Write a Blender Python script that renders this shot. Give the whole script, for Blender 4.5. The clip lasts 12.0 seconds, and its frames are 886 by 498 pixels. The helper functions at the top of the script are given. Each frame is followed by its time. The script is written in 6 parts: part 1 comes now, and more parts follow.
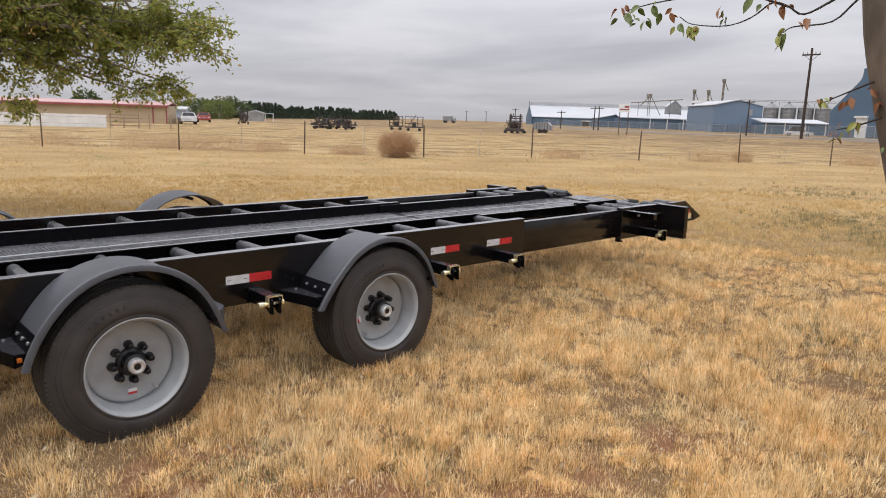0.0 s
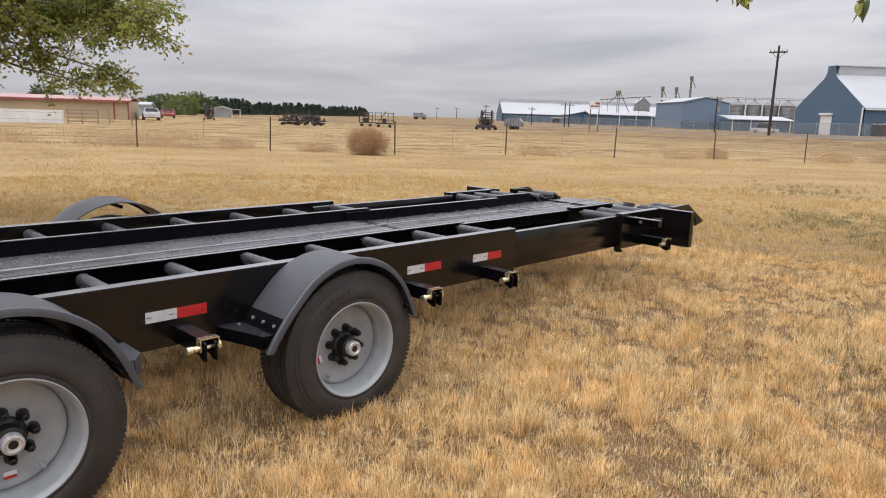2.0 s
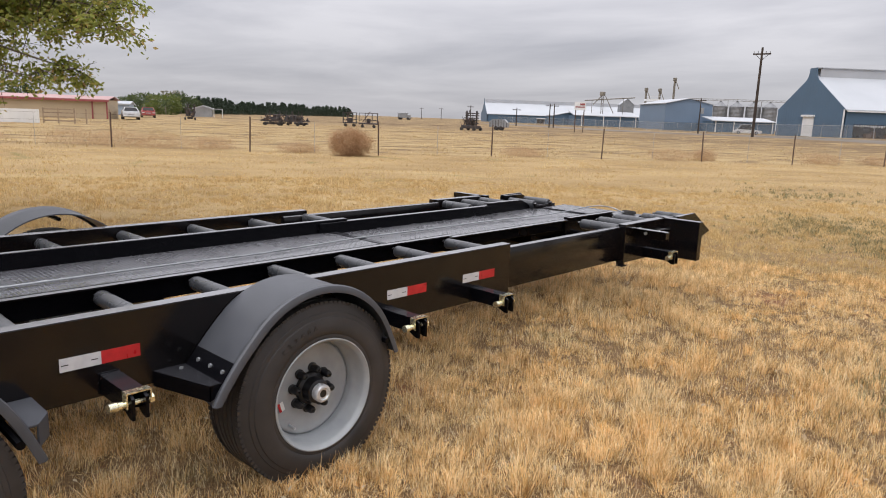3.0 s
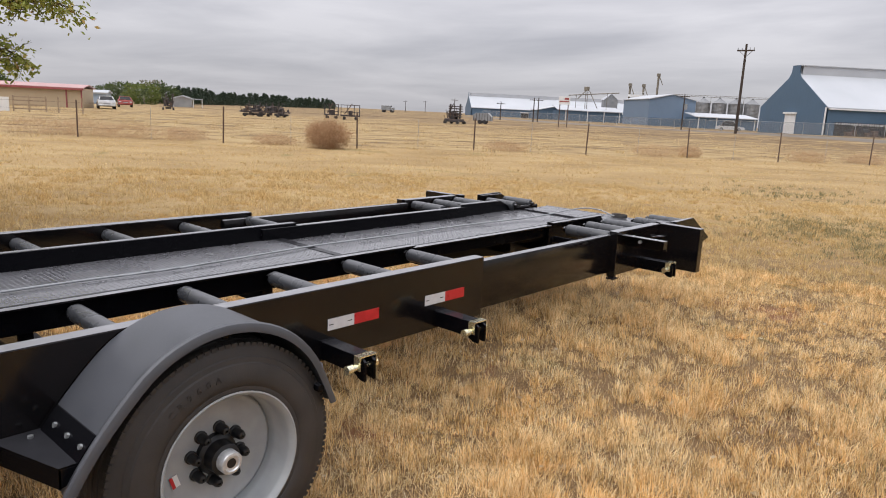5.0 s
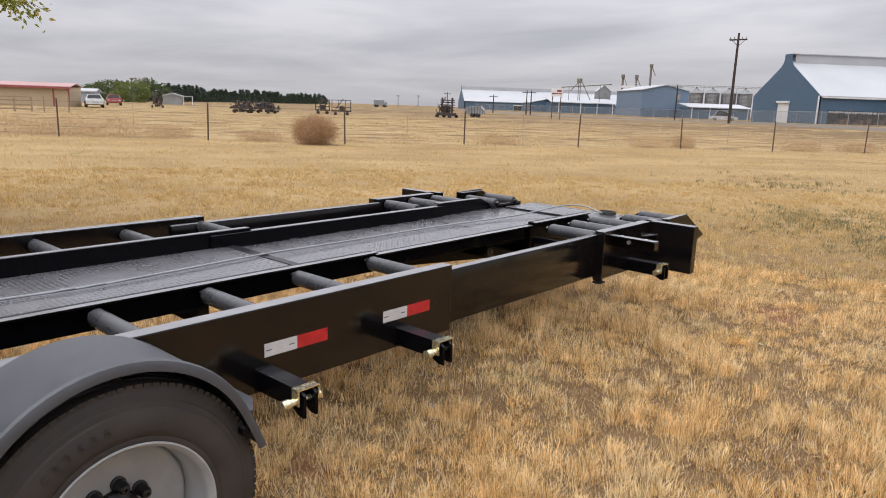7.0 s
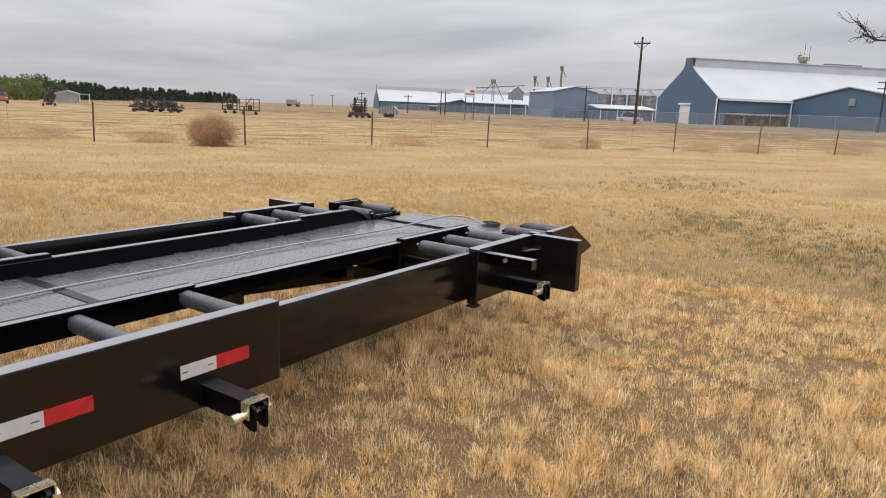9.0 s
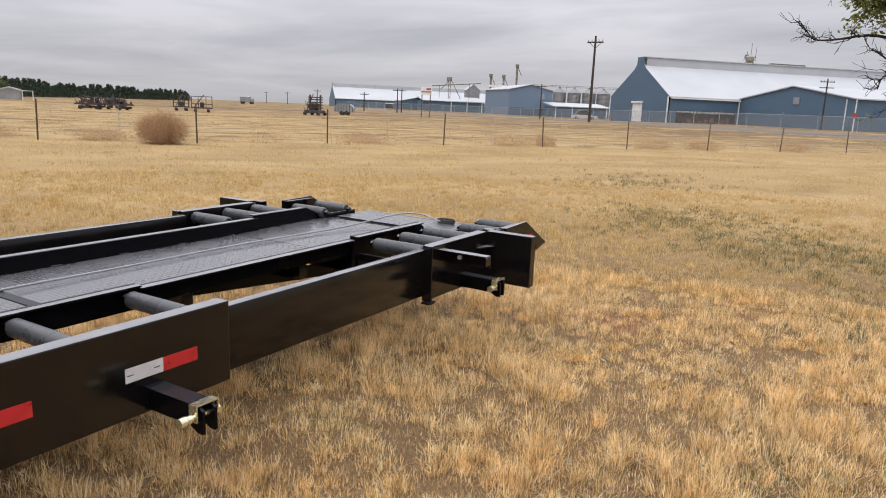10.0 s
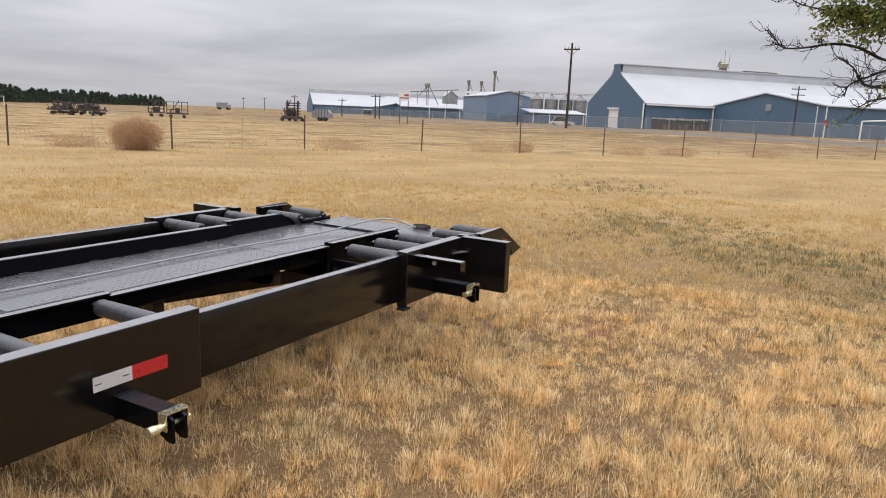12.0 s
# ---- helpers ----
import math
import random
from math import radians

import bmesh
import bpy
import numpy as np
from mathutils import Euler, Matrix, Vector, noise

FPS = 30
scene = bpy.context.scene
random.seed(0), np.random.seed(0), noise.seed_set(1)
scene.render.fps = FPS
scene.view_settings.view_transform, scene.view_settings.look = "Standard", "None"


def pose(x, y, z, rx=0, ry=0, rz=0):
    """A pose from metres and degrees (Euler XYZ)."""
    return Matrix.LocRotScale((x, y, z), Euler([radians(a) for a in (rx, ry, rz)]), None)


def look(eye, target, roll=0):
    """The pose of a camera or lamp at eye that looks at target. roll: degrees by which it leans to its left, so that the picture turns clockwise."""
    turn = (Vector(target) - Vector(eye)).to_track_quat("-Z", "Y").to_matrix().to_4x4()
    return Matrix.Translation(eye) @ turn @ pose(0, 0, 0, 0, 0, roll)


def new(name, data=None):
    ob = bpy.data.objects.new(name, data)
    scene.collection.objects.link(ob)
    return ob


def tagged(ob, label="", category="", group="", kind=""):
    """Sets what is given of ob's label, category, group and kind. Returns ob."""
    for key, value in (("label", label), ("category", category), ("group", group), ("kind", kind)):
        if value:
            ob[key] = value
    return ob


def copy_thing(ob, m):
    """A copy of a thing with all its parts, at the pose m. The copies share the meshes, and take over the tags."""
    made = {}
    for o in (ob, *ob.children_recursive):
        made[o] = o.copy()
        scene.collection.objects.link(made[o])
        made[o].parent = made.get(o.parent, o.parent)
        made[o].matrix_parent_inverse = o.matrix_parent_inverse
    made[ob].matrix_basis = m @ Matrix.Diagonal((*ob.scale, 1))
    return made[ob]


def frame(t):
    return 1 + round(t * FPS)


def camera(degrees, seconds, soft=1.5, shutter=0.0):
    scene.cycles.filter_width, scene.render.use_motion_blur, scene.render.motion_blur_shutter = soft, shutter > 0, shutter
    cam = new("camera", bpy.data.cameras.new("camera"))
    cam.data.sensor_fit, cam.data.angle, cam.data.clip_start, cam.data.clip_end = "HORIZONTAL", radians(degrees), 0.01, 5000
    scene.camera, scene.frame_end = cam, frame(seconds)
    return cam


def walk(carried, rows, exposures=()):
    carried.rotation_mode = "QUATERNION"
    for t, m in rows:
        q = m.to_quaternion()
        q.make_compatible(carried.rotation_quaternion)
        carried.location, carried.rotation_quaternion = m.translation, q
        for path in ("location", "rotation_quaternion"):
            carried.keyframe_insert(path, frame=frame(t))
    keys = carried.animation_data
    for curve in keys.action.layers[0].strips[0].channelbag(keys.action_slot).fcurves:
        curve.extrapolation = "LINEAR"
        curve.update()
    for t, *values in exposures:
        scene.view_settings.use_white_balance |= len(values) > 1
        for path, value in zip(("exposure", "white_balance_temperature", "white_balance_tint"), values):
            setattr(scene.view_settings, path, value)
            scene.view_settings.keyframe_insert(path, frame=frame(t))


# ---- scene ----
cam = camera(65.0, 12.0, 1.0)
PATH = [
    (0, (0.349, 0.184, 1.663), (-1.079, 1.533, 1.29), 1.8),
    (0.5, (0.24, 0.277, 1.653), (-1.178, 1.635, 1.276), 1.8),
    (1, (0.032, 0.402, 1.664), (-1.371, 1.777, 1.284), 1.9),
    (1.5, (-0.176, 0.567, 1.649), (-1.56, 1.959, 1.269), 1.9),
    (2, (-0.345, 0.764, 1.634), (-1.714, 2.172, 1.254), 1.9),
    (2.5, (-0.558, 0.97, 1.619), (-1.911, 2.393, 1.24), 2.0),
    (3, (-0.783, 1.203, 1.631), (-2.12, 2.641, 1.254), 2.1),
    (3.5, (-0.951, 1.456, 1.616), (-2.269, 2.913, 1.242), 2.2),
    (5.5, (-1.229, 1.892, 1.606), (-2.528, 3.359, 1.206), 2.8),
    (6, (-1.245, 1.949, 1.601), (-2.549, 3.41, 1.195), 2.6),
    (6.5, (-1.317, 2.067, 1.592), (-2.618, 3.53, 1.182), 2.2),
    (8.5, (-1.436, 2.893, 1.616), (-2.607, 4.463, 1.214), 2.2),
    (9, (-1.458, 2.944, 1.617), (-2.562, 4.563, 1.216), 2.3),
    (9.5, (-1.465, 2.959, 1.611), (-2.507, 4.618, 1.209), 2.4),
    (10, (-1.443, 2.964, 1.612), (-2.445, 4.647, 1.21), 2.4),
    (10.5, (-1.438, 2.975, 1.611), (-2.417, 4.672, 1.208), 2.5),
    (11, (-1.434, 2.981, 1.61), (-2.4, 4.687, 1.212), 2.5),
    (11.5, (-1.423, 2.975, 1.615), (-2.381, 4.687, 1.225), 2.5),
    (12, (-1.42, 2.972, 1.613), (-2.372, 4.689, 1.23), 2.5),
]
walk(cam, [(t, look(eye, target, roll)) for t, eye, target, roll in PATH])

# ---- world, sun ----
world = bpy.data.worlds.new("overcast_sky")
scene.world = world
world.use_nodes = True
wt = world.node_tree
wt.nodes.clear()


def wn(kind, **kw):
    n = wt.nodes.new(kind)
    for k, v in kw.items():
        n.inputs[k].default_value = v
    return n


def math_node(tree, op, a, b=None):
    n = tree.nodes.new("ShaderNodeMath")
    n.operation = op
    for k, v in enumerate((a, b)):
        if v is None:
            continue
        if isinstance(v, (int, float)):
            n.inputs[k].default_value = v
        else:
            tree.links.new(v, n.inputs[k])
    return n.outputs[0]


SUN_EL, SUN_ROT = radians(65), radians(173)
sky = wt.nodes.new("ShaderNodeTexSky")
sky.sky_type, sky.sun_disc = "NISHITA", False
sky.sun_elevation, sky.sun_rotation = SUN_EL, SUN_ROT
tc = wt.nodes.new("ShaderNodeTexCoord")
sep = wt.nodes.new("ShaderNodeSeparateXYZ")
wt.links.new(tc.outputs["Generated"], sep.inputs[0])
up = math_node(wt, "MAXIMUM", sep.outputs[2], 0.0)
# cloud sheet: the direction is laid onto a flat layer overhead
flat = math_node(wt, "ADD", up, 0.09)
cx = math_node(wt, "DIVIDE", sep.outputs[0], flat)
cy = math_node(wt, "DIVIDE", sep.outputs[1], flat)
comb = wt.nodes.new("ShaderNodeCombineXYZ")
wt.links.new(cx, comb.inputs[0])
wt.links.new(cy, comb.inputs[1])
turn = wt.nodes.new("ShaderNodeMapping")
turn.inputs["Rotation"].default_value = (0, 0, radians(40))
turn.inputs["Scale"].default_value = (0.75, 1.0, 1.0)
wt.links.new(comb.outputs[0], turn.inputs[0])
cl1 = wn("ShaderNodeTexNoise", Scale=0.55, Detail=8.0, Roughness=0.54, Distortion=0.35)
wt.links.new(turn.outputs[0], cl1.inputs["Vector"])
ramp = wt.nodes.new("ShaderNodeValToRGB")
ramp.color_ramp.elements[0].position, ramp.color_ramp.elements[0].color = 0.38, (0.485, 0.485, 0.535, 1)
ramp.color_ramp.elements[1].position, ramp.color_ramp.elements[1].color = 0.64, (0.715, 0.705, 0.75, 1)
# the sheet evens out towards the horizon
even = math_node(wt, "MULTIPLY", math_node(wt, "MAXIMUM", math_node(wt, "SUBTRACT", 1.0, math_node(wt, "MULTIPLY", up, 7.0)), 0.0), 0.5)
swing = math_node(wt, "MULTIPLY", math_node(wt, "SUBTRACT", cl1.outputs["Fac"], 0.52), math_node(wt, "SUBTRACT", 1.0, even))
wt.links.new(math_node(wt, "ADD", swing, math_node(wt, "ADD", math_node(wt, "MULTIPLY", even, 0.12), 0.51)), ramp.inputs[0])
# an overcast sky is about three times brighter overhead than at the horizon
grad = math_node(wt, "ADD", math_node(wt, "MULTIPLY", up, math_node(wt, "ADD", up, 2.35)), 0.84)
scl = wt.nodes.new("ShaderNodeVectorMath")
scl.operation = "SCALE"
wt.links.new(ramp.outputs[0], scl.inputs[0])
wt.links.new(grad, scl.inputs["Scale"])
bg1 = wn("ShaderNodeBackground", Strength=1.0)
wt.links.new(scl.outputs[0], bg1.inputs[0])
bg2 = wn("ShaderNodeBackground", Strength=0.05)
wt.links.new(sky.outputs[0], bg2.inputs[0])
mixs = wn("ShaderNodeMixShader", Fac=0.12)
wt.links.new(bg1.outputs[0], mixs.inputs[1])
wt.links.new(bg2.outputs[0], mixs.inputs[2])
wo = wt.nodes.new("ShaderNodeOutputWorld")
wt.links.new(mixs.outputs[0], wo.inputs[0])

sun = new("sun", bpy.data.lights.new("sun", "SUN"))
sun.data.energy, sun.data.angle, sun.data.color = 1.4, radians(40), (1.0, 0.97, 0.92)
sun.matrix_world = look((0, 0, 30), (-1.5, 13.0, 2.0))


# ---- materials ----
def mat(name, base, rough=0.6, metal=0.0, tint=None, scale=20.0, fine=160.0, bump=0.15, island=False, coords="Object", spec=0.5, stretch=None, dist=0.004, coat=0.0, top_sheen=None):
    """Principled surface with colour variation at two scales, roughness variation and a fine bump."""
    m = bpy.data.materials.new(name)
    m.use_nodes = True
    t = m.node_tree
    p = t.nodes["Principled BSDF"]
    p.inputs["Metallic"].default_value = metal
    p.inputs["Specular IOR Level"].default_value = spec
    p.inputs["Coat Weight"].default_value, p.inputs["Coat Roughness"].default_value = coat, 0.06
    c = t.nodes.new("ShaderNodeTexCoord")
    src = c.outputs[coords]
    if stretch:
        mp = t.nodes.new("ShaderNodeMapping")
        mp.inputs["Scale"].default_value = stretch
        t.links.new(src, mp.inputs[0])
        src = mp.outputs[0]
    n1 = t.nodes.new("ShaderNodeTexNoise")
    n1.inputs["Scale"].default_value, n1.inputs["Detail"].default_value = scale, 6
    n2 = t.nodes.new("ShaderNodeTexNoise")
    n2.inputs["Scale"].default_value, n2.inputs["Detail"].default_value = fine, 3
    t.links.new(src, n1.inputs["Vector"])
    t.links.new(src, n2.inputs["Vector"])
    tint = tint or [v * 0.72 for v in base]
    r = t.nodes.new("ShaderNodeValToRGB")
    r.color_ramp.elements[0].position, r.color_ramp.elements[1].position = 0.32, 0.68
    r.color_ramp.elements[0].color, r.color_ramp.elements[1].color = (*tint, 1), (*base, 1)
    t.links.new(n1.outputs["Fac"], r.inputs[0])
    col = r.outputs[0]
    if island:
        g = t.nodes.new("ShaderNodeNewGeometry")
        h = t.nodes.new("ShaderNodeHueSaturation")
        t.links.new(col, h.inputs["Color"])
        t.links.new(math_node(t, "ADD", math_node(t, "MULTIPLY", g.outputs["Random Per Island"], 0.7), 0.62), h.inputs["Value"])
        t.links.new(math_node(t, "ADD", math_node(t, "MULTIPLY", n2.outputs["Fac"], 0.5), 0.75), h.inputs["Saturation"])
        col = h.outputs[0]
    if top_sheen:
        # sky sheen put into the colour: faces that look upwards turn grey
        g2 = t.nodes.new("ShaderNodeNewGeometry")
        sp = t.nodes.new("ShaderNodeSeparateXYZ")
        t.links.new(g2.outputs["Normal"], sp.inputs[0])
        upfacing = math_node(t, "MULTIPLY", math_node(t, "MAXIMUM", math_node(t, "SUBTRACT", sp.outputs[2], 0.55), 0.0), 2.2 * top_sheen[3])
        amount = math_node(t, "MULTIPLY", upfacing, math_node(t, "ADD", math_node(t, "MULTIPLY", n1.outputs["Fac"], 0.8), 0.6))
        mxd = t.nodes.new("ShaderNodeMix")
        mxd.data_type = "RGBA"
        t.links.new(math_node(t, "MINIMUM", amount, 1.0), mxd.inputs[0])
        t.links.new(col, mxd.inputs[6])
        mxd.inputs[7].default_value = (*top_sheen[:3], 1)
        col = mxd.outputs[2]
    t.links.new(col, p.inputs["Base Color"])
    lo, hi = max(0.03, rough - 0.1), min(1.0, rough + 0.1)
    t.links.new(math_node(t, "ADD", math_node(t, "MULTIPLY", n1.outputs["Fac"], hi - lo), lo), p.inputs["Roughness"])
    if bump:
        b = t.nodes.new("ShaderNodeBump")
        b.inputs["Strength"].default_value, b.inputs["Distance"].default_value = bump, dist
        t.links.new(n2.outputs["Fac"], b.inputs["Height"])
        t.links.new(b.outputs[0], p.inputs["Normal"])
    return m


# grey tops imitate reflected sky in the colour; last value is the strength
BLACK = mat("black_paint", (0.0068, 0.0048, 0.0050), 0.16, tint=(0.004, 0.004, 0.0045), scale=6, fine=9, bump=0.03, spec=0.4, dist=0.004, top_sheen=(0.30, 0.30, 0.315, 0.68))
# darker, duller copy of the black paint for brackets and inner parts
BLACK2 = mat("darker_black_paint", (0.0030, 0.0030, 0.0042), 0.24, tint=(0.0022, 0.0022, 0.0033), scale=6, fine=9, bump=0.03, spec=0.11, top_sheen=(0.10, 0.10, 0.11, 0.22))
FENDER = mat("grey_plastic", (0.066, 0.069, 0.078), 0.46, tint=(0.050, 0.053, 0.061), scale=9, fine=500, bump=0.2, dist=0.001)
RUBBER = mat("rubber", (0.041, 0.0345, 0.031), 0.66, tint=(0.0215, 0.0195, 0.0185), scale=7, fine=130, bump=0.15)
RIM = mat("grey_rim_paint", (0.35, 0.368, 0.375), 0.38, tint=(0.29, 0.305, 0.315), scale=11, fine=300, bump=0.05)
ROLLER = mat("dark_roller_steel", (0.048, 0.050, 0.055), 0.28, tint=(0.034, 0.036, 0.040), scale=9, fine=220, bump=0.06, top_sheen=(0.22, 0.22, 0.23, 0.16))
CHROME = mat("bright_steel", (0.70, 0.72, 0.74), 0.38, metal=0.6, scale=60, bump=0.05)
GOLD = mat("yellow_zinc", (0.80, 0.75, 0.50), 0.25, metal=0.9, tint=(0.66, 0.64, 0.50), scale=60, bump=0.05)
LUG = mat("black_lug_cover", (0.008, 0.008, 0.009), 0.45, scale=40, bump=0.05)
TAPE_W = mat("white_reflective_tape", (0.62, 0.62, 0.62), 0.35, tint=(0.52, 0.52, 0.53), scale=25, fine=350, bump=0.1)
TAPE_R = mat("red_reflective_tape", (0.55, 0.020, 0.028), 0.3, tint=(0.42, 0.014, 0.02), scale=25, fine=350, bump=0.1)
AMBER = mat("amber_lens", (0.5, 0.12, 0.01), 0.2, scale=30, bump=0.0)
BLUE = mat("blue_steel_cladding", (0.072, 0.128, 0.195), 0.55, tint=(0.062, 0.112, 0.172), scale=0.25, fine=4, bump=0.05)
BLUE_L = mat("light_blue_cladding", (0.15, 0.21, 0.29), 0.55, tint=(0.13, 0.185, 0.26), scale=0.25, fine=4, bump=0.05)
ROOF_W = mat("white_roof", (0.42, 0.435, 0.455), 0.55, tint=(0.375, 0.39, 0.41), scale=0.15, fine=3, bump=0.05)
GALV = mat("galvanised_steel", (0.36, 0.37, 0.38), 0.45, metal=0.6, tint=(0.27, 0.28, 0.29), scale=0.8, fine=5, bump=0.1)
WHITE = mat("white_paint", (0.74, 0.74, 0.73), 0.5, tint=(0.62, 0.62, 0.61), scale=1.2, fine=30, bump=0.05)
TAN = mat("tan_cladding", (0.46, 0.36, 0.235), 0.6, tint=(0.40, 0.31, 0.20), scale=0.4, fine=5, bump=0.05)
RED = mat("red_trim", (0.30, 0.075, 0.075), 0.5, tint=(0.24, 0.055, 0.055), scale=0.6, fine=8, bump=0.05)
PINK = mat("faded_red_roof", (0.44, 0.27, 0.26), 0.55, tint=(0.38, 0.22, 0.21), scale=0.3, fine=6, bump=0.05)
WOOD = mat("dark_pole_wood", (0.055, 0.038, 0.028), 0.85, tint=(0.032, 0.023, 0.018), scale=3, fine=40, bump=0.4, stretch=(1, 1, 0.15))
RUST = mat("rusty_steel", (0.13, 0.078, 0.055), 0.8, tint=(0.070, 0.045, 0.035), scale=18, fine=120, bump=0.3)
MACH = mat("dark_machine_paint", (0.030, 0.030, 0.034), 0.6, tint=(0.07, 0.05, 0.042), scale=2.5, fine=30, bump=0.1)
DARK = mat("dark_opening", (0.015, 0.015, 0.016), 0.8, scale=2, bump=0.0)
BARK = mat("bark", (0.27, 0.225, 0.175), 0.9, tint=(0.17, 0.14, 0.11), scale=9, fine=60, bump=0.7, stretch=(1, 1, 0.3), dist=0.012)
YBARK = mat("young_bark", (0.188, 0.147, 0.112), 0.9, tint=(0.085, 0.068, 0.052), scale=11, fine=70, bump=0.7, stretch=(1, 1, 0.3), dist=0.012)
TWIG = mat("dark_twig", (0.032, 0.026, 0.022), 0.85, scale=20, fine=90, bump=0.3)
ASPHALT = mat("road_surface", (0.15, 0.128, 0.100), 0.9, tint=(0.11, 0.092, 0.072), scale=0.3, fine=6, bump=0.2)


# ---- helpers for meshes ----
def mesh_of(bm, name, m, smooth=False):
    me = bpy.data.meshes.new(name)
    bmesh.ops.recalc_face_normals(bm, faces=bm.faces)
    bm.to_mesh(me)
    bm.free()
    me.materials.append(m)
    if smooth:
        me.shade_smooth()
        me.set_sharp_from_angle(angle=radians(38))
    return me


def part(name, bm, m, parent, label="", smooth=False):
    ob = new(name, mesh_of(bm, name, m, smooth))
    ob.parent = parent
    if label:
        ob["label"] = label
    return ob


def thing(name, label, category, at=(0, 0, 0), rz=0.0, group="", kind=""):
    ob = new(name)
    ob.empty_display_size = 0.2
    ob.matrix_world = pose(*at, 0, 0, rz)
    return tagged(ob, label, category, group, kind)


def single(name, bm, m, label, category, group="", kind="", smooth=False, at=(0, 0, 0), rz=0.0):
    ob = new(name, mesh_of(bm, name, m, smooth))
    ob.matrix_world = pose(*at, 0, 0, rz)
    return tagged(ob, label, category, group, kind)


def box(bm, x0, x1, y0, y1, z0, z1, bevel=0.0):
    r = bmesh.ops.create_cube(bm, size=1.0, matrix=Matrix.LocRotScale(((x0 + x1) / 2, (y0 + y1) / 2, (z0 + z1) / 2), None, (abs(x1 - x0), abs(y1 - y0), abs(z1 - z0))))
    if bevel:
        es = list({e for v in r["verts"] for e in v.link_edges})
        bmesh.ops.bevel(bm, geom=es, offset=bevel, segments=2, affect="EDGES", profile=0.5)
    return bm


def rod(bm, a, b, r, seg=12, r2=None, caps=True):
    a, b = Vector(a), Vector(b)
    d = b - a
    q = d.to_track_quat("Z", "Y")
    bmesh.ops.create_cone(bm, cap_ends=caps, segments=seg, radius1=r, radius2=r if r2 is None else r2, depth=d.length, matrix=Matrix.LocRotScale((a + b) / 2, q, None))
    return bm


def prism(bm, pts, axis, lo, hi):
    """A flat outline pushed along an axis: pts are (y, z) for axis x, (x, z) for y, (x, y) for z."""
    def put(p, h):
        return {"x": (h, p[0], p[1]), "y": (p[0], h, p[1]), "z": (p[0], p[1], h)}[axis]
    a = [bm.verts.new(put(p, lo)) for p in pts]
    b = [bm.verts.new(put(p, hi)) for p in pts]
    bm.faces.new(a)
    bm.faces.new(b[::-1])
    n = len(pts)
    for k in range(n):
        bm.faces.new((a[k], b[k], b[(k + 1) % n], a[(k + 1) % n]))
    return bm


def lathe(bm, prof, seg, axis_at=(0, 0, 0)):
    """Turns (x, radius) pairs round the x axis."""
    rings = []
    for x, r in prof:
        rings.append([bm.verts.new((axis_at[0] + x, axis_at[1] + r * math.cos(2 * math.pi * k / seg), axis_at[2] + r * math.sin(2 * math.pi * k / seg))) for k in range(seg)])
    for r0, r1 in zip(rings, rings[1:]):
        for k in range(seg):
            bm.faces.new((r0[k], r0[(k + 1) % seg], r1[(k + 1) % seg], r1[k]))
    return rings


def B():
    return bmesh.new()

# ---- ground ----
HOME = (-1.42, 2.97)


def smooth01(v):
    v = np.clip(v, 0, 1)
    return v * v * (3 - 2 * v)


def ground_z(x, y):
    """Flat field that rises a little towards the road and falls away far off."""
    d = np.hypot(x, y)
    rise = 0.5 * smooth01((y - 62) / 45) * smooth01((x + 62) / 42)
    fall = -0.0040 * np.maximum(0, d - 240)
    # the turf is pressed down where the trailer stands
    sunk = -0.045 * np.exp(-((x + 4.585) / 1.9) ** 2 - ((y - 2.1) / 2.4) ** 2)
    return rise + fall + sunk


def from_home(az, d, z=0.0):
    a = radians(az)
    return (HOME[0] - d * math.sin(a), HOME[1] + d * math.cos(a), z)


def ground_mesh():
    xs = np.concatenate([-np.geomspace(3000, 8, 60), np.linspace(-7.6, 3.6, 57), np.geomspace(4, 3000, 40)])
    ys = np.concatenate([-np.geomspace(3000, 3.5, 30), np.linspace(-3, 9, 61), np.geomspace(9.4, 3000, 70)])
    X, Y = np.meshgrid(xs, ys)
    Z = ground_z(X, Y)
    near = np.exp(-((X + 2) ** 2 + (Y - 5) ** 2) / 400.0)
    Z = Z + near * (0.012 * np.sin(X * 2.1 + 0.7) * np.sin(Y * 1.7) + 0.008 * np.sin(X * 4.3 + Y * 3.1)) - 0.02 * near
    v = np.stack([X, Y, Z], -1).reshape(-1, 3)
    ny, nx = X.shape
    i = np.arange(ny * nx).reshape(ny, nx)
    f = np.stack([i[:-1, :-1], i[:-1, 1:], i[1:, 1:], i[1:, :-1]], -1).reshape(-1, 4)
    me = bpy.data.meshes.new("ground")
    me.from_pydata(v.tolist(), [], f.tolist())
    me.shade_smooth()
    return me


WORN = ((-2.62, 1.45, .26), (-1.85, 1.75, .34), (-1.45, 2.25, .22), (-1.55, 2.75, .22), (-2.35, 2.35, .16), (-1.2, 3.6, .25))


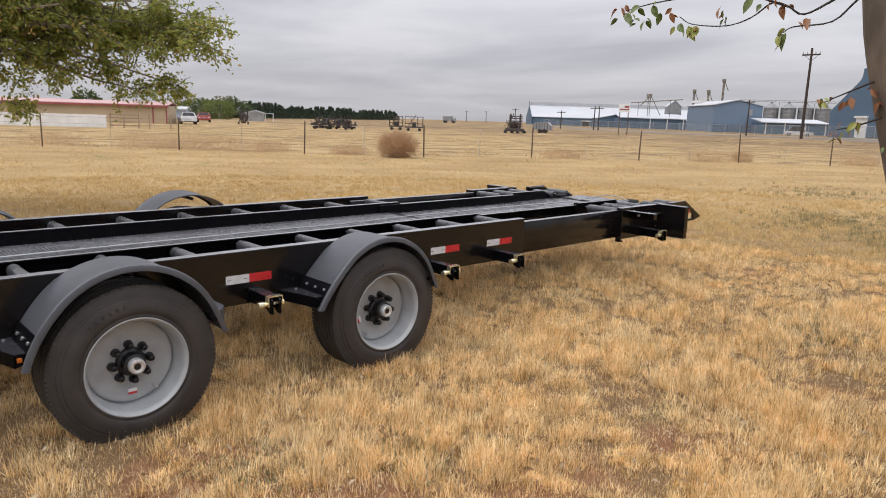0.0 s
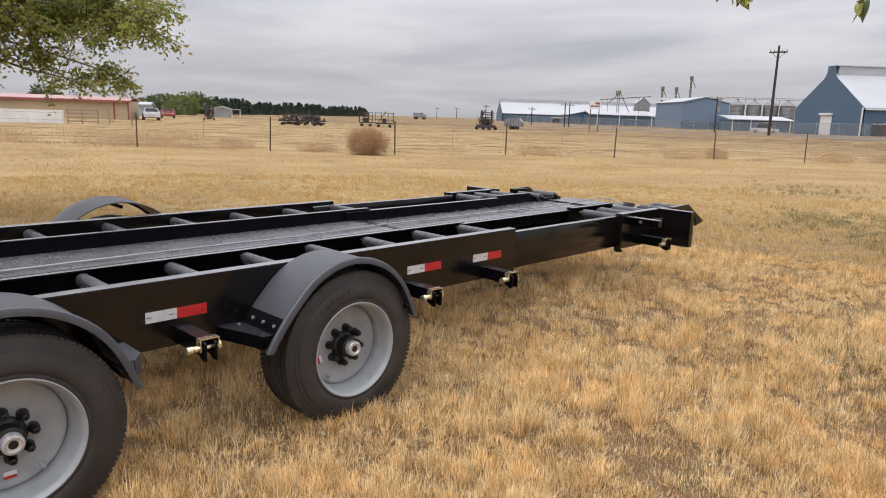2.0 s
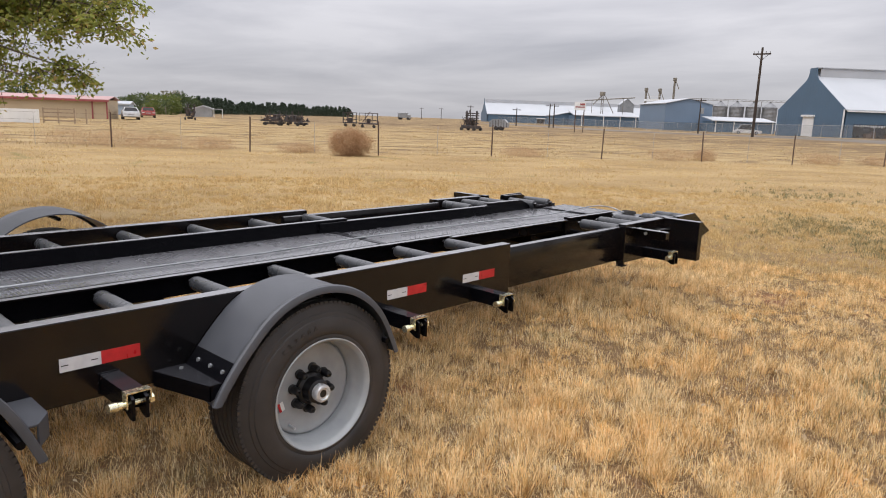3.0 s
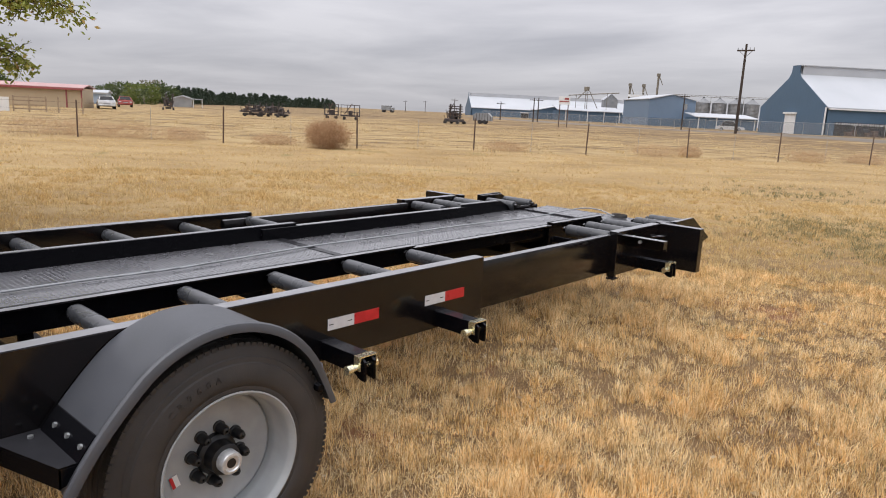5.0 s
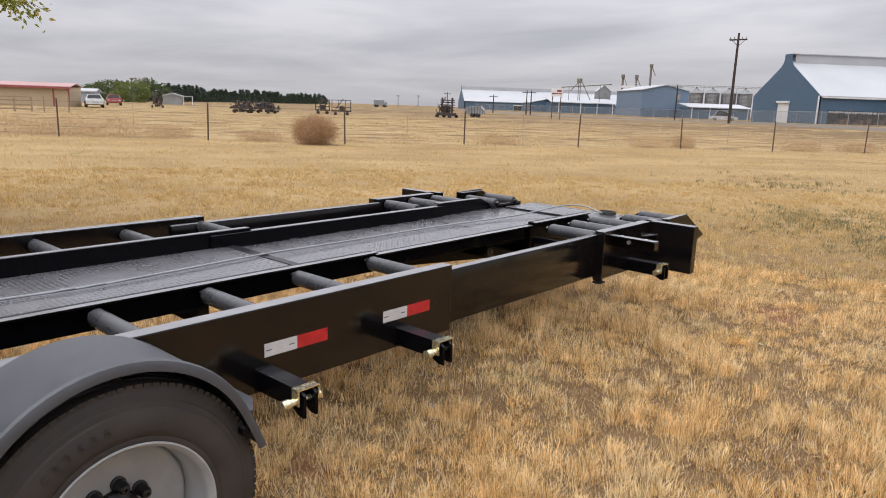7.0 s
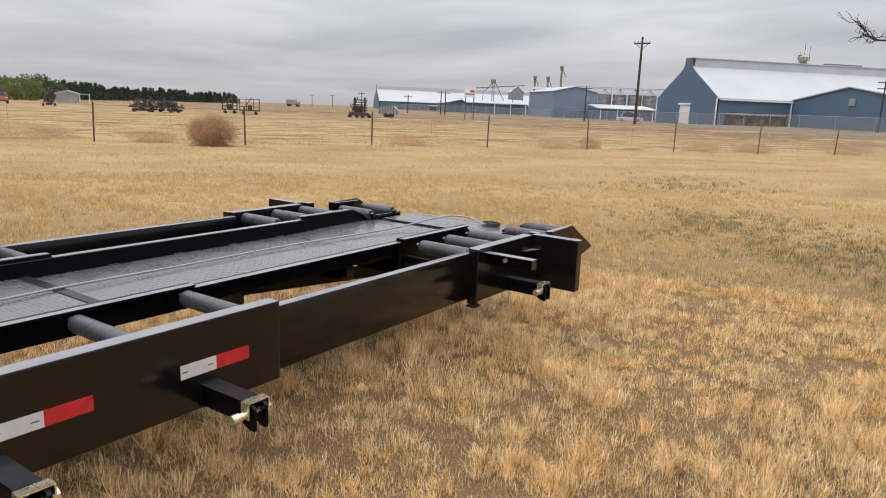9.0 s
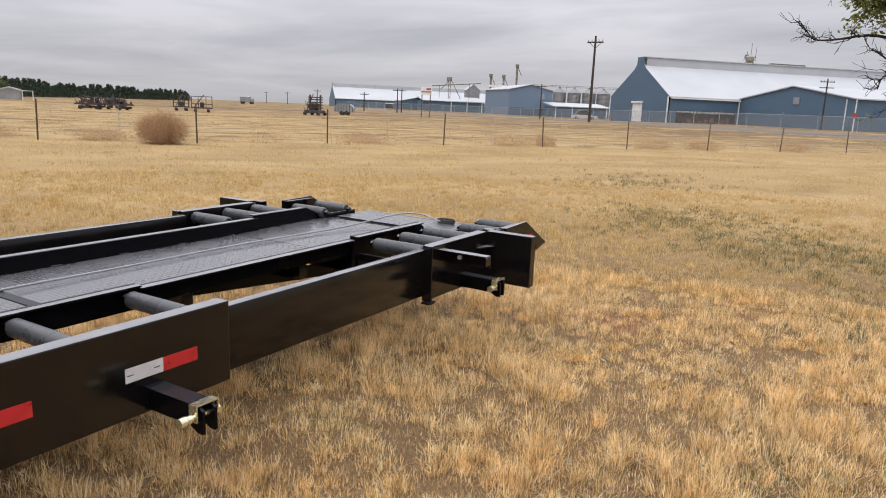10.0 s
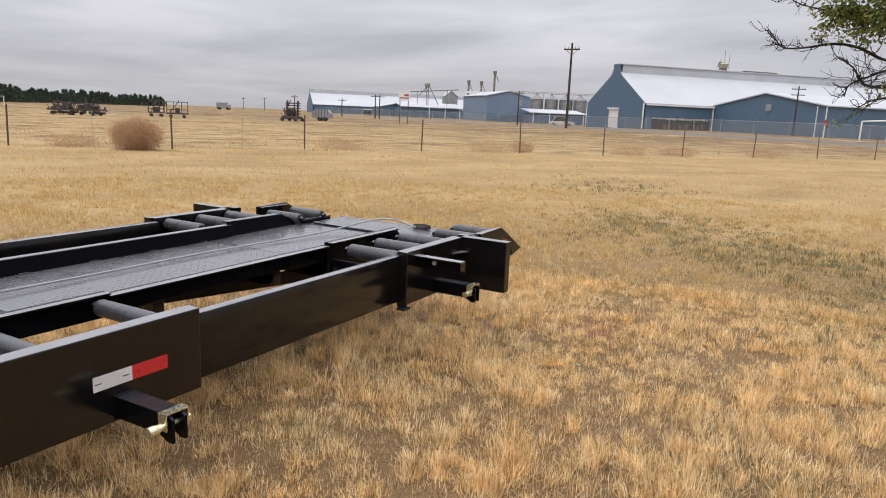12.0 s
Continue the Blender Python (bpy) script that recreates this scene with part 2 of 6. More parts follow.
def ground_material():
    m = bpy.data.materials.new("dry_grass_field")
    m.use_nodes = True
    t = m.node_tree
    p = t.nodes["Principled BSDF"]
    p.inputs["Roughness"].default_value = 0.95
    p.inputs["Specular IOR Level"].default_value = 0.1
    c = t.nodes.new("ShaderNodeTexCoord")

    def noise_at(scale, detail, stretch=(1, 1, 1), dist=0.0):
        mp = t.nodes.new("ShaderNodeMapping")
        mp.inputs["Scale"].default_value = stretch
        mp.inputs["Rotation"].default_value = (0, 0, radians(43))
        t.links.new(c.outputs["Object"], mp.inputs[0])
        n = t.nodes.new("ShaderNodeTexNoise")
        n.inputs["Scale"].default_value, n.inputs["Detail"].default_value, n.inputs["Distortion"].default_value = scale, detail, dist
        t.links.new(mp.outputs[0], n.inputs["Vector"])
        return n.outputs["Fac"]

    def ramp_of(fac, *stops):
        r = t.nodes.new("ShaderNodeValToRGB")
        while len(r.color_ramp.elements) < len(stops):
            r.color_ramp.elements.new(0.5)
        for e, (pos, col) in zip(r.color_ramp.elements, stops):
            e.position, e.color = pos, (*col, 1)
        t.links.new(fac, r.inputs[0])
        return r.outputs[0]

    def mixc(fac, a, b, mode="MIX"):
        n = t.nodes.new("ShaderNodeMix")
        n.data_type, n.blend_type = "RGBA", mode
        if isinstance(fac, float):
            n.inputs[0].default_value = fac
        else:
            t.links.new(fac, n.inputs[0])
        t.links.new(a, n.inputs[6])
        t.links.new(b, n.inputs[7])
        return n.outputs[2]

    def along_fence(scale, detail, stretch, dist):
        mp = t.nodes.new("ShaderNodeMapping")
        mp.inputs["Rotation"].default_value = (0, 0, radians(-53.7))
        t.links.new(c.outputs["Object"], mp.inputs[0])
        ms = t.nodes.new("ShaderNodeMapping")
        ms.inputs["Scale"].default_value = (1, stretch, 1)
        t.links.new(mp.outputs[0], ms.inputs[0])
        n = t.nodes.new("ShaderNodeTexNoise")
        n.inputs["Scale"].default_value, n.inputs["Detail"].default_value, n.inputs["Distortion"].default_value = scale, detail, dist
        t.links.new(ms.outputs[0], n.inputs["Vector"])
        return n.outputs["Fac"]

    straw = ramp_of(noise_at(120, 8), (0.32, (0.055, 0.032, 0.018)), (0.5, (0.13, 0.078, 0.041)), (0.68, (0.30, 0.20, 0.105)))
    broad = ramp_of(along_fence(0.25, 8, 2.2, 0.5), (0.30, (0.265, 0.182, 0.088)), (0.52, (0.355, 0.248, 0.121)), (0.74, (0.42, 0.310, 0.160)))
    # open soil shows between the tufts of the lawn close by, a closed sward further off
    sd = t.nodes.new("ShaderNodeVectorMath")
    sd.operation = "DISTANCE"
    sd.inputs[1].default_value = (-1.5, 4.0, 0)
    t.links.new(c.outputs["Object"], sd.inputs[0])
    closed = math_node(t, "MINIMUM", math_node(t, "MAXIMUM", math_node(t, "MULTIPLY", math_node(t, "SUBTRACT", sd.outputs["Value"], 4.0), 0.13), 0.12), 0.93)
    field = mixc(closed, straw, broad)
    soil = ramp_of(noise_at(90, 8), (0.3, (0.15, 0.066, 0.034)), (0.7, (0.28, 0.135, 0.075)))
    bare = ramp_of(noise_at(1.1, 6, (1, 1, 1), 0.4), (0.60, (0, 0, 0)), (0.70, (0.8, 0.8, 0.8)))
    field = mixc(math_node(t, "MULTIPLY", bare, math_node(t, "SUBTRACT", 1.0, closed)), field, soil)
    # trodden places
    for px_, py_, r_ in WORN:
        dn = t.nodes.new("ShaderNodeVectorMath")
        dn.operation = "DISTANCE"
        dn.inputs[1].default_value = (px_, py_, 0)
        t.links.new(c.outputs["Object"], dn.inputs[0])
        near = math_node(t, "SUBTRACT", 1.0, math_node(t, "DIVIDE", math_node(t, "ADD", dn.outputs["Value"], math_node(t, "MULTIPLY", noise_at(7, 4), .35)), r_ * 1.6 + .17))
        field = mixc(math_node(t, "MINIMUM", math_node(t, "MAXIMUM", math_node(t, "MULTIPLY", near, 3.0), 0.0), 0.65), field, soil)
    green = ramp_of(noise_at(0.5, 4), (0.0, (0.10, 0.115, 0.04)), (1.0, (0.17, 0.16, 0.06)))
    weeds = ramp_of(noise_at(0.42, 6, (1, 1.8, 1), 0.8), (0.64, (0, 0, 0)), (0.76, (0.7, 0.7, 0.7)))
    # lawn this side of the fence line, paler mown field beyond it
    sx = t.nodes.new("ShaderNodeSeparateXYZ")
    t.links.new(c.outputs["Object"], sx.inputs[0])
    over = math_node(t, "ADD", math_node(t, "MULTIPLY", math_node(t, "ADD", sx.outputs[0], 24.7), -0.806), math_node(t, "MULTIPLY", math_node(t, "SUBTRACT", sx.outputs[1], 15.8), 0.592))
    wob = math_node(t, "MULTIPLY", math_node(t, "SUBTRACT", noise_at(0.6, 3), 0.5), 2.5)
    step = math_node(t, "MINIMUM", math_node(t, "MAXIMUM", math_node(t, "MULTIPLY", math_node(t, "ADD", over, wob), 0.6), 0.0), 1.0)
    streak = ramp_of(along_fence(0.42, 12, 1.6, 0.6), (0.34, (0.17, 0.12, 0.068)), (0.45, (0.28, 0.195, 0.10)), (0.56, (0.35, 0.255, 0.128)), (0.72, (0.40, 0.305, 0.165)))
    # bare brown verge towards the road
    far = math_node(t, "MINIMUM", math_node(t, "MAXIMUM", math_node(t, "MULTIPLY", math_node(t, "SUBTRACT", sx.outputs[1], 42.0), 0.035), 0.0), 1.0)
    scrub = math_node(t, "MINIMUM", math_node(t, "MAXIMUM", math_node(t, "MULTIPLY", math_node(t, "SUBTRACT", along_fence(0.13, 10, 1.8, 0.8), 0.40), 7.0), 0.0), 0.85)
    verge = ramp_of(noise_at(1.2, 6), (0.3, (0.11, 0.072, 0.042)), (0.7, (0.21, 0.145, 0.085)))
    streak = mixc(math_node(t, "MULTIPLY", far, scrub), streak, verge)
    t.links.new(mixc(step, mixc(weeds, field, green), streak), p.inputs["Base Color"])
    b = t.nodes.new("ShaderNodeBump")
    b.inputs["Strength"].default_value, b.inputs["Distance"].default_value = 0.6, 0.05
    t.links.new(noise_at(30, 6), b.inputs["Height"])
    t.links.new(b.outputs[0], p.inputs["Normal"])
    return m


ground = new("ground", ground_mesh())
ground.data.materials.append(ground_material())
tagged(ground, "dry straw-coloured grass field with bare reddish soil patches", "ground", kind="structure")


# ---- far buildings, all on one grid turned by 45 degrees ----
GRID = -45.0


def gable_body(bm, x0, x1, y0, y1, eave, peak, base=-1.0, ridge="y"):
    if ridge == "y":
        prism(bm, [(x0, base), (x1, base), (x1, eave), ((x0 + x1) / 2, peak), (x0, eave)], "y", y0, y1)
    else:
        prism(bm, [(y0, base), (y1, base), (y1, eave), ((y0 + y1) / 2, peak), (y0, eave)], "x", x0, x1)
    return bm


def roof_slab(bm, a, b, c, d, thick=0.18):
    """A flat roof slope given by four corners, with thickness upwards."""
    lo = [bm.verts.new(p) for p in (a, b, c, d)]
    hi = [bm.verts.new((p[0], p[1], p[2] + thick)) for p in (a, b, c, d)]
    bm.faces.new(lo)
    bm.faces.new(hi[::-1])
    for k in range(4):
        bm.faces.new((lo[k], hi[k], hi[(k + 1) % 4], lo[(k + 1) % 4]))


def gable_roof(parent, x0, x1, y0, y1, eave, peak, m, over=0.3, ridge="y"):
    for side in (-1, 1):
        bm = B()
        if ridge == "y":
            xm, xe = (x0 + x1) / 2, (x1 if side > 0 else x0)
            slope = (peak - eave) / abs(xe - xm)
            xo, zo = xe + side * over, eave - slope * over
            roof_slab(bm, (xm, y0 - over, peak), (xm, y1 + over, peak), (xo, y1 + over, zo), (xo, y0 - over, zo))
        else:
            ym, ye = (y0 + y1) / 2, (y1 if side > 0 else y0)
            slope = (peak - eave) / abs(ye - ym)
            yo, zo = ye + side * over, eave - slope * over
            roof_slab(bm, (x0 - over, ym, peak), (x1 + over, ym, peak), (x1 + over, yo, zo), (x0 - over, yo, zo))
        part("roof", bm, m, parent, "white metal roof" if m is ROOF_W else "")


GREYW = mat("pale_grey_cladding", (0.42, 0.43, 0.45), 0.55, tint=(0.37, 0.38, 0.40), scale=0.3, fine=4, bump=0.05)
BR = from_home(13.57, 130)
barn = thing("barn", "large blue steel barn with white metal roof and ridge monitor", "barn", BR, GRID)
part("wall", gable_body(B(), -21.5, 0, 0, 85, 4.9, 11.0), BLUE, barn)
gable_roof(barn, -21.5, 0, 0, 85, 4.9, 11.0, ROOF_W)
part("ridge_monitor", box(B(), -11.9, -9.6, 0.3, 85, 9.6, 12.0), GREYW, barn, "pale grey ridge monitor")
part("gable_wall", prism(B(), [(-21.5, -1), (0, -1), (0, 5.0), (-8.7, 9.98), (-9.25, 10.6), (-9.5, 11.2), (-9.55, 12.1), (-11.95, 12.1), (-12.0, 11.2), (-12.25, 10.6), (-12.8, 9.98), (-21.5, 5.0)], "y", -0.36, -0.302), BLUE, barn, "blue gable wall with a stepped parapet neck")
part("monitor_roof", box(B(), -12.1, -9.4, -0.2, 85.2, 12.0, 12.15), ROOF_W, barn)
part("door", box(B(), -12.2, -8.7, -0.45, -0.2, 0.3, 3.7), WHITE, barn, "white roll-up door")
annex = thing("annex", "low blue steel annex with white roof beside the barn", "barn", BR, GRID)
part("wall", gable_body(B(), 0.3, 26, 14, 85, 5.0, 7.0), BLUE, annex)
gable_roof(annex, 0.3, 26, 14, 85, 5.0, 7.0, ROOF_W)

SH = from_home(39.83, 285)
shed = thing("warehouse", "long blue steel warehouse with white roof", "warehouse", SH, GRID)
part("wall", gable_body(B(), -28, 0, 0, 70, 2.9, 7.9, -3), BLUE, shed)
gable_roof(shed, -28, 0, 0, 70, 2.9, 7.9, ROOF_W)
part("ridge_monitor", box(B(), -15.2, -12.8, 0.3, 70, 6.8, 9.0), GREYW, shed)
part("gable_wall", prism(B(), [(-28, -3), (0, -3), (0, 3.0), (-12.0, 7.4), (-12.75, 8.0), (-12.75, 9.3), (-15.25, 9.3), (-15.25, 8.0), (-16.0, 7.4), (-28, 3.0)], "y", -0.36, -0.302), BLUE, shed)

LB = from_home(25.98, 195)
block = thing("storehouse", "tall light-blue steel storehouse with white roof", "warehouse", LB, GRID)
part("wall", gable_body(B(), -22, 0, 0, 12.6, 6.9, 8.3, -2, "x"), BLUE_L, block)
gable_roof(block, -22, 0, 0, 12.6, 6.9, 8.3, ROOF_W, 0.3, "x")

# ---- wire fence along the field ----
POSTS = [(-34.2, 3.4), (-31.2, 7.7), (-28.05, 11.95), (-24.7, 15.8), (-21.45, 19.5), (-19.7, 24.35), (-16.75, 28.35), (-13.9, 32.2), (-11.0, 35.3), (-8.15, 39.2), (-5.3, 43.2), (-2.4, 47.1), (0.5, 51.1), (3.4, 55.0)]
F0 = POSTS[0]
fence = thing("wire_fence", "rusty steel post and wire field fence", "fence", (*F0, 0))
for k, (x, y) in enumerate(POSTS):
    lx, ly, gz = x - F0[0], y - F0[1], float(ground_z(x, y))
    bm = B()
    box(bm, lx - 0.017, lx + 0.017, ly - 0.017, ly + 0.017, gz - 0.2, gz + 1.32, 0.005)
    box(bm, lx - 0.024, lx + 0.024, ly + 0.017, ly + 0.025, gz - 0.2, gz + 1.30)
    tilt = Matrix.Rotation(radians(((k * 37) % 7 - 3) * 0.6), 3, "Y")
    bmesh.ops.rotate(bm, verts=bm.verts, cent=(lx, ly, gz), matrix=tilt)
    part("post", bm, RUST, fence)

pole = thing("utility_pole", "dark wooden utility pole with a crossarm", "utility pole", (-34.4, 95.8, 0))
bm = B()
rod(bm, (0, 0, -0.5), (0, 0, 11.6), 0.2, 14, 0.13)
part("mast", bm, WOOD, pole, smooth=True)
bm = B()
box(bm, -1.1, 1.1, -0.07, 0.07, 10.7, 10.88)
part("crossarm", bm, WOOD, pole)

# ---- barn and annex fittings ----
def bm_box(*a, bevel=0.0):
    return box(B(), *a, bevel)


def vertical_ribs(parent, m, along, fixed, lo, hi, z0, top, step=0.9, out=0.012):
    """Raised cladding ribs on a wall; top(u) gives the wall's height. Joined: too fine to pick apart."""
    bm = B()
    u = lo + step / 2
    while u < hi:
        if along == "x":
            box(bm, u - 0.04, u + 0.04, fixed - out, fixed, z0, top(u) - 0.1)
        else:
            box(bm, fixed, fixed + out, u - 0.04, u + 0.04, z0, top(u) - 0.1)
        u += step
    ob = part("cladding_ribs", bm, m, parent)
    tagged(ob, kind="stuff")


vertical_ribs(barn, BLUE, "x", -0.36, -21.5, 0, 0.2, lambda u: 11.0 - abs(u + 10.75) * 0.567)
vertical_ribs(barn, BLUE, "y", 0.0, 0, 13.8, 2.6, lambda u: 4.9)
vertical_ribs(annex, BLUE, "x", 14.0, 0.3, 26, 0.2, lambda u: 7.0 - abs(u - 13.15) * 0.155)
vertical_ribs(annex, BLUE, "y", 26.0, 14, 60, 0.2, lambda u: 5.0)
part("door_frame", bm_box(-12.4, -8.5, -0.75, -0.365, 3.72, 4.05), WHITE, barn, "white lintel box of the roll-up door")
part("downspout", bm_box(-0.1, 0.12, -0.52, -0.365, 0.3, 4.9), WHITE, barn, "white downspout")
part("downspout", bm_box(0.02, 0.2, 13.7, 13.9, 0.3, 4.9), WHITE, barn, "white downspout")
part("downspout", bm_box(26.0, 26.12, 13.88, 14.0, 0.3, 5.0), WHITE, annex, "white downspout")
part("downspout", bm_box(24.2, 24.32, 13.88, 14.0, 0.3, 5.0), WHITE, annex, "white downspout")
# the bay's shaded inside is a flat dark panel on the closed wall
part("loading_bay", bm_box(-0.02, 0.03, 1.4, 13.3, 0.3, 2.6), DARK, barn, "dark panel for the shaded loading bay under the eave")
part("vent", bm_box(13.4, 14.7, 13.85, 14.0, 4.2, 5.3), GALV, annex, "square grey wall vent")
part("eave_trim", bm_box(-0.05, 0.35, 0, 14, 4.55, 4.75), WHITE, barn)
for k in range(10):
    bm = B()
    y0 = 2.0 + 1.12 * k
    box(bm, 0.1, 0.9, y0, y0 + 0.55 + 0.3 * (k % 2), 0.3, 0.8 + 0.7 * ((k * 7) % 3) / 2, 0.05)
    single("crate_stack", bm, RUST if k % 3 else MACH, "weathered crates stacked in the loading bay", "crate", "crates at the barn", at=BR, rz=GRID)
# uneven row of small white boxes along the top of the bay
rnd = random.Random(8)
for k in range(26):
    y0 = 1.6 + .44 * k + rnd.uniform(-.08, .08)
    part("pale_piece", bm_box(.032, .07, y0, y0 + rnd.uniform(.14, .3), 2.3 - rnd.uniform(0, .2), 2.52), WHITE, barn, "small white piece under the bay's eave")
part("roof_vents", bm_box(9.0, 9.6, 30, 33, 6.5, 6.75), GALV, annex)

MACHTAN = mat("weathered_machine_tan", (0.230, 0.203, 0.162), .7, tint=(0.10, 0.088, 0.07), scale=1.5, fine=12, bump=.1)
hop = thing("roof_conveyor_head", "steel conveyor head and chute on the barn ridge", "machinery", (*from_home(8.3, 158)[:2], 11.9), GRID)
bm = B()
for a, b in (((-0.9, -0.9), (-0.35, -0.35)), ((0.9, -0.9), (0.35, -0.35)), ((-0.9, 0.9), (-0.35, 0.35)), ((0.9, 0.9), (0.35, 0.35))):
    rod(bm, (*a, -0.4), (*b, 1.4), 0.08, 6)
part("legs", bm, MACHTAN, hop)
HEADTAN = mat("faded_tan_steel", (0.36, 0.33, 0.26), .6, tint=(0.22, 0.20, 0.16), scale=1.2, fine=10, bump=.1)
bm = B()
rod(bm, (0, 0, 0.8), (0, 0, 1.25), 0.35, 14, 0.85)
rod(bm, (0, 0, 1.25), (0, 0, 2.0), 0.85, 14)
rod(bm, (0, 0, 2.0), (0, 0, 2.35), 0.85, 14, 0.3)
part("hopper", bm, HEADTAN, hop, "faded tan steel hopper", smooth=False)
part("drive_box", box(B(), -1.25, -0.75, -0.35, 0.35, 1.5, 2.5, .06), MACHTAN, hop)
part("chute", rod(B(), (0.6, 0, 1.6), (1.4, 0.2, -0.3), 0.16, 8), MACHTAN, hop)
bm = B()
for k in range(10):
    c_, s_ = math.cos(k * .628), math.sin(k * .628)
    rod(bm, (1.15 * c_, 1.15 * s_, 1.15), (1.15 * c_, 1.15 * s_, 1.95), 0.03, 4)
    rod(bm, (1.15 * c_, 1.15 * s_, 1.95), (1.15 * math.cos(k * .628 + .628), 1.15 * math.sin(k * .628 + .628), 1.95), 0.03, 4)
part("walkway_rail", bm, MACHTAN, hop)
bm = B()
rod(bm, (0.2, 0, 2.0), (0.2, 0, 4.6), 0.05, 6)
rod(bm, (1.2, 0.3, 1.2), (1.35, 0.3, 4.0), 0.04, 6)
rod(bm, (-1.0, 0, 2.5), (-1.0, 0, 3.1), 0.06, 6)
part("antenna", bm, MACHTAN, hop)
part("conveyor", box(B(), -0.5, 0.5, 5.0, 13.0, 0.5, 1.0), MACHTAN, hop, "enclosed ridge conveyor")

# ---- warehouse group further off ----
# no opening is cut: a dark panel stands for the doorway's shade
part("door", box(B(), -0.1, 0.15, 20, 23.2, -0.6, 1.6), DARK, shed, "dark panel for a shaded doorway")
part("lintel", box(B(), 0.0, 0.3, 19.8, 23.4, 1.6, 2.0), WHITE, shed)
CB = from_home(34.6, 235)
cross = thing("side_shed", "low blue steel shed with a shallow gable", "shed", CB, GRID)
part("wall", gable_body(B(), -12, 0, 0, 15.5, 2.85, 4.5, -2, "x"), BLUE, cross)
gable_roof(cross, -12, 0, 0, 15.5, 2.85, 4.5, ROOF_W, 0.25, "x")
LT = from_home(32.9, 226)
lean = thing("lean_to", "long low blue lean-to with a white roof", "shed", LT, GRID)
part("wall", bm_box(-9, 0, 0, 20.5, -2, 3.1), BLUE, lean)
bm = B()
roof_slab(bm, (-9.2, -0.3, 4.6), (-9.2, 20.8, 4.6), (0.5, 20.8, 3.15), (0.5, -0.3, 3.15))
part("roof", bm, ROOF_W, lean, "white metal roof")
for y in (2.2, 9.2, 14.5, 19.5):
    part("downspout", bm_box(0, 0.25, y, y + 0.25, -1.5, 3.1), WHITE, lean)
part("lower_wall", bm_box(0.003, 0.45, 0.0, 12.6, -1.5, 2.15), BLUE, block, "darker blue lower band")
LS = from_home(22.4, 190)
low = thing("low_shed", "low blue open shed with a white roof", "shed", LS, GRID)
part("wall", bm_box(-7, 0, 0, 16, -2, 2.7), BLUE, low)
bm = B()
roof_slab(bm, (-7.2, -0.3, 3.7), (-7.2, 16.3, 3.7), (0.5, 16.3, 2.72), (0.5, -0.3, 2.72))
part("roof", bm, ROOF_W, low, "white metal roof")
for y in (0.5, 5.2, 10.2, 15.2):
    part("post", bm_box(0.02, 0.25, y, y + 0.2, -1.5, 2.7), WHITE, low)

grey = thing("grey_shed", "small grey gabled shed between the warehouses", "shed", from_home(28.9, 243), GRID)
part("wall", gable_body(B(), -3, 0, -2.2, 2.4, 7.3, 9.2, -2, "x"), GALV, grey)
gable_roof(grey, -3, 0, -2.2, 2.4, 7.3, 9.2, ROOF_W, 0.2, "x")


BIN = mat("dull_galvanised_steel", (0.25, 0.255, 0.26), 0.5, metal=0.4, tint=(0.19, 0.195, 0.20), scale=0.8, fine=5, bump=0.1)


def grain_bin():
    ob = thing("grain_bin", "corrugated galvanised grain bin with a conical roof", "grain bin", group="grain bins")
    bm = B()
    prof = []
    for k in range(46):
        prof.append((k * 0.2 - 1.5, 2.12 + (0.05 if k % 2 else 0.0)))
    rings = lathe(bm, prof, 28)
    bmesh.ops.rotate(bm, verts=bm.verts, cent=(0, 0, 0), matrix=Matrix.Rotation(-math.pi / 2, 3, "Y"))
    part("shell", bm, BIN, ob, smooth=False)
    bm = B()
    rod(bm, (0, 0, 7.5), (0, 0, 8.95), 2.3, 28, 0.30)
    rod(bm, (0, 0, 8.95), (0, 0, 9.3), 0.30, 12)
    part("cone_roof", bm, BIN, ob)
    for a in range(0, 360, 45):
        bm = B()
        c, s_ = math.cos(radians(a)), math.sin(radians(a))
        rod(bm, (2.2 * c, 2.2 * s_, -1), (2.2 * c, 2.2 * s_, 7.5), 0.06, 5)
        part("stiffener", bm, BIN, ob)
    return ob


first_bin = grain_bin()
first_bin.matrix_world = pose(*from_home(22.02, 236))
for az in (20.86, 19.72, 18.6):
    copy_thing(first_bin, pose(*from_home(az, 236)))

walkway = thing("overhead_catwalk", "thin steel catwalk running above the grain bins", "catwalk", from_home(24.2, 236))
e = Vector(from_home(16.5, 236)) - Vector(from_home(24.2, 236))
bm = B()
for z in (8.9, 9.35):
    rod(bm, (0, 0, z + 0.4), (e.x, e.y, z + 0.2), 0.06, 5)
n = 26
for k in range(n):
    f = k / n
    g = (k + 0.5) / n
    rod(bm, (e.x * f, e.y * f, 9.3 - 0.2 * f), (e.x * g, e.y * g, 9.75 - 0.2 * g), 0.035, 4)
part("truss", bm, MACHTAN, walkway)
for f in (0.05, 0.35, 0.65, 0.95):
    part("support", rod(B(), (e.x * f, e.y * f, 2), (e.x * f, e.y * f, 9.2), 0.06, 5), MACHTAN, walkway)

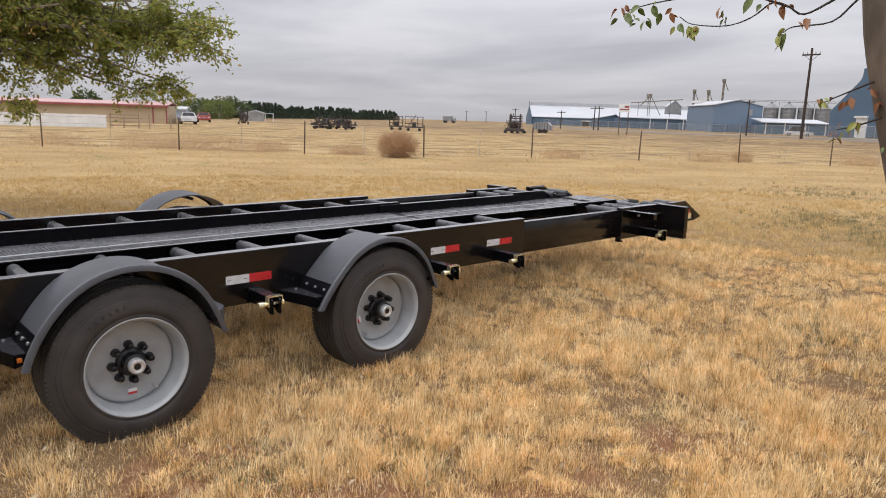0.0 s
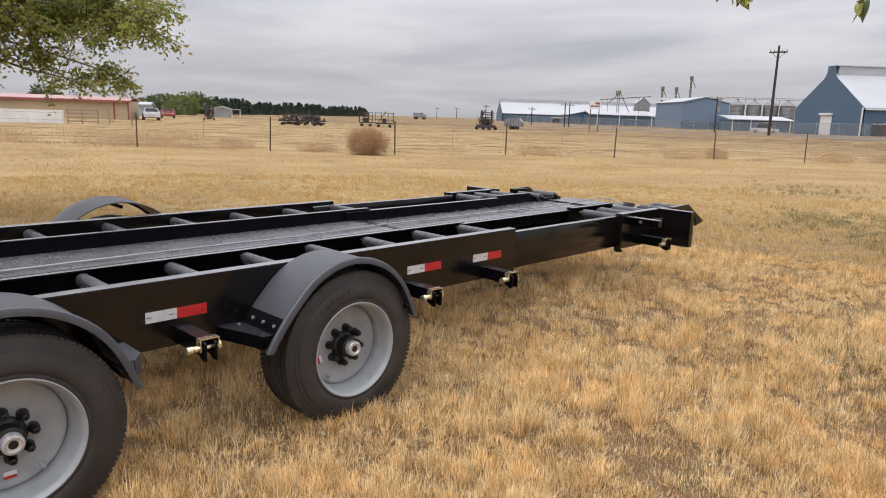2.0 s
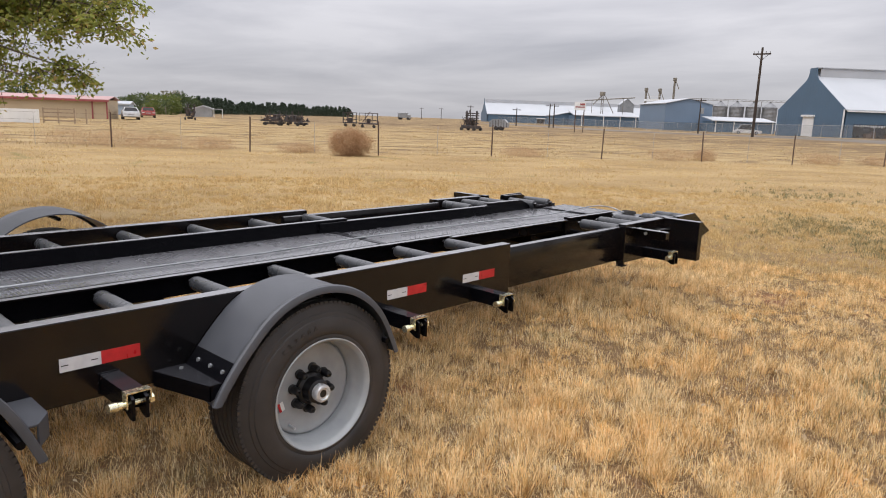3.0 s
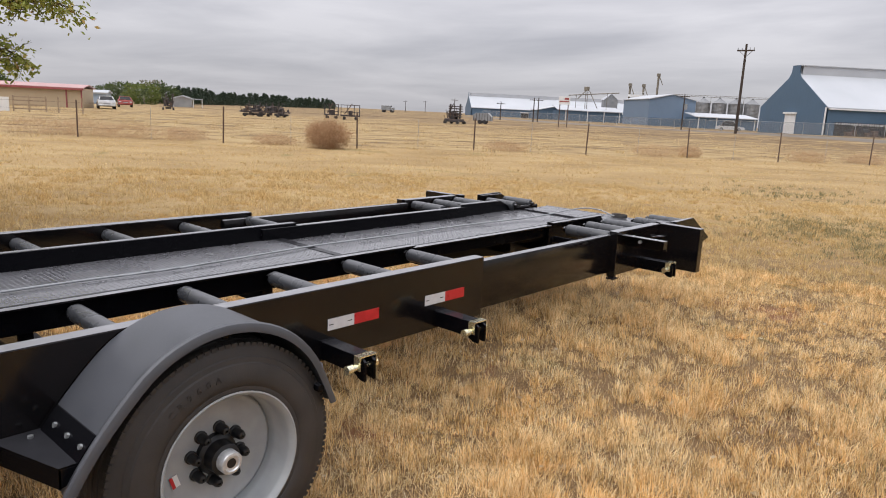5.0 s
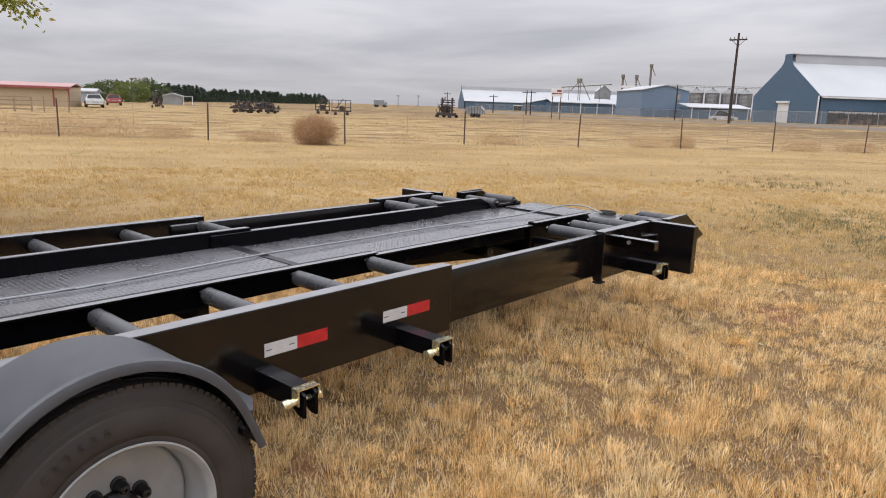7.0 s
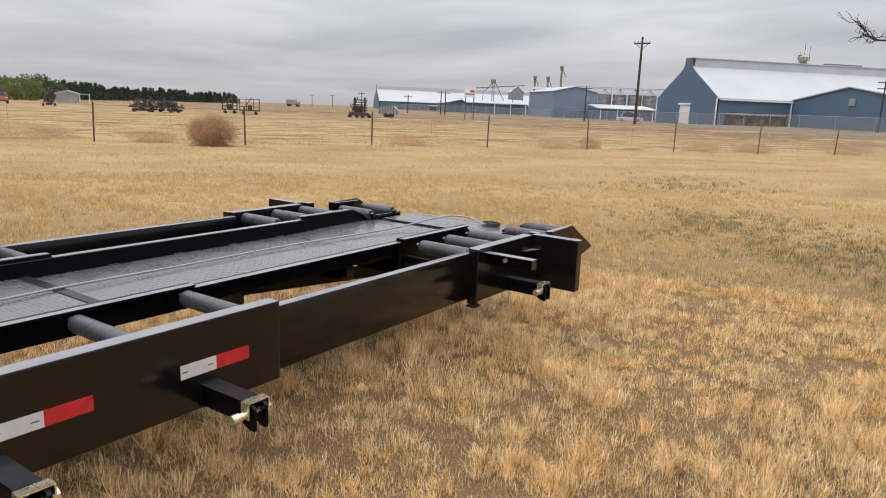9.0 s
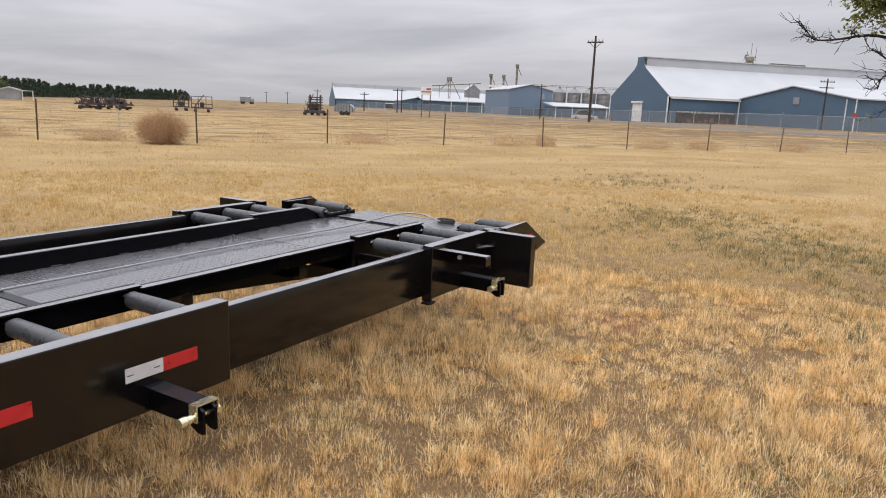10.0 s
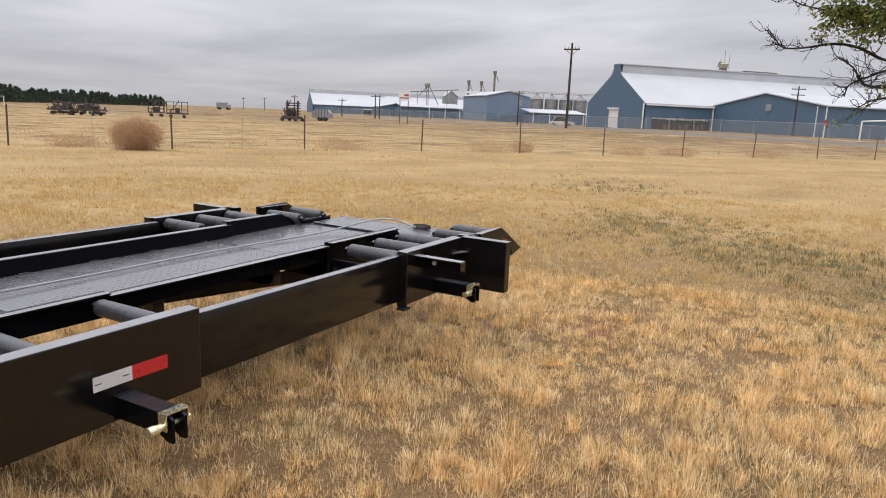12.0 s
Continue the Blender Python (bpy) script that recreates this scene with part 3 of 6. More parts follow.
conv = thing("conveyor_tower", "steel grain tower with a sloping conveyor", "machinery", from_home(30.8, 232))
bm = B()
for dx in (-0.35, 0.35):
    rod(bm, (dx, 0, -1), (dx, 0, 10.2), 0.09, 6)
for k in range(12):
    rod(bm, (-0.35, 0, k * 0.85), (0.35, 0, k * 0.85 + 0.85), 0.04, 4)
part("tower", bm, MACHTAN, conv)
part("head", box(B(), -0.9, 0.7, -0.4, 0.4, 9.6, 10.9, 0.1), MACHTAN, conv)
c0, c1 = Vector(from_home(30.8, 232)), None
for nm, az0, z0, az1, z1, r in (("conveyor", 32.2, 8.0, 28.3, 9.3, 0.16), ("chute", 30.75, 10.2, 31.5, 6.9, 0.14), ("spout", 30.6, 9.6, 29.9, 4.2, 0.12), ("post", 31.6, 8.2, 31.6, 1, 0.08), ("post", 29.2, 9.0, 29.2, 1, 0.08)):
    p0, p1 = Vector(from_home(az0, 232)) - c0, Vector(from_home(az1, 232)) - c0
    part(nm, rod(B(), (p0.x, p0.y, z0), (p1.x, p1.y, z1), r, 6), MACHTAN, conv)
for az, d, h in ((27.52, 240, 12.8), (26.5, 240, 12.7), (25.47, 240, 16.2)):
    leg = thing("elevator_tower", "tall narrow steel grain elevator leg", "machinery", from_home(az, d), group="elevator legs")
    bm = B()
    box(bm, -0.27, 0.27, -0.22, 0.22, -1, h - 0.8)
    part("shaft", bm, MACHTAN, leg)
    part("head", box(B(), -0.52, 0.52, -0.4, 0.4, h - 1.0, h + .05, 0.15), MACHTAN, leg)
    part("spout", rod(B(), (0.3, 0, h - 0.8), (1.6, 0, h - 3.6), 0.14, 6), MACHTAN, leg)
platform = thing("rooftop_platform", "pale railed platform between the elevator legs", "platform", from_home(27.0, 239))
part("floor_frame", box(B(), -2.6, 2.6, -0.5, 0.5, 8.6, 9.3), WHITE, platform)
part("rail", box(B(), -2.6, 2.6, -0.04, 0.04, 10.0, 10.1), WHITE, platform)

# ---- road, chain-link fence, poles, sign ----
ROADP = [from_home(-16, 80), from_home(0, 84), from_home(8, 90), from_home(16, 100), from_home(26, 122), from_home(34, 150), from_home(40, 190)]
bm = B()
prev = None
dense = []
for p0, p1 in zip(ROADP, ROADP[1:]):
    for k in range(12):
        dense.append(Vector(p0).lerp(Vector(p1), k / 12))
for i, c in enumerate(dense[:-1]):
    d = (dense[i + 1] - c).normalized()
    nrm = Vector((-d.y, d.x, 0))
    row = []
    for w, h in ((-5.5, -.05), (-3.4, .10), (0, .13), (3.4, .10), (5.5, -.05)):
        q = c + nrm * w
        row.append(bm.verts.new((q.x, q.y, float(ground_z(q.x, q.y)) + h)))
    if prev:
        for k in range(4):
            bm.faces.new((prev[k], prev[k + 1], row[k + 1], row[k]))
    prev = row
single("road", bm, ASPHALT, "pale grey country road on a low bank", "road", kind="structure", smooth=True)


def chain_link():
    m = bpy.data.materials.new("chain_link_mesh")
    m.use_nodes = True
    t = m.node_tree
    p = t.nodes["Principled BSDF"]
    p.inputs["Base Color"].default_value, p.inputs["Metallic"].default_value, p.inputs["Roughness"].default_value = (0.42, 0.43, 0.44, 1), 0.7, 0.4
    p.inputs["Alpha"].default_value = 0.13
    return m


CHAIN = chain_link()
pts = [from_home(-7, 101), from_home(0.8, 104), from_home(8, 111), from_home(15, 126), from_home(25, 156), from_home(33, 186), from_home(39, 225)]
cf = thing("chain_link_fence", "grey chain-link fence along the road", "fence", pts[0])
o = Vector(pts[0])
for p0, p1 in zip(pts, pts[1:]):
    a, b = Vector(p0) - o, Vector(p1) - o
    za, zb = float(ground_z(p0[0], p0[1])), float(ground_z(p1[0], p1[1]))
    bm = B()
    d = (b - a).normalized()
    nn = Vector((-d.y, d.x, 0)) * 0.004
    q = [a + nn, b + nn, b - nn, a - nn]
    lo = [bm.verts.new((v.x, v.y, z)) for v, z in zip(q, (za, zb, zb, za))]
    hi = [bm.verts.new((v.x, v.y, z + 1.85)) for v, z in zip(q, (za, zb, zb, za))]
    for k in range(4):
        bm.faces.new((lo[k], lo[(k + 1) % 4], hi[(k + 1) % 4], hi[k]))
    part("mesh_panel", bm, CHAIN, cf)
    part("top_rail", rod(B(), (a.x, a.y, za + 1.87), (b.x, b.y, zb + 1.87), 0.03, 6), GALV, cf)
    nseg = max(2, int((b - a).length / 4.5))
    for k in range(nseg):
        c = a.lerp(b, k / nseg)
        z = za + (zb - za) * k / nseg
        bm = B()
        rod(bm, (c.x, c.y, z - 0.1), (c.x, c.y, z + 1.9), 0.035, 7)
        rod(bm, (c.x, c.y, z + 1.9), (c.x + 0.25, c.y - 0.2, z + 2.25), 0.025, 5)
        part("post", bm, GALV, cf)


def utility(az, d, h, label="wooden utility pole with a crossarm", arms=1):
    x, y, _ = from_home(az, d)
    ob = thing("utility_pole", label, "utility pole", (x, y, float(ground_z(x, y))), rz=az, group="roadside poles")
    part("mast", rod(B(), (0, 0, -0.3), (0, 0, h), 0.14, 10, 0.09), WOOD, ob, smooth=True)
    for k in range(arms):
        part("crossarm", box(B(), -0.9, 0.9, -0.05, 0.05, h - 0.5 - 0.8 * k, h - 0.38 - 0.8 * k), WOOD, ob)
    for dx in (-0.8, -0.4, 0.4, 0.8):
        part("insulator", rod(B(), (dx, 0, h - 0.38), (dx, 0, h - 0.2), 0.04, 6), GALV, ob)
    return ob


utility(3.05, 112, 7.0, arms=2)
tp = utility(23.45, 134, 6.3, arms=1)
part("transformer", rod(B(), (0.4, -0.1, 3.6), (0.4, -0.1, 4.6), 0.28, 12), GALV, tp, smooth=True)
for az, d, h in ((37.6, 150, 3.8), (41.3, 190, 4.6), (43.6, 300, 5), (30.9, 330, 9), (45.2, 320, 5), (51.5, 240, 3.5)):
    utility(az, d, h)
for az in (34.95, 34.6):
    utility(az, 141, 4.7, "bare wooden post of a two-post frame")
for dx in (-1.0, -0.5, 0.5, 1.0):
    part("insulator", rod(B(), (dx, 0, 10.88), (dx, 0, 11.15), 0.05, 7), GALV, pole)
part("brace", rod(B(), (-0.8, 0.08, 10.72), (0, 0.08, 10.0), 0.03, 5), WOOD, pole)
part("brace", rod(B(), (0.8, 0.08, 10.72), (0, 0.08, 10.0), 0.03, 5), WOOD, pole)

sg = thing("roadside_sign", "white signboard with red lettering bars on two posts", "sign", (*from_home(32.65, 95)[:2], 0), rz=32.65)
part("board", box(B(), -0.75, 0.75, -0.04, 0.04, 3.0, 4.05), WHITE, sg)
part("lettering_bar", box(B(), 0.0, 0.6, -0.06, -0.041, 3.62, 3.88), RED, sg)
part("lettering_bar", box(B(), -0.62, 0.62, -0.06, -0.041, 3.32, 3.46), RED, sg)
for dx in (-0.55, 0.55):
    part("post", box(B(), dx - 0.06, dx + 0.06, -0.06, 0.06, -0.3, 3.0), RUST, sg)
rs = thing("road_sign", "small red road sign on a white post", "sign", (*from_home(1.1, 108)[:2], 0.4), rz=1)
part("post", rod(B(), (0, 0, 0), (0, 0, 2.6), 0.05, 8), WHITE, rs)
part("plate", rod(B(), (0, -0.06, 2.2), (0, -0.09, 2.2), 0.38, 8), RED, rs)
pf = thing("pipe_portal", "white pipe portal frame beside the fence", "gate", (*from_home(-1.9, 103)[:2], 0.45), rz=0)
part("upright", rod(B(), (-1.3, 0, 0), (-1.3, 0, 2.4), 0.09, 8), WHITE, pf)
part("upright", rod(B(), (1.6, 0.6, 0), (1.6, 0.6, 2.5), 0.09, 8), WHITE, pf)
part("crossbar", rod(B(), (-1.3, 0, 2.4), (1.6, 0.6, 2.6), 0.09, 8), WHITE, pf)


# ---- vehicles and machines in the field ----
def car(at, rz, paint, label, length=4.5, tall=1.42, wide=1.75):
    ob = thing("car", label, "car", at, rz)
    L, W, H = length, wide, tall
    bm = B()
    prism(bm, [(0, .32), (L * .16, .25), (L * .84, .25), (L, .32), (L, .72), (L * .95, .82), (L * .72, .92), (L * .2, .95), (L * .02, .86), (0, .6)], "y", -W / 2, W / 2)
    bmesh.ops.bevel(bm, geom=list(bm.edges), offset=0.05, segments=2, affect="EDGES")
    body = part("body", bm, paint, ob, smooth=True)
    bm = B()
    lo = [(L * .1, .93), (L * .74, .90), (L * .58, H), (L * .27, H)]
    prism(bm, lo, "y", -W / 2 + .1, W / 2 - .1)
    for v in bm.verts:
        if v.co.z > H - .01:
            v.co.y *= .78
    part("glasshouse", bm, DARK, ob, "dark glazed cabin")
    rw = (W / 2 - .1) * .79
    part("roof_panel", box(B(), L * .26, L * .59, -rw, rw, H - .02, H + .03, .02), paint, ob)
    for y in (-1, 1):
        for x0, x1 in ((.1, .27), (.74, .58)):
            part("roof_post", rod(B(), (L * x0, y * (W / 2 - .1), .92), (L * x1, y * rw, H), .045, 6), paint, ob)
        part("headlight", box(B(), -.015, .06, y * .60 - .13, y * .60 + .13, .58, .69, .02), GLINT, ob)
    part("grille", box(B(), -.012, .05, -.30, .30, .54, .62, .02), GALV, ob)
    part("bumper", box(B(), -.05, .08, -W / 2 + .05, W / 2 - .05, .34, .46, .03), paint, ob)
    for x in (L * .18, L * .8):
        for y in (-W / 2 + .06, W / 2 - .06):
            bm = B()
            rod(bm, (x, y - .1, .31), (x, y + .1, .31), .31, 16)
            w = part("wheel", bm, RUBBER, ob, smooth=True)
            part("hubcap", rod(B(), (x, y - .105, .31), (x, y + .105, .31), .17, 12), GALV, w)
    return ob


GLINT = mat("clear_headlight", (0.55, 0.57, 0.58), 0.12, scale=3, bump=0.0)
WCAR = mat("white_car_paint", (0.62, 0.63, 0.64), 0.25, scale=3, bump=0.0)
RCAR = mat("red_car_paint", (0.36, 0.085, 0.075), 0.25, scale=3, bump=0.0)


def seen_from_start(az, d):
    return (0.349 - d * math.sin(radians(az)), 0.184 + d * math.cos(radians(az)))


car((*seen_from_start(66.7, 82), 0), 160, WCAR, "white sedan parked by the tan shed", 4.2, 1.27, 1.62)
car((*seen_from_start(65.6, 98), 0), 158, RCAR, "red car parked behind the white sedan", 3.8, 1.27, 1.6)
car((*from_home(20.9, 150), )[:2] + (0.1,), 20, WCAR, "white van parked behind the chain-link fence", 5.2, 1.9)


def machine(at, rz, w, l, h, label, seed):
    """A parked farm implement: tubular chassis, gang bars with tines, hoppers, masts and small wheels."""
    rnd = random.Random(seed)
    ob = thing("farm_implement", label, "farm machine", at, rz, "implements in the field")
    for y in (-w / 2, w / 2):
        part("side_rail", box(B(), -l / 2, l / 2, y - .05, y + .05, .42, .56), MACH, ob)
    for k in range(5):
        x = -l / 2 + l * k / 4
        part("cross_bar", box(B(), x - .05, x + .05, -w / 2, w / 2, .45, .54), MACH, ob)
    for k in range(rnd.randint(14, 18)):
        x, y = rnd.uniform(-l / 2, l / 2), rnd.choice((-w / 2, w / 2, 0))
        part("upright", rod(B(), (x, y, .5), (x + rnd.uniform(-.35, .35), y + rnd.uniform(-.2, .2), h * rnd.choice((.45, .55, .65, .8, 1))), rnd.uniform(.03, .06), 6), MACH if rnd.random() < .8 else RUST, ob)
    for z in (h * .42, h * .55, h * .72):
        part("gang_bar", rod(B(), (-l / 2 * rnd.uniform(.5, 1), rnd.uniform(-.5, .5) * w, z), (l / 2 * rnd.uniform(.6, 1), rnd.uniform(-.5, .5) * w, z + rnd.uniform(-.2, .2)), .05, 6), MACH, ob)
    for k in range(8):
        x, y, u = rnd.uniform(-l * .5, l * .35), rnd.uniform(-.5, .2) * w, rnd.uniform(.08, .18)
        part("gear_case", box(B(), x, x + l * u, y, y + w * .2, rnd.uniform(.10, .2), rnd.uniform(.3, .46), .03), MACH, ob)
    for k in range(5):
        x, y, u = rnd.uniform(-l * .45, l * .3), rnd.uniform(-.4, .2) * w, rnd.uniform(.1, .2)
        part("housing", box(B(), x, x + l * u, y, y + w * .25, .5, .55 + h * rnd.uniform(.12, .38), .04), MACH, ob)
    for k in range(16):
        x = rnd.uniform(-l / 2, l / 2)
        z = rnd.uniform(.35, h * .6)
        part("tine", rod(B(), (x, -w / 2 * rnd.uniform(.6, 1.2), z), (x + rnd.uniform(-.25, .25), -w / 2 * rnd.uniform(.2, 1.1), max(.06, z - rnd.uniform(.2, .6))), .028, 5), MACH if k % 3 else RUST, ob)
    for x in (-l * .32, l * .28):
        for y in (-w / 2 - .12, w / 2 + .12):
            part("wheel", rod(B(), (x, y - .07, .16), (x, y + .07, .16), .16, 14), RUBBER, ob, smooth=True)
    return ob


for az, d, rz, w, l, h, sd in ((62.7, 92, 150, .9, 1.3, 1.9, 3), (56.7, 77, 60, 1.7, 2.3, 1.65, 4), (55.1, 77, 35, 1.7, 2.9, 1.5, 5)):
    x, y = seen_from_start(az, d)
    machine((x, y, -0.02), rz, w, l, h, "dark rusty tubular farm implement on wheels", sd)
for az, d, rz, l in ((50.75, 83, 54, 1.6), (49.3, 80, 50, 2.1)):
    x, y = seen_from_start(az, d)
    ob = thing("stake_trailer", "dark flat trailer with tall stake rails", "trailer", (x, y, -0.02), rz, "implements in the field")
    part("bed", box(B(), -l / 2, l / 2, -.7, .7, .38, .52, .01), MACH, ob)
    for px in (-l / 2 + .05, -l * .16, l * .2, l / 2 - .05):
        for py in (-.65, .65):
            part("stake", box(B(), px - .03, px + .03, py - .03, py + .03, .52, 1.62), MACH, ob)
    for py in (-.65, .65):
        for pz in (.8, 1.55):
            part("rail", box(B(), -l / 2, l / 2, py - .025, py + .025, pz, pz + .06), MACH, ob)
    part("winch_box", box(B(), -.2, .25, -.3, .3, .52, 1.0, .04), MACH, ob)
    part("load_bar", rod(B(), (-l * .3, -.2, .6), (l * .1, .1, 1.75), .05, 6), RUST, ob)
    for px in (-l * .3, l * .3):
        for py in (-.66, .66):
            part("wheel", rod(B(), (px, py - .08, .17), (px, py + .08, .17), .17, 14), RUBBER, ob, smooth=True)
x, y, _ = from_home(41.5, 82)
tw = thing("folded_implement", "tall dark folded farm implement with stacked bars", "farm machine", (x, y, -0.02), 10, "implements in the field")
part("chassis", box(B(), -.95, .95, -.7, .7, .25, .6, .03), MACH, tw)
for k in range(14):
    px, pz = -.85 + .13 * k, .5 + .1 * ((k * 5) % 7)
    part("tine", rod(B(), (px, -.62, pz), (px + .12 * ((k % 3) - 1), -.78, pz + .5 + .1 * (k % 4)), .03, 5), RUST if k % 3 == 0 else MACH, tw)
part("hopper", box(B(), -.5, .35, -.45, .4, .6, 1.35, .06), MACH, tw)
for z in (.8, 1.1, 1.4, 1.7, 1.95):
    part("bar", box(B(), -.75 + .1 * z, .8, -.5, .5, z, z + .12, .02), MACH, tw)
for px in (-.6, .75):
    part("upright", box(B(), px - .07, px + .07, -.1, .1, .5, 2.3), MACH, tw)
part("arm", rod(B(), (-1.0, 0, .6), (-.2, 0, 2.35), .06, 6), MACH, tw)
for px in (-.8, .9):
    for py in (-.75, .75):
        part("wheel", rod(B(), (px, py - .1, .2), (px, py + .1, .2), .2, 14), RUBBER, tw, smooth=True)
x, y = seen_from_start(38.9, 94)
st = thing("stock_trailer", "pale covered stock trailer parked before the warehouse", "trailer", (x, y, 0), 30)
bm = B()
prism(bm, [(-1.2, .4), (1.2, .4), (1.2, .95), (.75, 1.4), (-.8, 1.4), (-1.2, 1.1)], "y", -.7, .7)
part("body", bm, GALV, st)
for k in range(7):
    px = -1.1 + .36 * k
    part("slat", box(B(), px, px + .05, -.74, -.703, .42, 1.0 if k in (0, 6) else 1.36), MACH, st)
for px in (-.3, .35):
    part("wheel", rod(B(), (px, -.72, .26), (px, .72, .26), .26, 14), RUBBER, st)
x, y, _ = from_home(46.72, 205)
st = thing("box_trailer", "pale box trailer standing far off in the field", "trailer", (x, y, 0), 30)
part("body", box(B(), -1.6, 1.2, -.8, .8, .5, 2.0, .1), GALV, st)
part("cab", box(B(), 1.2, 2.0, -.75, .75, .4, 1.5, .15), GALV, st)
for px in (-1, 1.5):
    part("wheel", rod(B(), (px, -1, .35), (px, 1, .35), .35, 14), RUBBER, st)

# ---- tan shed, white wall, small houses on the left ----
c0 = seen_from_start(67.75, 84)
c1 = seen_from_start(68.25, 82)
tan = thing("metal_shed", "tan metal shed with red trim and a faded red roof", "shed", (c1[0], c1[1], 0), 55.0)
# long wall runs from the corner towards the left of the walk
part("wall", box(B(), -34, 0, 0, 4.4, -.3, 1.9), TAN, tan)
bm = B()
roof_slab(bm, (-34.3, -.3, 1.9), (.2, -.3, 1.9), (.2, 2.2, 2.25), (-34.3, 2.2, 2.25), .08)
roof_slab(bm, (.2, 4.7, 1.9), (-34.3, 4.7, 1.9), (-34.3, 2.2, 2.25), (.2, 2.2, 2.25), .08)
part("roof", bm, PINK, tan, "faded red metal roof")
part("fascia", box(B(), -34.3, .22, -.34, -.3, 1.74, 1.92), RED, tan)
for u in (-.12, -1.5):
    part("corner_trim", box(B(), u, u + .14, -.05, 0, 0, 1.85), RED, tan)
c2 = seen_from_start(72.4, 62)
ww = thing("white_panel_wall", "low white panel wall before the tan shed", "wall", (c2[0], c2[1], 0), 60)
for k in range(9):
    part("panel", box(B(), -2.4 * (k + 1) + .02, -2.4 * k, -.05, .05, -.1, 1.0), WHITE, ww)
GREYWOOD = mat("weathered_timber", (0.36, 0.27, 0.18), .85, tint=(0.25, 0.18, 0.12), scale=4, fine=30, bump=.2)
gate = thing("timber_gate", "weathered timber corral gate by the white wall", "gate", (c2[0] + .1, c2[1] + .1, 0), 60)
for z in (.15, .45, .75, 1.0):
    part("bar", box(B(), .15, 2.2, -.03, .03, z, z + .09), GREYWOOD, gate)
for u in (.1, 1.1, 2.2, 3.0, 4.6):
    part("post", box(B(), u, u + .1, -.05, .05, -.2, 1.15), GREYWOOD, gate)
c3 = seen_from_start(68.4, 118)
bs = thing("blue_shed", "pale blue small shed with a white roof", "shed", (c3[0], c3[1], 0), 60)
PALEBLUE = mat("pale_blue_siding", (0.34, 0.42, 0.52), 0.6, scale=.6, fine=8, bump=.05)
part("wall", gable_body(B(), -.2, 3.1, 0, 5, 1.5, 1.85, -.2, "x"), PALEBLUE, bs)
gable_roof(bs, -.2, 3.1, 0, 5, 1.5, 1.85, ROOF_W, .2, "x")
c4 = seen_from_start(62.5, 122)
hs = thing("farmhouse", "small grey farmhouse with a white roof and carport", "house", (c4[0], c4[1], 0), 60)
part("wall", gable_body(B(), 0, 2.8, 0, 5, 1.25, 1.65, -.2, "y"), GALV, hs)
gable_roof(hs, 0, 2.8, 0, 5, 1.25, 1.65, ROOF_W, .2, "y")
part("carport_roof", box(B(), 2.85, 4.4, 0, 4, 1.25, 1.35), ROOF_W, hs)
for u in (3.0, 4.3):
    part("carport_post", box(B(), u, u + .12, .1, .22, 0, 1.25), WHITE, hs)


# ---- leaves and trees ----
def leaf_mat(name, a, b, c):
    m = bpy.data.materials.new(name)
    m.use_nodes = True
    t = m.node_tree
    p = t.nodes["Principled BSDF"]
    g = t.nodes.new("ShaderNodeNewGeometry")
    r = t.nodes.new("ShaderNodeValToRGB")
    els = r.color_ramp.elements
    els[0].position, els[0].color = 0.0, (*a, 1)
    els[1].position, els[1].color = 1.0, (*c, 1)
    e = els.new(0.86)
    e.color = (*b, 1)
    t.links.new(g.outputs["Random Per Island"], r.inputs[0])
    t.links.new(r.outputs[0], p.inputs["Base Color"])
    p.inputs["Roughness"].default_value = 0.55
    tr = t.nodes.new("ShaderNodeBsdfTranslucent")
    t.links.new(r.outputs[0], tr.inputs[0])
    mx = t.nodes.new("ShaderNodeMixShader")
    mx.inputs[0].default_value = 0.5
    t.links.new(p.outputs[0], mx.inputs[1])
    t.links.new(tr.outputs[0], mx.inputs[2])
    t.links.new(mx.outputs[0], t.nodes["Material Output"].inputs[0])
    return m


LEAF = leaf_mat("green_leaf", (0.20, 0.25, 0.052), (0.37, 0.38, 0.09), (0.54, 0.36, 0.15))
LEAF3 = leaf_mat("deep_green_leaf", (0.11, 0.145, 0.036), (0.21, 0.24, 0.065), (0.42, 0.36, 0.11))
LEAF2 = leaf_mat("autumn_leaf", (0.10, 0.13, 0.03), (0.24, 0.22, 0.05), (0.36, 0.12, 0.03))
PINE = leaf_mat("conifer_needles", (0.040, 0.062, 0.040), (0.066, 0.092, 0.058), (0.09, 0.115, 0.07))
SHRUB = leaf_mat("broadleaf_far", (0.06, 0.085, 0.034), (0.09, 0.12, 0.042), (0.13, 0.15, 0.055))
DRY = leaf_mat("dry_twigs", (0.34, 0.20, 0.105), (0.48, 0.31, 0.17), (0.58, 0.42, 0.26))
WEED = leaf_mat("brown_dead_weed", (0.42, 0.275, 0.155), (0.52, 0.36, 0.205), (0.60, 0.44, 0.27))
DEAD = leaf_mat("dead_leaf", (0.22, 0.12, 0.06), (0.42, 0.29, 0.16), (0.55, 0.45, 0.30))


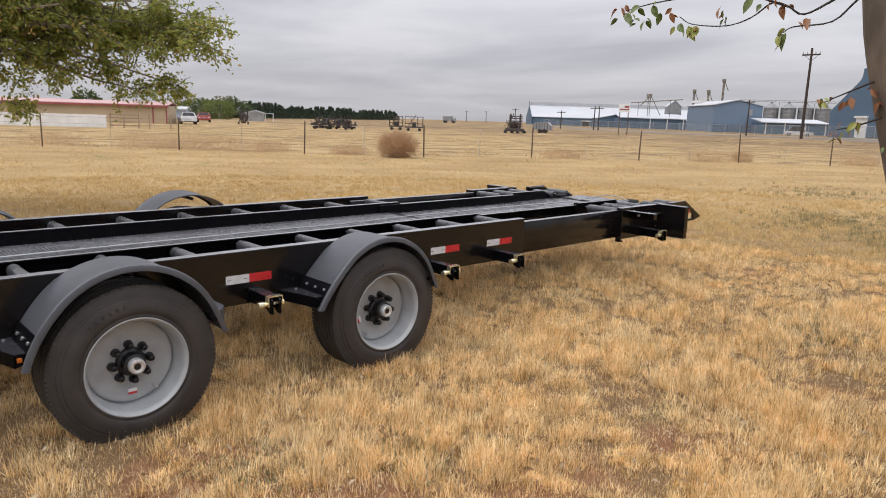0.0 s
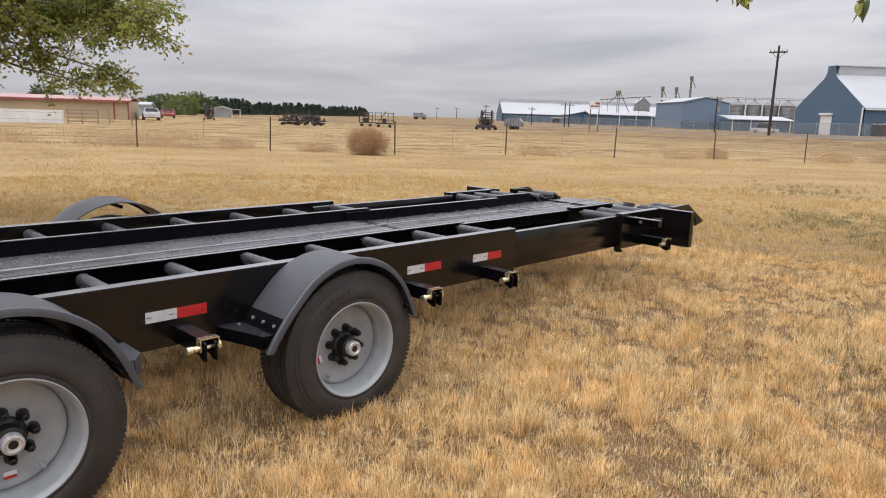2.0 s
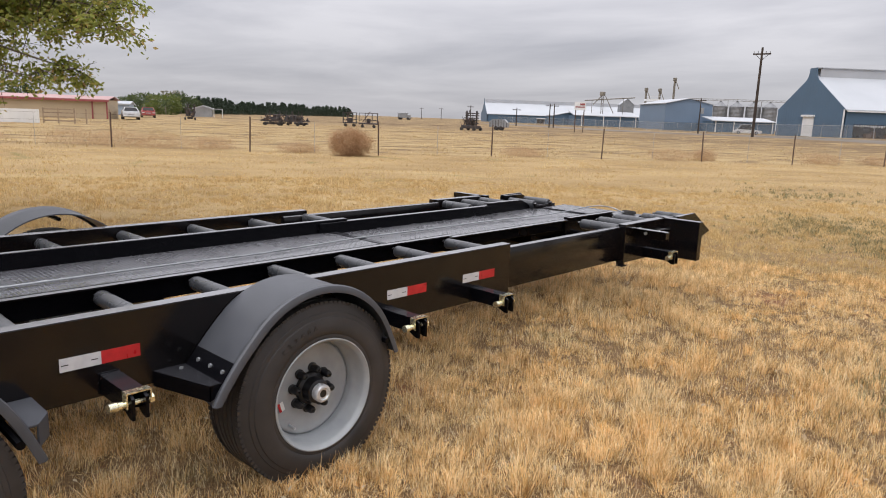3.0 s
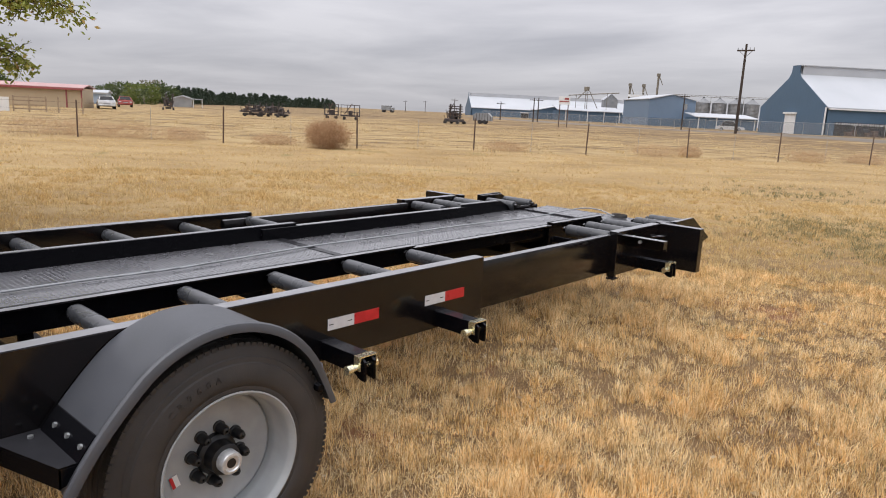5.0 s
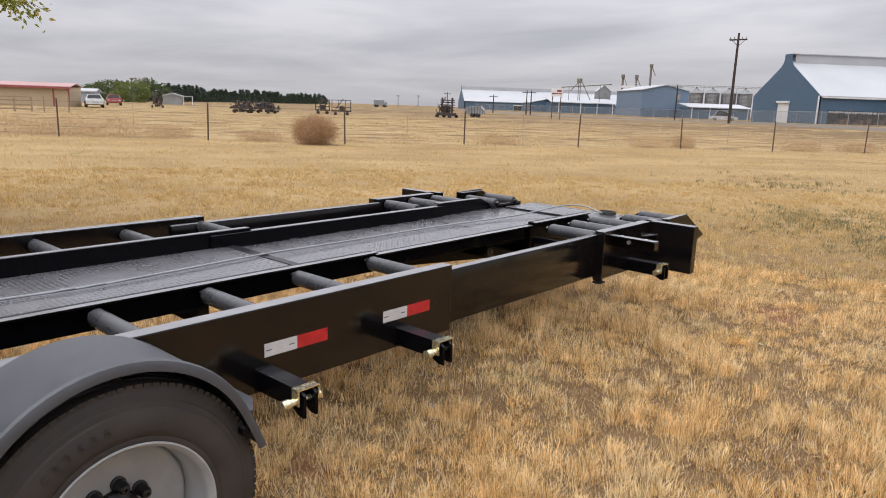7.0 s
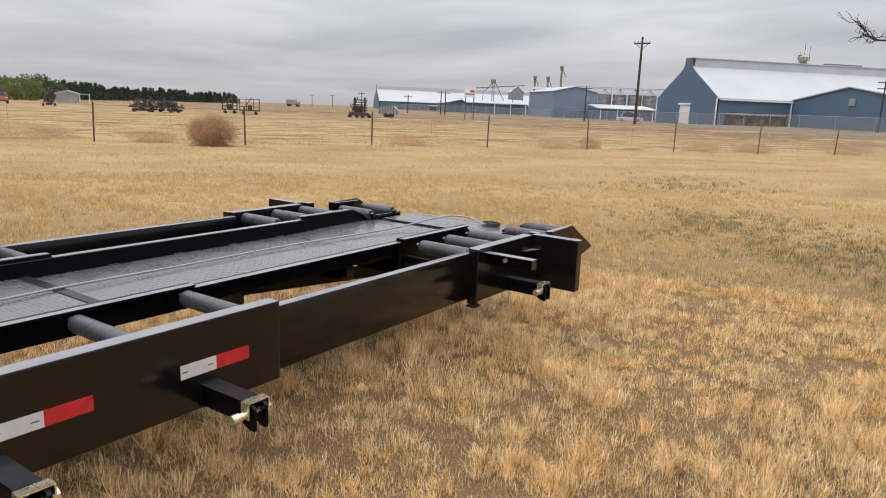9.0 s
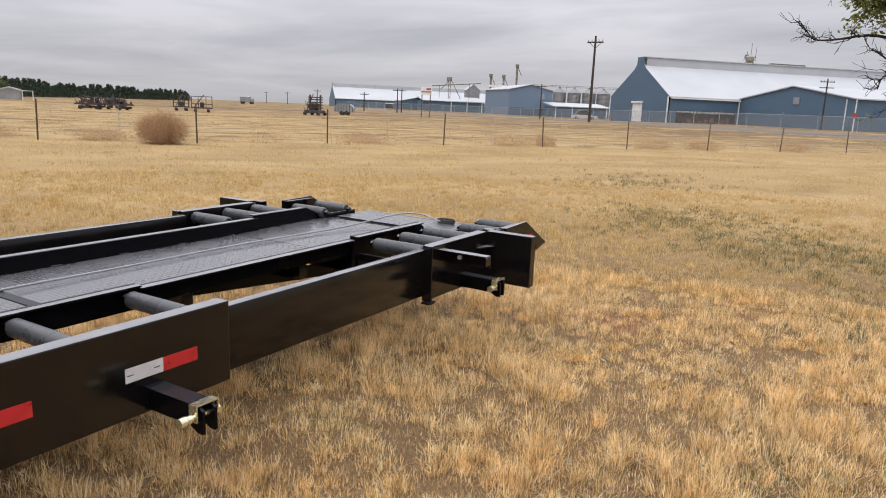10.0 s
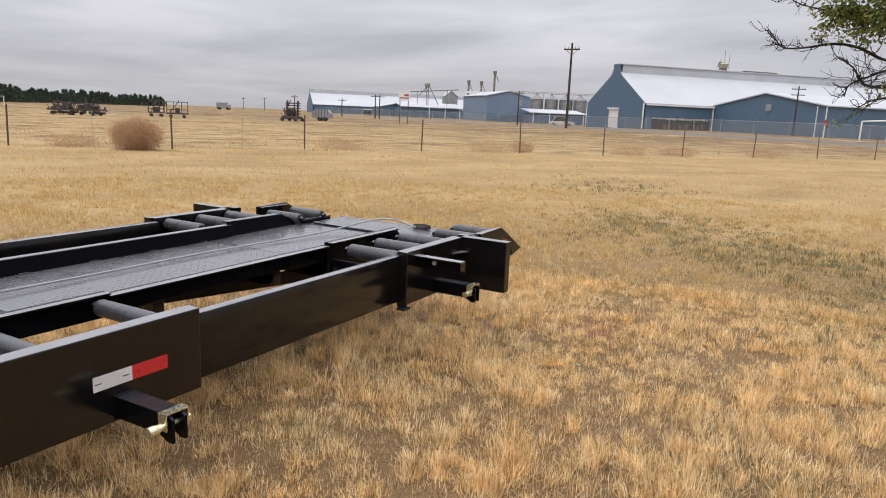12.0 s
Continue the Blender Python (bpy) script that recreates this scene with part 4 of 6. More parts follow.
def leaves_mesh(name, pts, size, seed, droop=0.5, m=LEAF):
    """Pointed, slightly folded leaves of four triangles at the given places."""
    rng = np.random.default_rng(seed)
    pts = np.asarray(pts, float)
    n = len(pts)
    d = rng.normal(size=(n, 3))
    d[:, 2] = d[:, 2] * 0.6 - droop
    d /= np.linalg.norm(d, axis=1, keepdims=True)
    r = rng.normal(size=(n, 3))
    side = np.cross(d, r)
    side /= np.linalg.norm(side, axis=1, keepdims=True)
    nrm = np.cross(d, side)
    L = size * rng.uniform(0.7, 1.3, (n, 1))
    W = L * 0.24
    v = np.stack([pts, pts + d * L * 0.45 + side * W + nrm * L * 0.06, pts + d * L, pts + d * L * 0.45 - side * W + nrm * L * 0.06, pts + d * L * 0.5], 1).reshape(-1, 3)
    i = np.arange(n)[:, None] * 5
    f = np.concatenate([i + [0, 1, 4], i + [1, 2, 4], i + [2, 3, 4], i + [3, 0, 4]], 0)
    return tri_mesh(name, v, f, m)


def tri_mesh(name, v, f, m):
    me = bpy.data.meshes.new(name)
    me.vertices.add(len(v))
    me.vertices.foreach_set("co", np.ascontiguousarray(v, dtype=np.float32).ravel())
    me.loops.add(len(f) * 3)
    me.loops.foreach_set("vertex_index", np.ascontiguousarray(f, dtype=np.int32).ravel())
    me.polygons.add(len(f))
    me.polygons.foreach_set("loop_start", np.arange(0, len(f) * 3, 3, dtype=np.int32))
    me.update(calc_edges=True)
    me.materials.append(m)
    return me


def eased(pts, n=4):
    """A smooth line through points (Catmull-Rom)."""
    p = [Vector(q) for q in pts]
    p = [p[0] * 2 - p[1]] + p + [p[-1] * 2 - p[-2]]
    out = []
    for a, b, c, d in zip(p, p[1:], p[2:], p[3:]):
        for k in range(n):
            f = k / n
            out.append(((b * 2) + (c - a) * f + (a * 2 - b * 5 + c * 4 - d) * f * f + (b * 3 - a - c * 3 + d) * f ** 3) * .5)
    return out + [p[-2]]


def limb(bm, pts, r0, r1, seg=7):
    """A tapered bough along points."""
    rings = []
    pts = [Vector(p) for p in pts]
    for k, p in enumerate(pts):
        d = (pts[min(k + 1, len(pts) - 1)] - pts[max(k - 1, 0)]).normalized()
        u = d.orthogonal().normalized()
        w = d.cross(u)
        r = r0 + (r1 - r0) * k / (len(pts) - 1)
        rings.append([bm.verts.new(p + (u * math.cos(2 * math.pi * j / seg) + w * math.sin(2 * math.pi * j / seg)) * r) for j in range(seg)])
    # rings are matched by nearest start, so that boughs do not twist
    for a, b in zip(rings, rings[1:]):
        off = min(range(seg), key=lambda q: (b[q].co - a[0].co).length)
        for j in range(seg):
            bm.faces.new((a[j], a[(j + 1) % seg], b[(j + 1 + off) % seg], b[(j + off) % seg]))
    bm.faces.new(rings[0][::-1])
    bm.faces.new(rings[-1])


def bend(a, b, rnd, sag, n=5):
    a, b = Vector(a), Vector(b)
    out = []
    wob = (b - a).length * 0.06
    for k in range(n + 1):
        f = k / n
        p = a.lerp(b, f)
        p.z += sag * math.sin(math.pi * f)
        if 0 < k < n:
            p += Vector((rnd.uniform(-wob, wob), rnd.uniform(-wob, wob), rnd.uniform(-wob, wob) * .5))
        out.append(p)
    return out


def broad_tree(at, label, seed, trunk_top, centre, radii, limbs, subs, twigs, per_twig, leaf_size, lean=(0, 0), trunk_r=0.24, m=LEAF, low=-1.0, droop=0.5, extra=(0, 0, 0, 0, 0), boughs=()):
    rnd = random.Random(seed)
    ob = thing("tree", label, "tree", at)
    bm = B()
    top = Vector((lean[0], lean[1], trunk_top))
    limb(bm, [(0, 0, -.2), (lean[0] * .1, lean[1] * .1, .15), (lean[0] * .5, lean[1] * .5, trunk_top * .5), top], trunk_r * 1.15, trunk_r * .75, 14)
    part("trunk", bm, BARK, ob, smooth=True)
    bb, tw = B(), B()
    places = []
    for i in range(limbs + extra[0]):
        a = 2 * math.pi * (i + rnd.uniform(-.25, .25)) / limbs
        el = rnd.uniform(low * .55, .55)
        reach = .72
        if i >= limbs:
            a, el, reach = radians(rnd.uniform(extra[1], extra[2])), rnd.uniform(extra[3], extra[4]), rnd.uniform(.55, .95)
        c = math.cos(math.asin(max(-.95, min(.95, el))))
        end = Vector((centre[0] + radii[0] * reach * c * math.cos(a), centre[1] + radii[1] * reach * c * math.sin(a), centre[2] + radii[2] * reach * el))
        path = bend(top * rnd.uniform(.75, 1), end, rnd, .25)
        limb(bb, path, trunk_r * .42, .03, 7)
        for j in range(subs):
            s0 = path[rnd.randint(2, 5)]
            dv = Vector((rnd.gauss(0, 1), rnd.gauss(0, 1), rnd.gauss(0, .6)))
            q = s0 + dv.normalized() * rnd.uniform(.35, .7) * radii[0] * .5
            e = Vector(((q.x - centre[0]) / radii[0], (q.y - centre[1]) / radii[1], (q.z - centre[2]) / radii[2]))
            if e.length > 1:
                e.normalize()
                q = Vector((centre[0] + e.x * radii[0], centre[1] + e.y * radii[1], centre[2] + e.z * radii[2]))
            p2 = bend(s0, q, rnd, .08, 3)
            limb(bb, p2, .035, .012, 5)
            for k in range(twigs):
                t0 = p2[rnd.randint(1, 3)]
                out = (t0 - Vector(centre)).normalized()
                t1 = t0 + (out * .35 + Vector((rnd.gauss(0, .5), rnd.gauss(0, .5), rnd.gauss(-.35, .35)))).normalized() * rnd.uniform(.35, .95)
                tp_ = bend(t0, t1, rnd, .05, 2)
                limb(tw, tp_, .008, .003, 3)
                for _ in range(per_twig):
                    f = rnd.uniform(.1, 1)
                    p = t0.lerp(t1, f)
                    places.append((p.x + rnd.gauss(0, .07), p.y + rnd.gauss(0, .07), p.z + rnd.gauss(0, .07)))
    # low outer boughs that hang over the lawn, with leafy sprays along their outer half
    rb = random.Random(seed + 1)
    for end in boughs:
        path = bend(top * rb.uniform(.8, 1), end, rb, .35, 7)
        limb(bb, path, .05, .008, 6)
        for j in range(9):
            s0 = path[rb.randint(4, 7)]
            q = s0 + Vector((rb.gauss(0, 1), rb.gauss(0, 1), rb.gauss(-.15, .6))).normalized() * rb.uniform(.15, .5)
            p2 = bend(s0, q, rb, .05, 3)
            limb(bb, p2, .010, .005, 4)
            for k in range(6):
                t0 = p2[rb.randint(1, 3)]
                t1 = t0 + Vector((rb.gauss(0, .6), rb.gauss(0, .6), rb.gauss(-.3, .4))).normalized() * rb.uniform(.12, .34)
                limb(tw, bend(t0, t1, rb, .03, 2), .005, .002, 3)
                for _ in range(18):
                    p = t0.lerp(t1, rb.uniform(.05, 1))
                    places.append((p.x + rb.gauss(0, .05), p.y + rb.gauss(0, .05), p.z + rb.gauss(0, .05)))
    tagged(part("limb_growth", bb, BARK, ob, smooth=True), kind="stuff")
    tagged(part("twig_growth", tw, TWIG, ob), kind="stuff")
    cr = new("crown", leaves_mesh("crown", places, leaf_size, seed, droop, m))
    cr.parent = ob
    tagged(cr, "small green leaves turning yellow at the tips", kind="stuff")
    return ob


broad_tree((-12.9, 0.3, 0), "broad shade tree with green leaves turning yellow", 11, 2.6, (1.2, 2.0, 3.8), (3.15, 3.15, 2.25), 12, 8, 8, 14, .071, low=-1.35, trunk_r=.24, extra=(4, -30, 100, -.85, .1),
           boughs=((3.05, 4.8, 2.9), (2.95, 4.6, 2.5), (2.9, 4.4, 2.8), (2.75, 4.15, 2.02), (2.7, 4.0, 2.4), (2.55, 3.75, 1.92), (2.4, 3.3, 2.25), (2.4, 3.2, 2.1), (2.25, 2.8, 2.15), (2.15, 2.2, 1.6), (2.2, 2.5, 2.3), (2.6, 3.65, 2.85), (2.8, 4.15, 3.15), (2.2, 2.3, 2.9), (2.4, 3.0, 3.2),
                   (2.6, 5.0, 3.0), (2.6, 4.85, 2.85), (2.6, 4.7, 3.1), (2.6, 4.45, 2.8), (2.6, 4.7, 2.6), (2.3, 4.1, 3.0), (2.6, 4.2, 2.55), (2.4, 3.8, 2.75), (2.2, 3.5, 2.8), (2.2, 3.1, 2.55)))

# young tree close beside the walk: leaning trunk, one low bough and sprigs of broad autumn leaves
young = thing("young_tree", "slim young tree with a few broad autumn leaves", "tree", (-0.22, 4.42, 0))
yo = Vector((-0.22, 4.42, 0))
bm = B()
limb(bm, eased([Vector((-.32, 4.42, -.15)) - yo, Vector((-.38, 4.37, .5)) - yo, Vector((-.525, 4.26, 1.3)) - yo, Vector((-.65, 4.17, 1.8)) - yo, Vector((-.76, 4.11, 2.3)) - yo, Vector((-.84, 4.15, 3.2)) - yo, Vector((-.75, 4.3, 4.4)) - yo]), .165, .085, 16)
part("trunk", bm, YBARK, young, smooth=True)
BOUGHS = [
    [(-.80, 4.16, 2.42), (-1.0, 4.13, 2.31), (-1.13, 4.09, 2.24), (-1.2, 4.05, 2.28), (-1.27, 4.02, 2.3), (-1.36, 3.99, 2.23), (-1.47, 3.94, 2.19), (-1.62, 3.86, 2.2), (-1.68, 3.82, 2.24)],
    [(-.80, 4.17, 2.38), (-.91, 4.16, 2.3), (-1.01, 4.14, 2.2), (-1.17, 4.08, 2.18), (-1.22, 4.07, 2.15)],
    [(-1.2, 4.05, 2.28), (-1.45, 3.95, 2.36), (-1.76, 3.77, 2.32), (-1.92, 3.66, 2.27)],
    [(-.62, 4.14, 1.97), (-.82, 4.03, 1.86), (-.95, 3.98, 1.79)],
    [(-.56, 4.16, 1.80), (-.78, 4.04, 1.69), (-.88, 4.01, 1.66)],
    [(-.52, 4.13, 1.72), (-.585, 3.99, 1.62), (-.60, 3.97, 1.53)],
]
bm = B()
for b in BOUGHS:
    limb(bm, eased([Vector(p) - yo for p in b]), .0068, .0022, 6)
tagged(part("limb_growth", bm, TWIG, young, smooth=True), kind="stuff")
rnd = random.Random(5)


def broad_leaf(at, size, yaw, tip, tone):
    bm = B()
    n = 6
    mid, l, r = [], [], []
    for k in range(n + 1):
        f = k / n
        w = size * .245 * math.sin(math.pi * f ** .8) if 0 < k < n else .0005
        z = -.18 * size * f * f
        mid.append(bm.verts.new((0, size * f, z)))
        l.append(bm.verts.new((-w, size * f, z + w * .35)))
        r.append(bm.verts.new((w, size * f, z + w * .35)))
    for k in range(n):
        bm.faces.new((mid[k], mid[k + 1], l[k + 1], l[k]))
        bm.faces.new((mid[k], r[k], r[k + 1], mid[k + 1]))
    p = Vector(at) - yo
    bmesh.ops.transform(bm, matrix=pose(p.x, p.y, p.z, tip, rnd.uniform(-50, 50), yaw), verts=bm.verts)
    return part("leaf", bm, tone, young, smooth=True)


BGREEN = mat("broad_green_leaf", (0.11, 0.15, 0.03), .5, tint=(.07, .10, .022), scale=40, fine=200, bump=.1)
BYELLOW = mat("broad_yellow_green_leaf", (0.28, 0.27, 0.06), .5, tint=(.17, .20, .04), scale=40, fine=200, bump=.1)
BORANGE = mat("broad_orange_leaf", (0.25, 0.105, 0.032), .5, tint=(.15, .05, .02), scale=40, fine=200, bump=.1)
SPOTS = [(-1.68, 3.82, 2.20, 0), (-1.64, 3.85, 2.19, 1), (-1.60, 3.87, 2.19, 1), (-1.72, 3.79, 2.26, 2), (-1.80, 3.74, 2.30, 0), (-1.86, 3.70, 2.30, 0), (-1.92, 3.66, 2.26, 0), (-1.88, 3.69, 2.22, 0), (-1.83, 3.72, 2.22, 0), (-1.96, 3.64, 2.28, 2), (-1.50, 3.92, 2.29, 2), (-1.47, 3.94, 2.24, 0), (-1.28, 4.02, 2.31, 2), (-1.23, 4.05, 2.29, 2), (-1.20, 4.06, 2.15, 0), (-1.23, 4.05, 2.14, 1), (-1.12, 4.09, 2.22, 2), (-1.36, 3.98, 2.33, 0)]
SPROUT = [(-.95, 3.98, 1.79, 1), (-.92, 3.99, 1.80, 1), (-.84, 4.02, 1.82, 2), (-.76, 4.05, 1.86, 2), (-.72, 4.06, 1.80, 2), (-.88, 4.01, 1.66, 2), (-.85, 4.02, 1.65, 1), (-.82, 4.03, 1.67, 2), (-.78, 4.04, 1.70, 1), (-.60, 3.98, 1.56, 0), (-.60, 3.97, 1.53, 1), (-.61, 3.98, 1.59, 2)]
for spots, sz in ((SPOTS, .08), (SPROUT, .068)):
    for x, y, z, tone in spots:
        broad_leaf((x, y, z), sz * rnd.uniform(.75, 1.2), rnd.uniform(90, 220), rnd.uniform(-85, -45), (BGREEN, BYELLOW, BORANGE)[tone])
        broad_leaf((x + rnd.uniform(-.05, .05), y + rnd.uniform(-.05, .05), z + rnd.uniform(-.04, .03)), sz * rnd.uniform(.4, .9), rnd.uniform(0, 360), rnd.uniform(-95, -10), (BGREEN, BYELLOW, BORANGE)[tone])
        broad_leaf((x + rnd.uniform(-.03, .03), y + rnd.uniform(-.03, .03), z + rnd.uniform(-.02, .02)), sz * rnd.uniform(.4, .8), rnd.uniform(0, 360), rnd.uniform(-80, 10), (BGREEN, BYELLOW, BORANGE)[(tone + (rnd.random() < .3)) % 3])

# its crown, well above the walk
bb, spots = B(), []
for k in range(12):
    a = 2 * math.pi * k / 12 + rnd.uniform(-.2, .2)
    z0 = rnd.uniform(3.3, 4.3)
    root = Vector((-.8, 4.2, z0)) - yo
    tip = root + Vector((math.cos(a), math.sin(a), rnd.uniform(.3, .9))) * rnd.uniform(.7, 1.2)
    path = bend(root, tip, rnd, .08, 4)
    limb(bb, path, .02, .004, 6)
    for _ in range(90):
        p = path[rnd.randint(1, 4)]
        spots.append((p.x + rnd.gauss(0, .16), p.y + rnd.gauss(0, .16), p.z + rnd.gauss(0, .12)))
tagged(part("upper_growth", bb, TWIG, young, smooth=True), kind="stuff")
cr = new("crown", leaves_mesh("crown", spots, .10, 19, .4, LEAF2))
cr.parent = young
tagged(cr, "broad autumn leaves", kind="stuff")

# second tree further along: mostly bare hanging boughs with a few leaves left
second = thing("bare_tree", "half-bare tree with dark crooked boughs and few leaves", "tree", (1.2, 11.6, 0))
so = Vector((1.2, 11.6, 0))
bm = B()
limb(bm, [(0, 0, -.2), (0, 0, .2), (-.1, -.05, 1.5), (-.25, -.1, 2.6), (-.3, -.2, 3.6), (-.1, -.1, 5.0)], .22, .12, 14)
part("trunk", bm, BARK, second, smooth=True)
MAIN = [
    [(.95, 11.5, 2.4), (.1, 10.7, 2.15), (-.6, 10.5, 2.2), (-1.11, 10.49, 2.23), (-1.37, 10.48, 2.35), (-1.58, 10.47, 2.39), (-1.79, 10.47, 2.36), (-1.97, 10.46, 2.35), (-2.04, 10.44, 2.39), (-2.14, 10.42, 2.52)],
    [(.95, 11.5, 2.3), (0, 10.7, 2.05), (-.78, 10.48, 2.12), (-1.1, 10.49, 2.16), (-1.27, 10.5, 2.1), (-1.41, 10.5, 2.03), (-1.44, 10.51, 1.92)],
    [(.9, 11.4, 3.2), (0, 10.7, 2.6), (-.85, 10.44, 2.56), (-1.16, 10.45, 2.62), (-1.52, 10.44, 2.65), (-1.88, 10.41, 2.73), (-2.03, 10.39, 2.82)],
    [(-.78, 10.48, 2.1), (-1.08, 10.5, 2.02), (-1.29, 10.5, 2.03), (-1.4, 10.49, 2.18), (-1.55, 10.48, 2.28)],
    [(.9, 11.4, 3.6), (.3, 10.9, 3.1), (-.6, 10.5, 2.95), (-1.2, 10.4, 3.0), (-1.7, 10.3, 3.1)],
    [(.9, 11.4, 2.9), (.0, 10.8, 2.4), (-.7, 10.6, 2.36), (-1.0, 10.6, 2.45), (-1.35, 10.6, 2.55), (-1.6, 10.6, 2.72)],
    [(.9, 11.4, 2.6), (.0, 10.8, 2.25), (-.6, 10.65, 2.0), (-.95, 10.6, 1.95), (-1.2, 10.6, 1.9), (-1.35, 10.6, 1.8)],
    [(.9, 11.4, 3.2), (.0, 10.9, 2.75), (-.6, 10.7, 2.5), (-1.0, 10.7, 2.55), (-1.3, 10.7, 2.7)],
    [(.9, 11.4, 3.0), (.1, 10.8, 2.75), (-.5, 10.5, 2.7), (-.9, 10.45, 2.76), (-1.3, 10.4, 2.88)],
    [(.9, 11.4, 3.3), (.1, 10.9, 2.95), (-.45, 10.6, 2.86), (-.85, 10.55, 2.6), (-1.1, 10.5, 2.5)],
    [(.9, 11.4, 4.0), (1.3, 11.0, 4.3), (1.6, 10.6, 4.2)], [(1.0, 11.5, 4.2), (1.4, 12.4, 4.8), (1.9, 13, 5)], [(1.0, 11.5, 4.0), (.2, 12.2, 4.6), (-.4, 12.8, 4.7)],
]
rnd = random.Random(21)
bb, tw, places = B(), B(), []
for b in MAIN:
    limb(bb, eased(b, 3), .021 if len(b) > 4 else .016, .004, 6)
    for p0, p1 in zip(b[1:], b[2:]):
        for _ in range(6):
            s0 = Vector(p0).lerp(Vector(p1), rnd.random())
            out = p1[0] < -1.3
            v = Vector((rnd.gauss(-.45, .5), rnd.gauss(0, .4), rnd.gauss(.25, .5))).normalized() * rnd.uniform(.10, .42) * (.55 if out else 1)
            q = bend(s0, s0 + v, rnd, rnd.uniform(-.05, .05), 5)
            limb(tw, q, .0055, .0022, 4)
            for _ in range(2):
                t0 = q[rnd.randint(1, 4)]
                t1 = t0 + (v.normalized() * .6 + Vector((rnd.gauss(0, .5), rnd.gauss(0, .4), rnd.gauss(.2, .5)))).normalized() * rnd.uniform(.05, .2) * (.6 if out else 1)
                limb(tw, bend(t0, t1, rnd, rnd.uniform(-.02, .02), 3), .003, .0015, 3)
            if rnd.random() < (.0 if out else .08 if p1[2] < 2.3 else .7):
                for _ in range(rnd.randint(16, 40)):
                    g = s0 + v * rnd.uniform(.2, 1.2)
                    places.append((g.x + rnd.gauss(0, .035), g.y + rnd.gauss(0, .035), g.z + rnd.gauss(0, .035)))
# leafy sprigs hanging from the upper boughs
for k in range(500):
    b = MAIN[(2, 4, 8, 2)[k % 4]]
    j = rnd.randint(1, len(b) - 2)
    s0 = Vector(b[j]).lerp(Vector(b[j + 1]), rnd.random())
    if not -1.62 < s0.x < -.7:
        continue
    v = Vector((rnd.gauss(-.2, .6), rnd.gauss(0, .5), rnd.gauss(-.05, .6))).normalized() * rnd.uniform(.12, .34)
    limb(tw, bend(s0, s0 + v, rnd, .03, 3), .0045, .0018, 4)
    for _ in range(rnd.randint(14, 30)):
        g = s0 + v * rnd.uniform(.15, 1.1)
        places.append((g.x + rnd.gauss(0, .035), g.y + rnd.gauss(0, .035), g.z + rnd.gauss(0, .03)))
for bmx in (bb, tw):
    bmesh.ops.translate(bmx, verts=bmx.verts, vec=-so)
tagged(part("limb_growth", bb, TWIG, second, smooth=True), kind="stuff")
tagged(part("twig_growth", tw, TWIG, second), kind="stuff")
cr = new("crown", leaves_mesh("crown", np.array(places) - np.array(so), .05, 9, .3, LEAF3))
cr.parent = second
tagged(cr, "sparse small green leaves", kind="stuff")


# ---- far trees ----
def far_tree(x, y, z, w, h, seed, m=SHRUB, cone=False, n=420):
    rng = np.random.default_rng(seed)
    ob = thing("conifer" if cone else "broadleaf_tree", "dark green conifer in a distant windbreak row" if cone else "rounded green tree in the distance", "tree", (x, y, z), group="windbreak row" if cone else "distant trees")
    part("trunk", rod(B(), (0, 0, -.3), (0, 0, h * .5), .12 * w / 3 + .05, 6, .04), BARK, ob)
    if cone:
        f = rng.uniform(0.03, 1, n) ** .8
        rad = (1 - f) * w / 2 * rng.uniform(.3, 1.05, n) + .05
        a = rng.uniform(0, 2 * math.pi, n)
        pts = np.stack([rad * np.cos(a), rad * np.sin(a), .1 * h + f * h * .92], -1)
    else:
        d = rng.normal(size=(n, 3))
        d /= np.linalg.norm(d, axis=1, keepdims=True)
        lump = 1 + .16 * np.sin(d[:, 0] * 5 + seed) * np.sin(d[:, 1] * 4 + 2 * seed) + .1 * np.sin(d[:, 2] * 7 + seed)
        r = rng.uniform(.55, 1, (n, 1)) * lump[:, None]
        pts = d * r * [w / 2, w / 2, h * .5] + [0, 0, h * .52]
    cr = new("crown", leaves_mesh("crown", pts, h * (.115 if cone else .12), seed, .1, m))
    cr.parent = ob
    tagged(cr, kind="stuff")
    return ob


PALE = leaf_mat("pale_bare_twigs", (0.20, 0.19, 0.12), (0.26, 0.24, 0.17), (0.32, 0.30, 0.22))
BRIGHT = leaf_mat("yellow_green_foliage", (0.105, 0.135, 0.035), (0.145, 0.175, 0.042), (0.19, 0.20, 0.06))
rng = random.Random(3)
for k, (az, d, w, h, m_) in enumerate(((64.5, 135, 6.0, 3.4, BRIGHT), (66.0, 150, 6.5, 3.7, SHRUB), (66.9, 160, 5.5, 3.4, SHRUB), (63.5, 158, 6.5, 4.2, SHRUB), (62.9, 160, 5.0, 3.5, SHRUB), (73.6, 105, 4.0, 3.6, SHRUB), (65.2, 170, 6, 3.9, SHRUB))):
    x, y = seen_from_start(az, d)
    far_tree(x, y, -.1, w, h, 40 + k, m_, n=1500)
for k in range(6):
    x, y = seen_from_start(64.7 - .28 * k, 175)
    far_tree(x, y, -.1, .8, 4.6 + .4 * rng.random(), 60 + k, PALE, True, 90)
for k in range(112):
    f = k / 111
    az = 62.3 - 11.6 * f + rng.uniform(-.06, .06)
    d = 165 + 75 * f
    x, y = seen_from_start(az, d)
    h = (3.25 + rng.uniform(-.7, .75)) * (1 - .10 * f)
    far_tree(x, y, -.3 - .1 * f, rng.uniform(2.3, 4.0), h, 100 + k, PINE, True, 420)

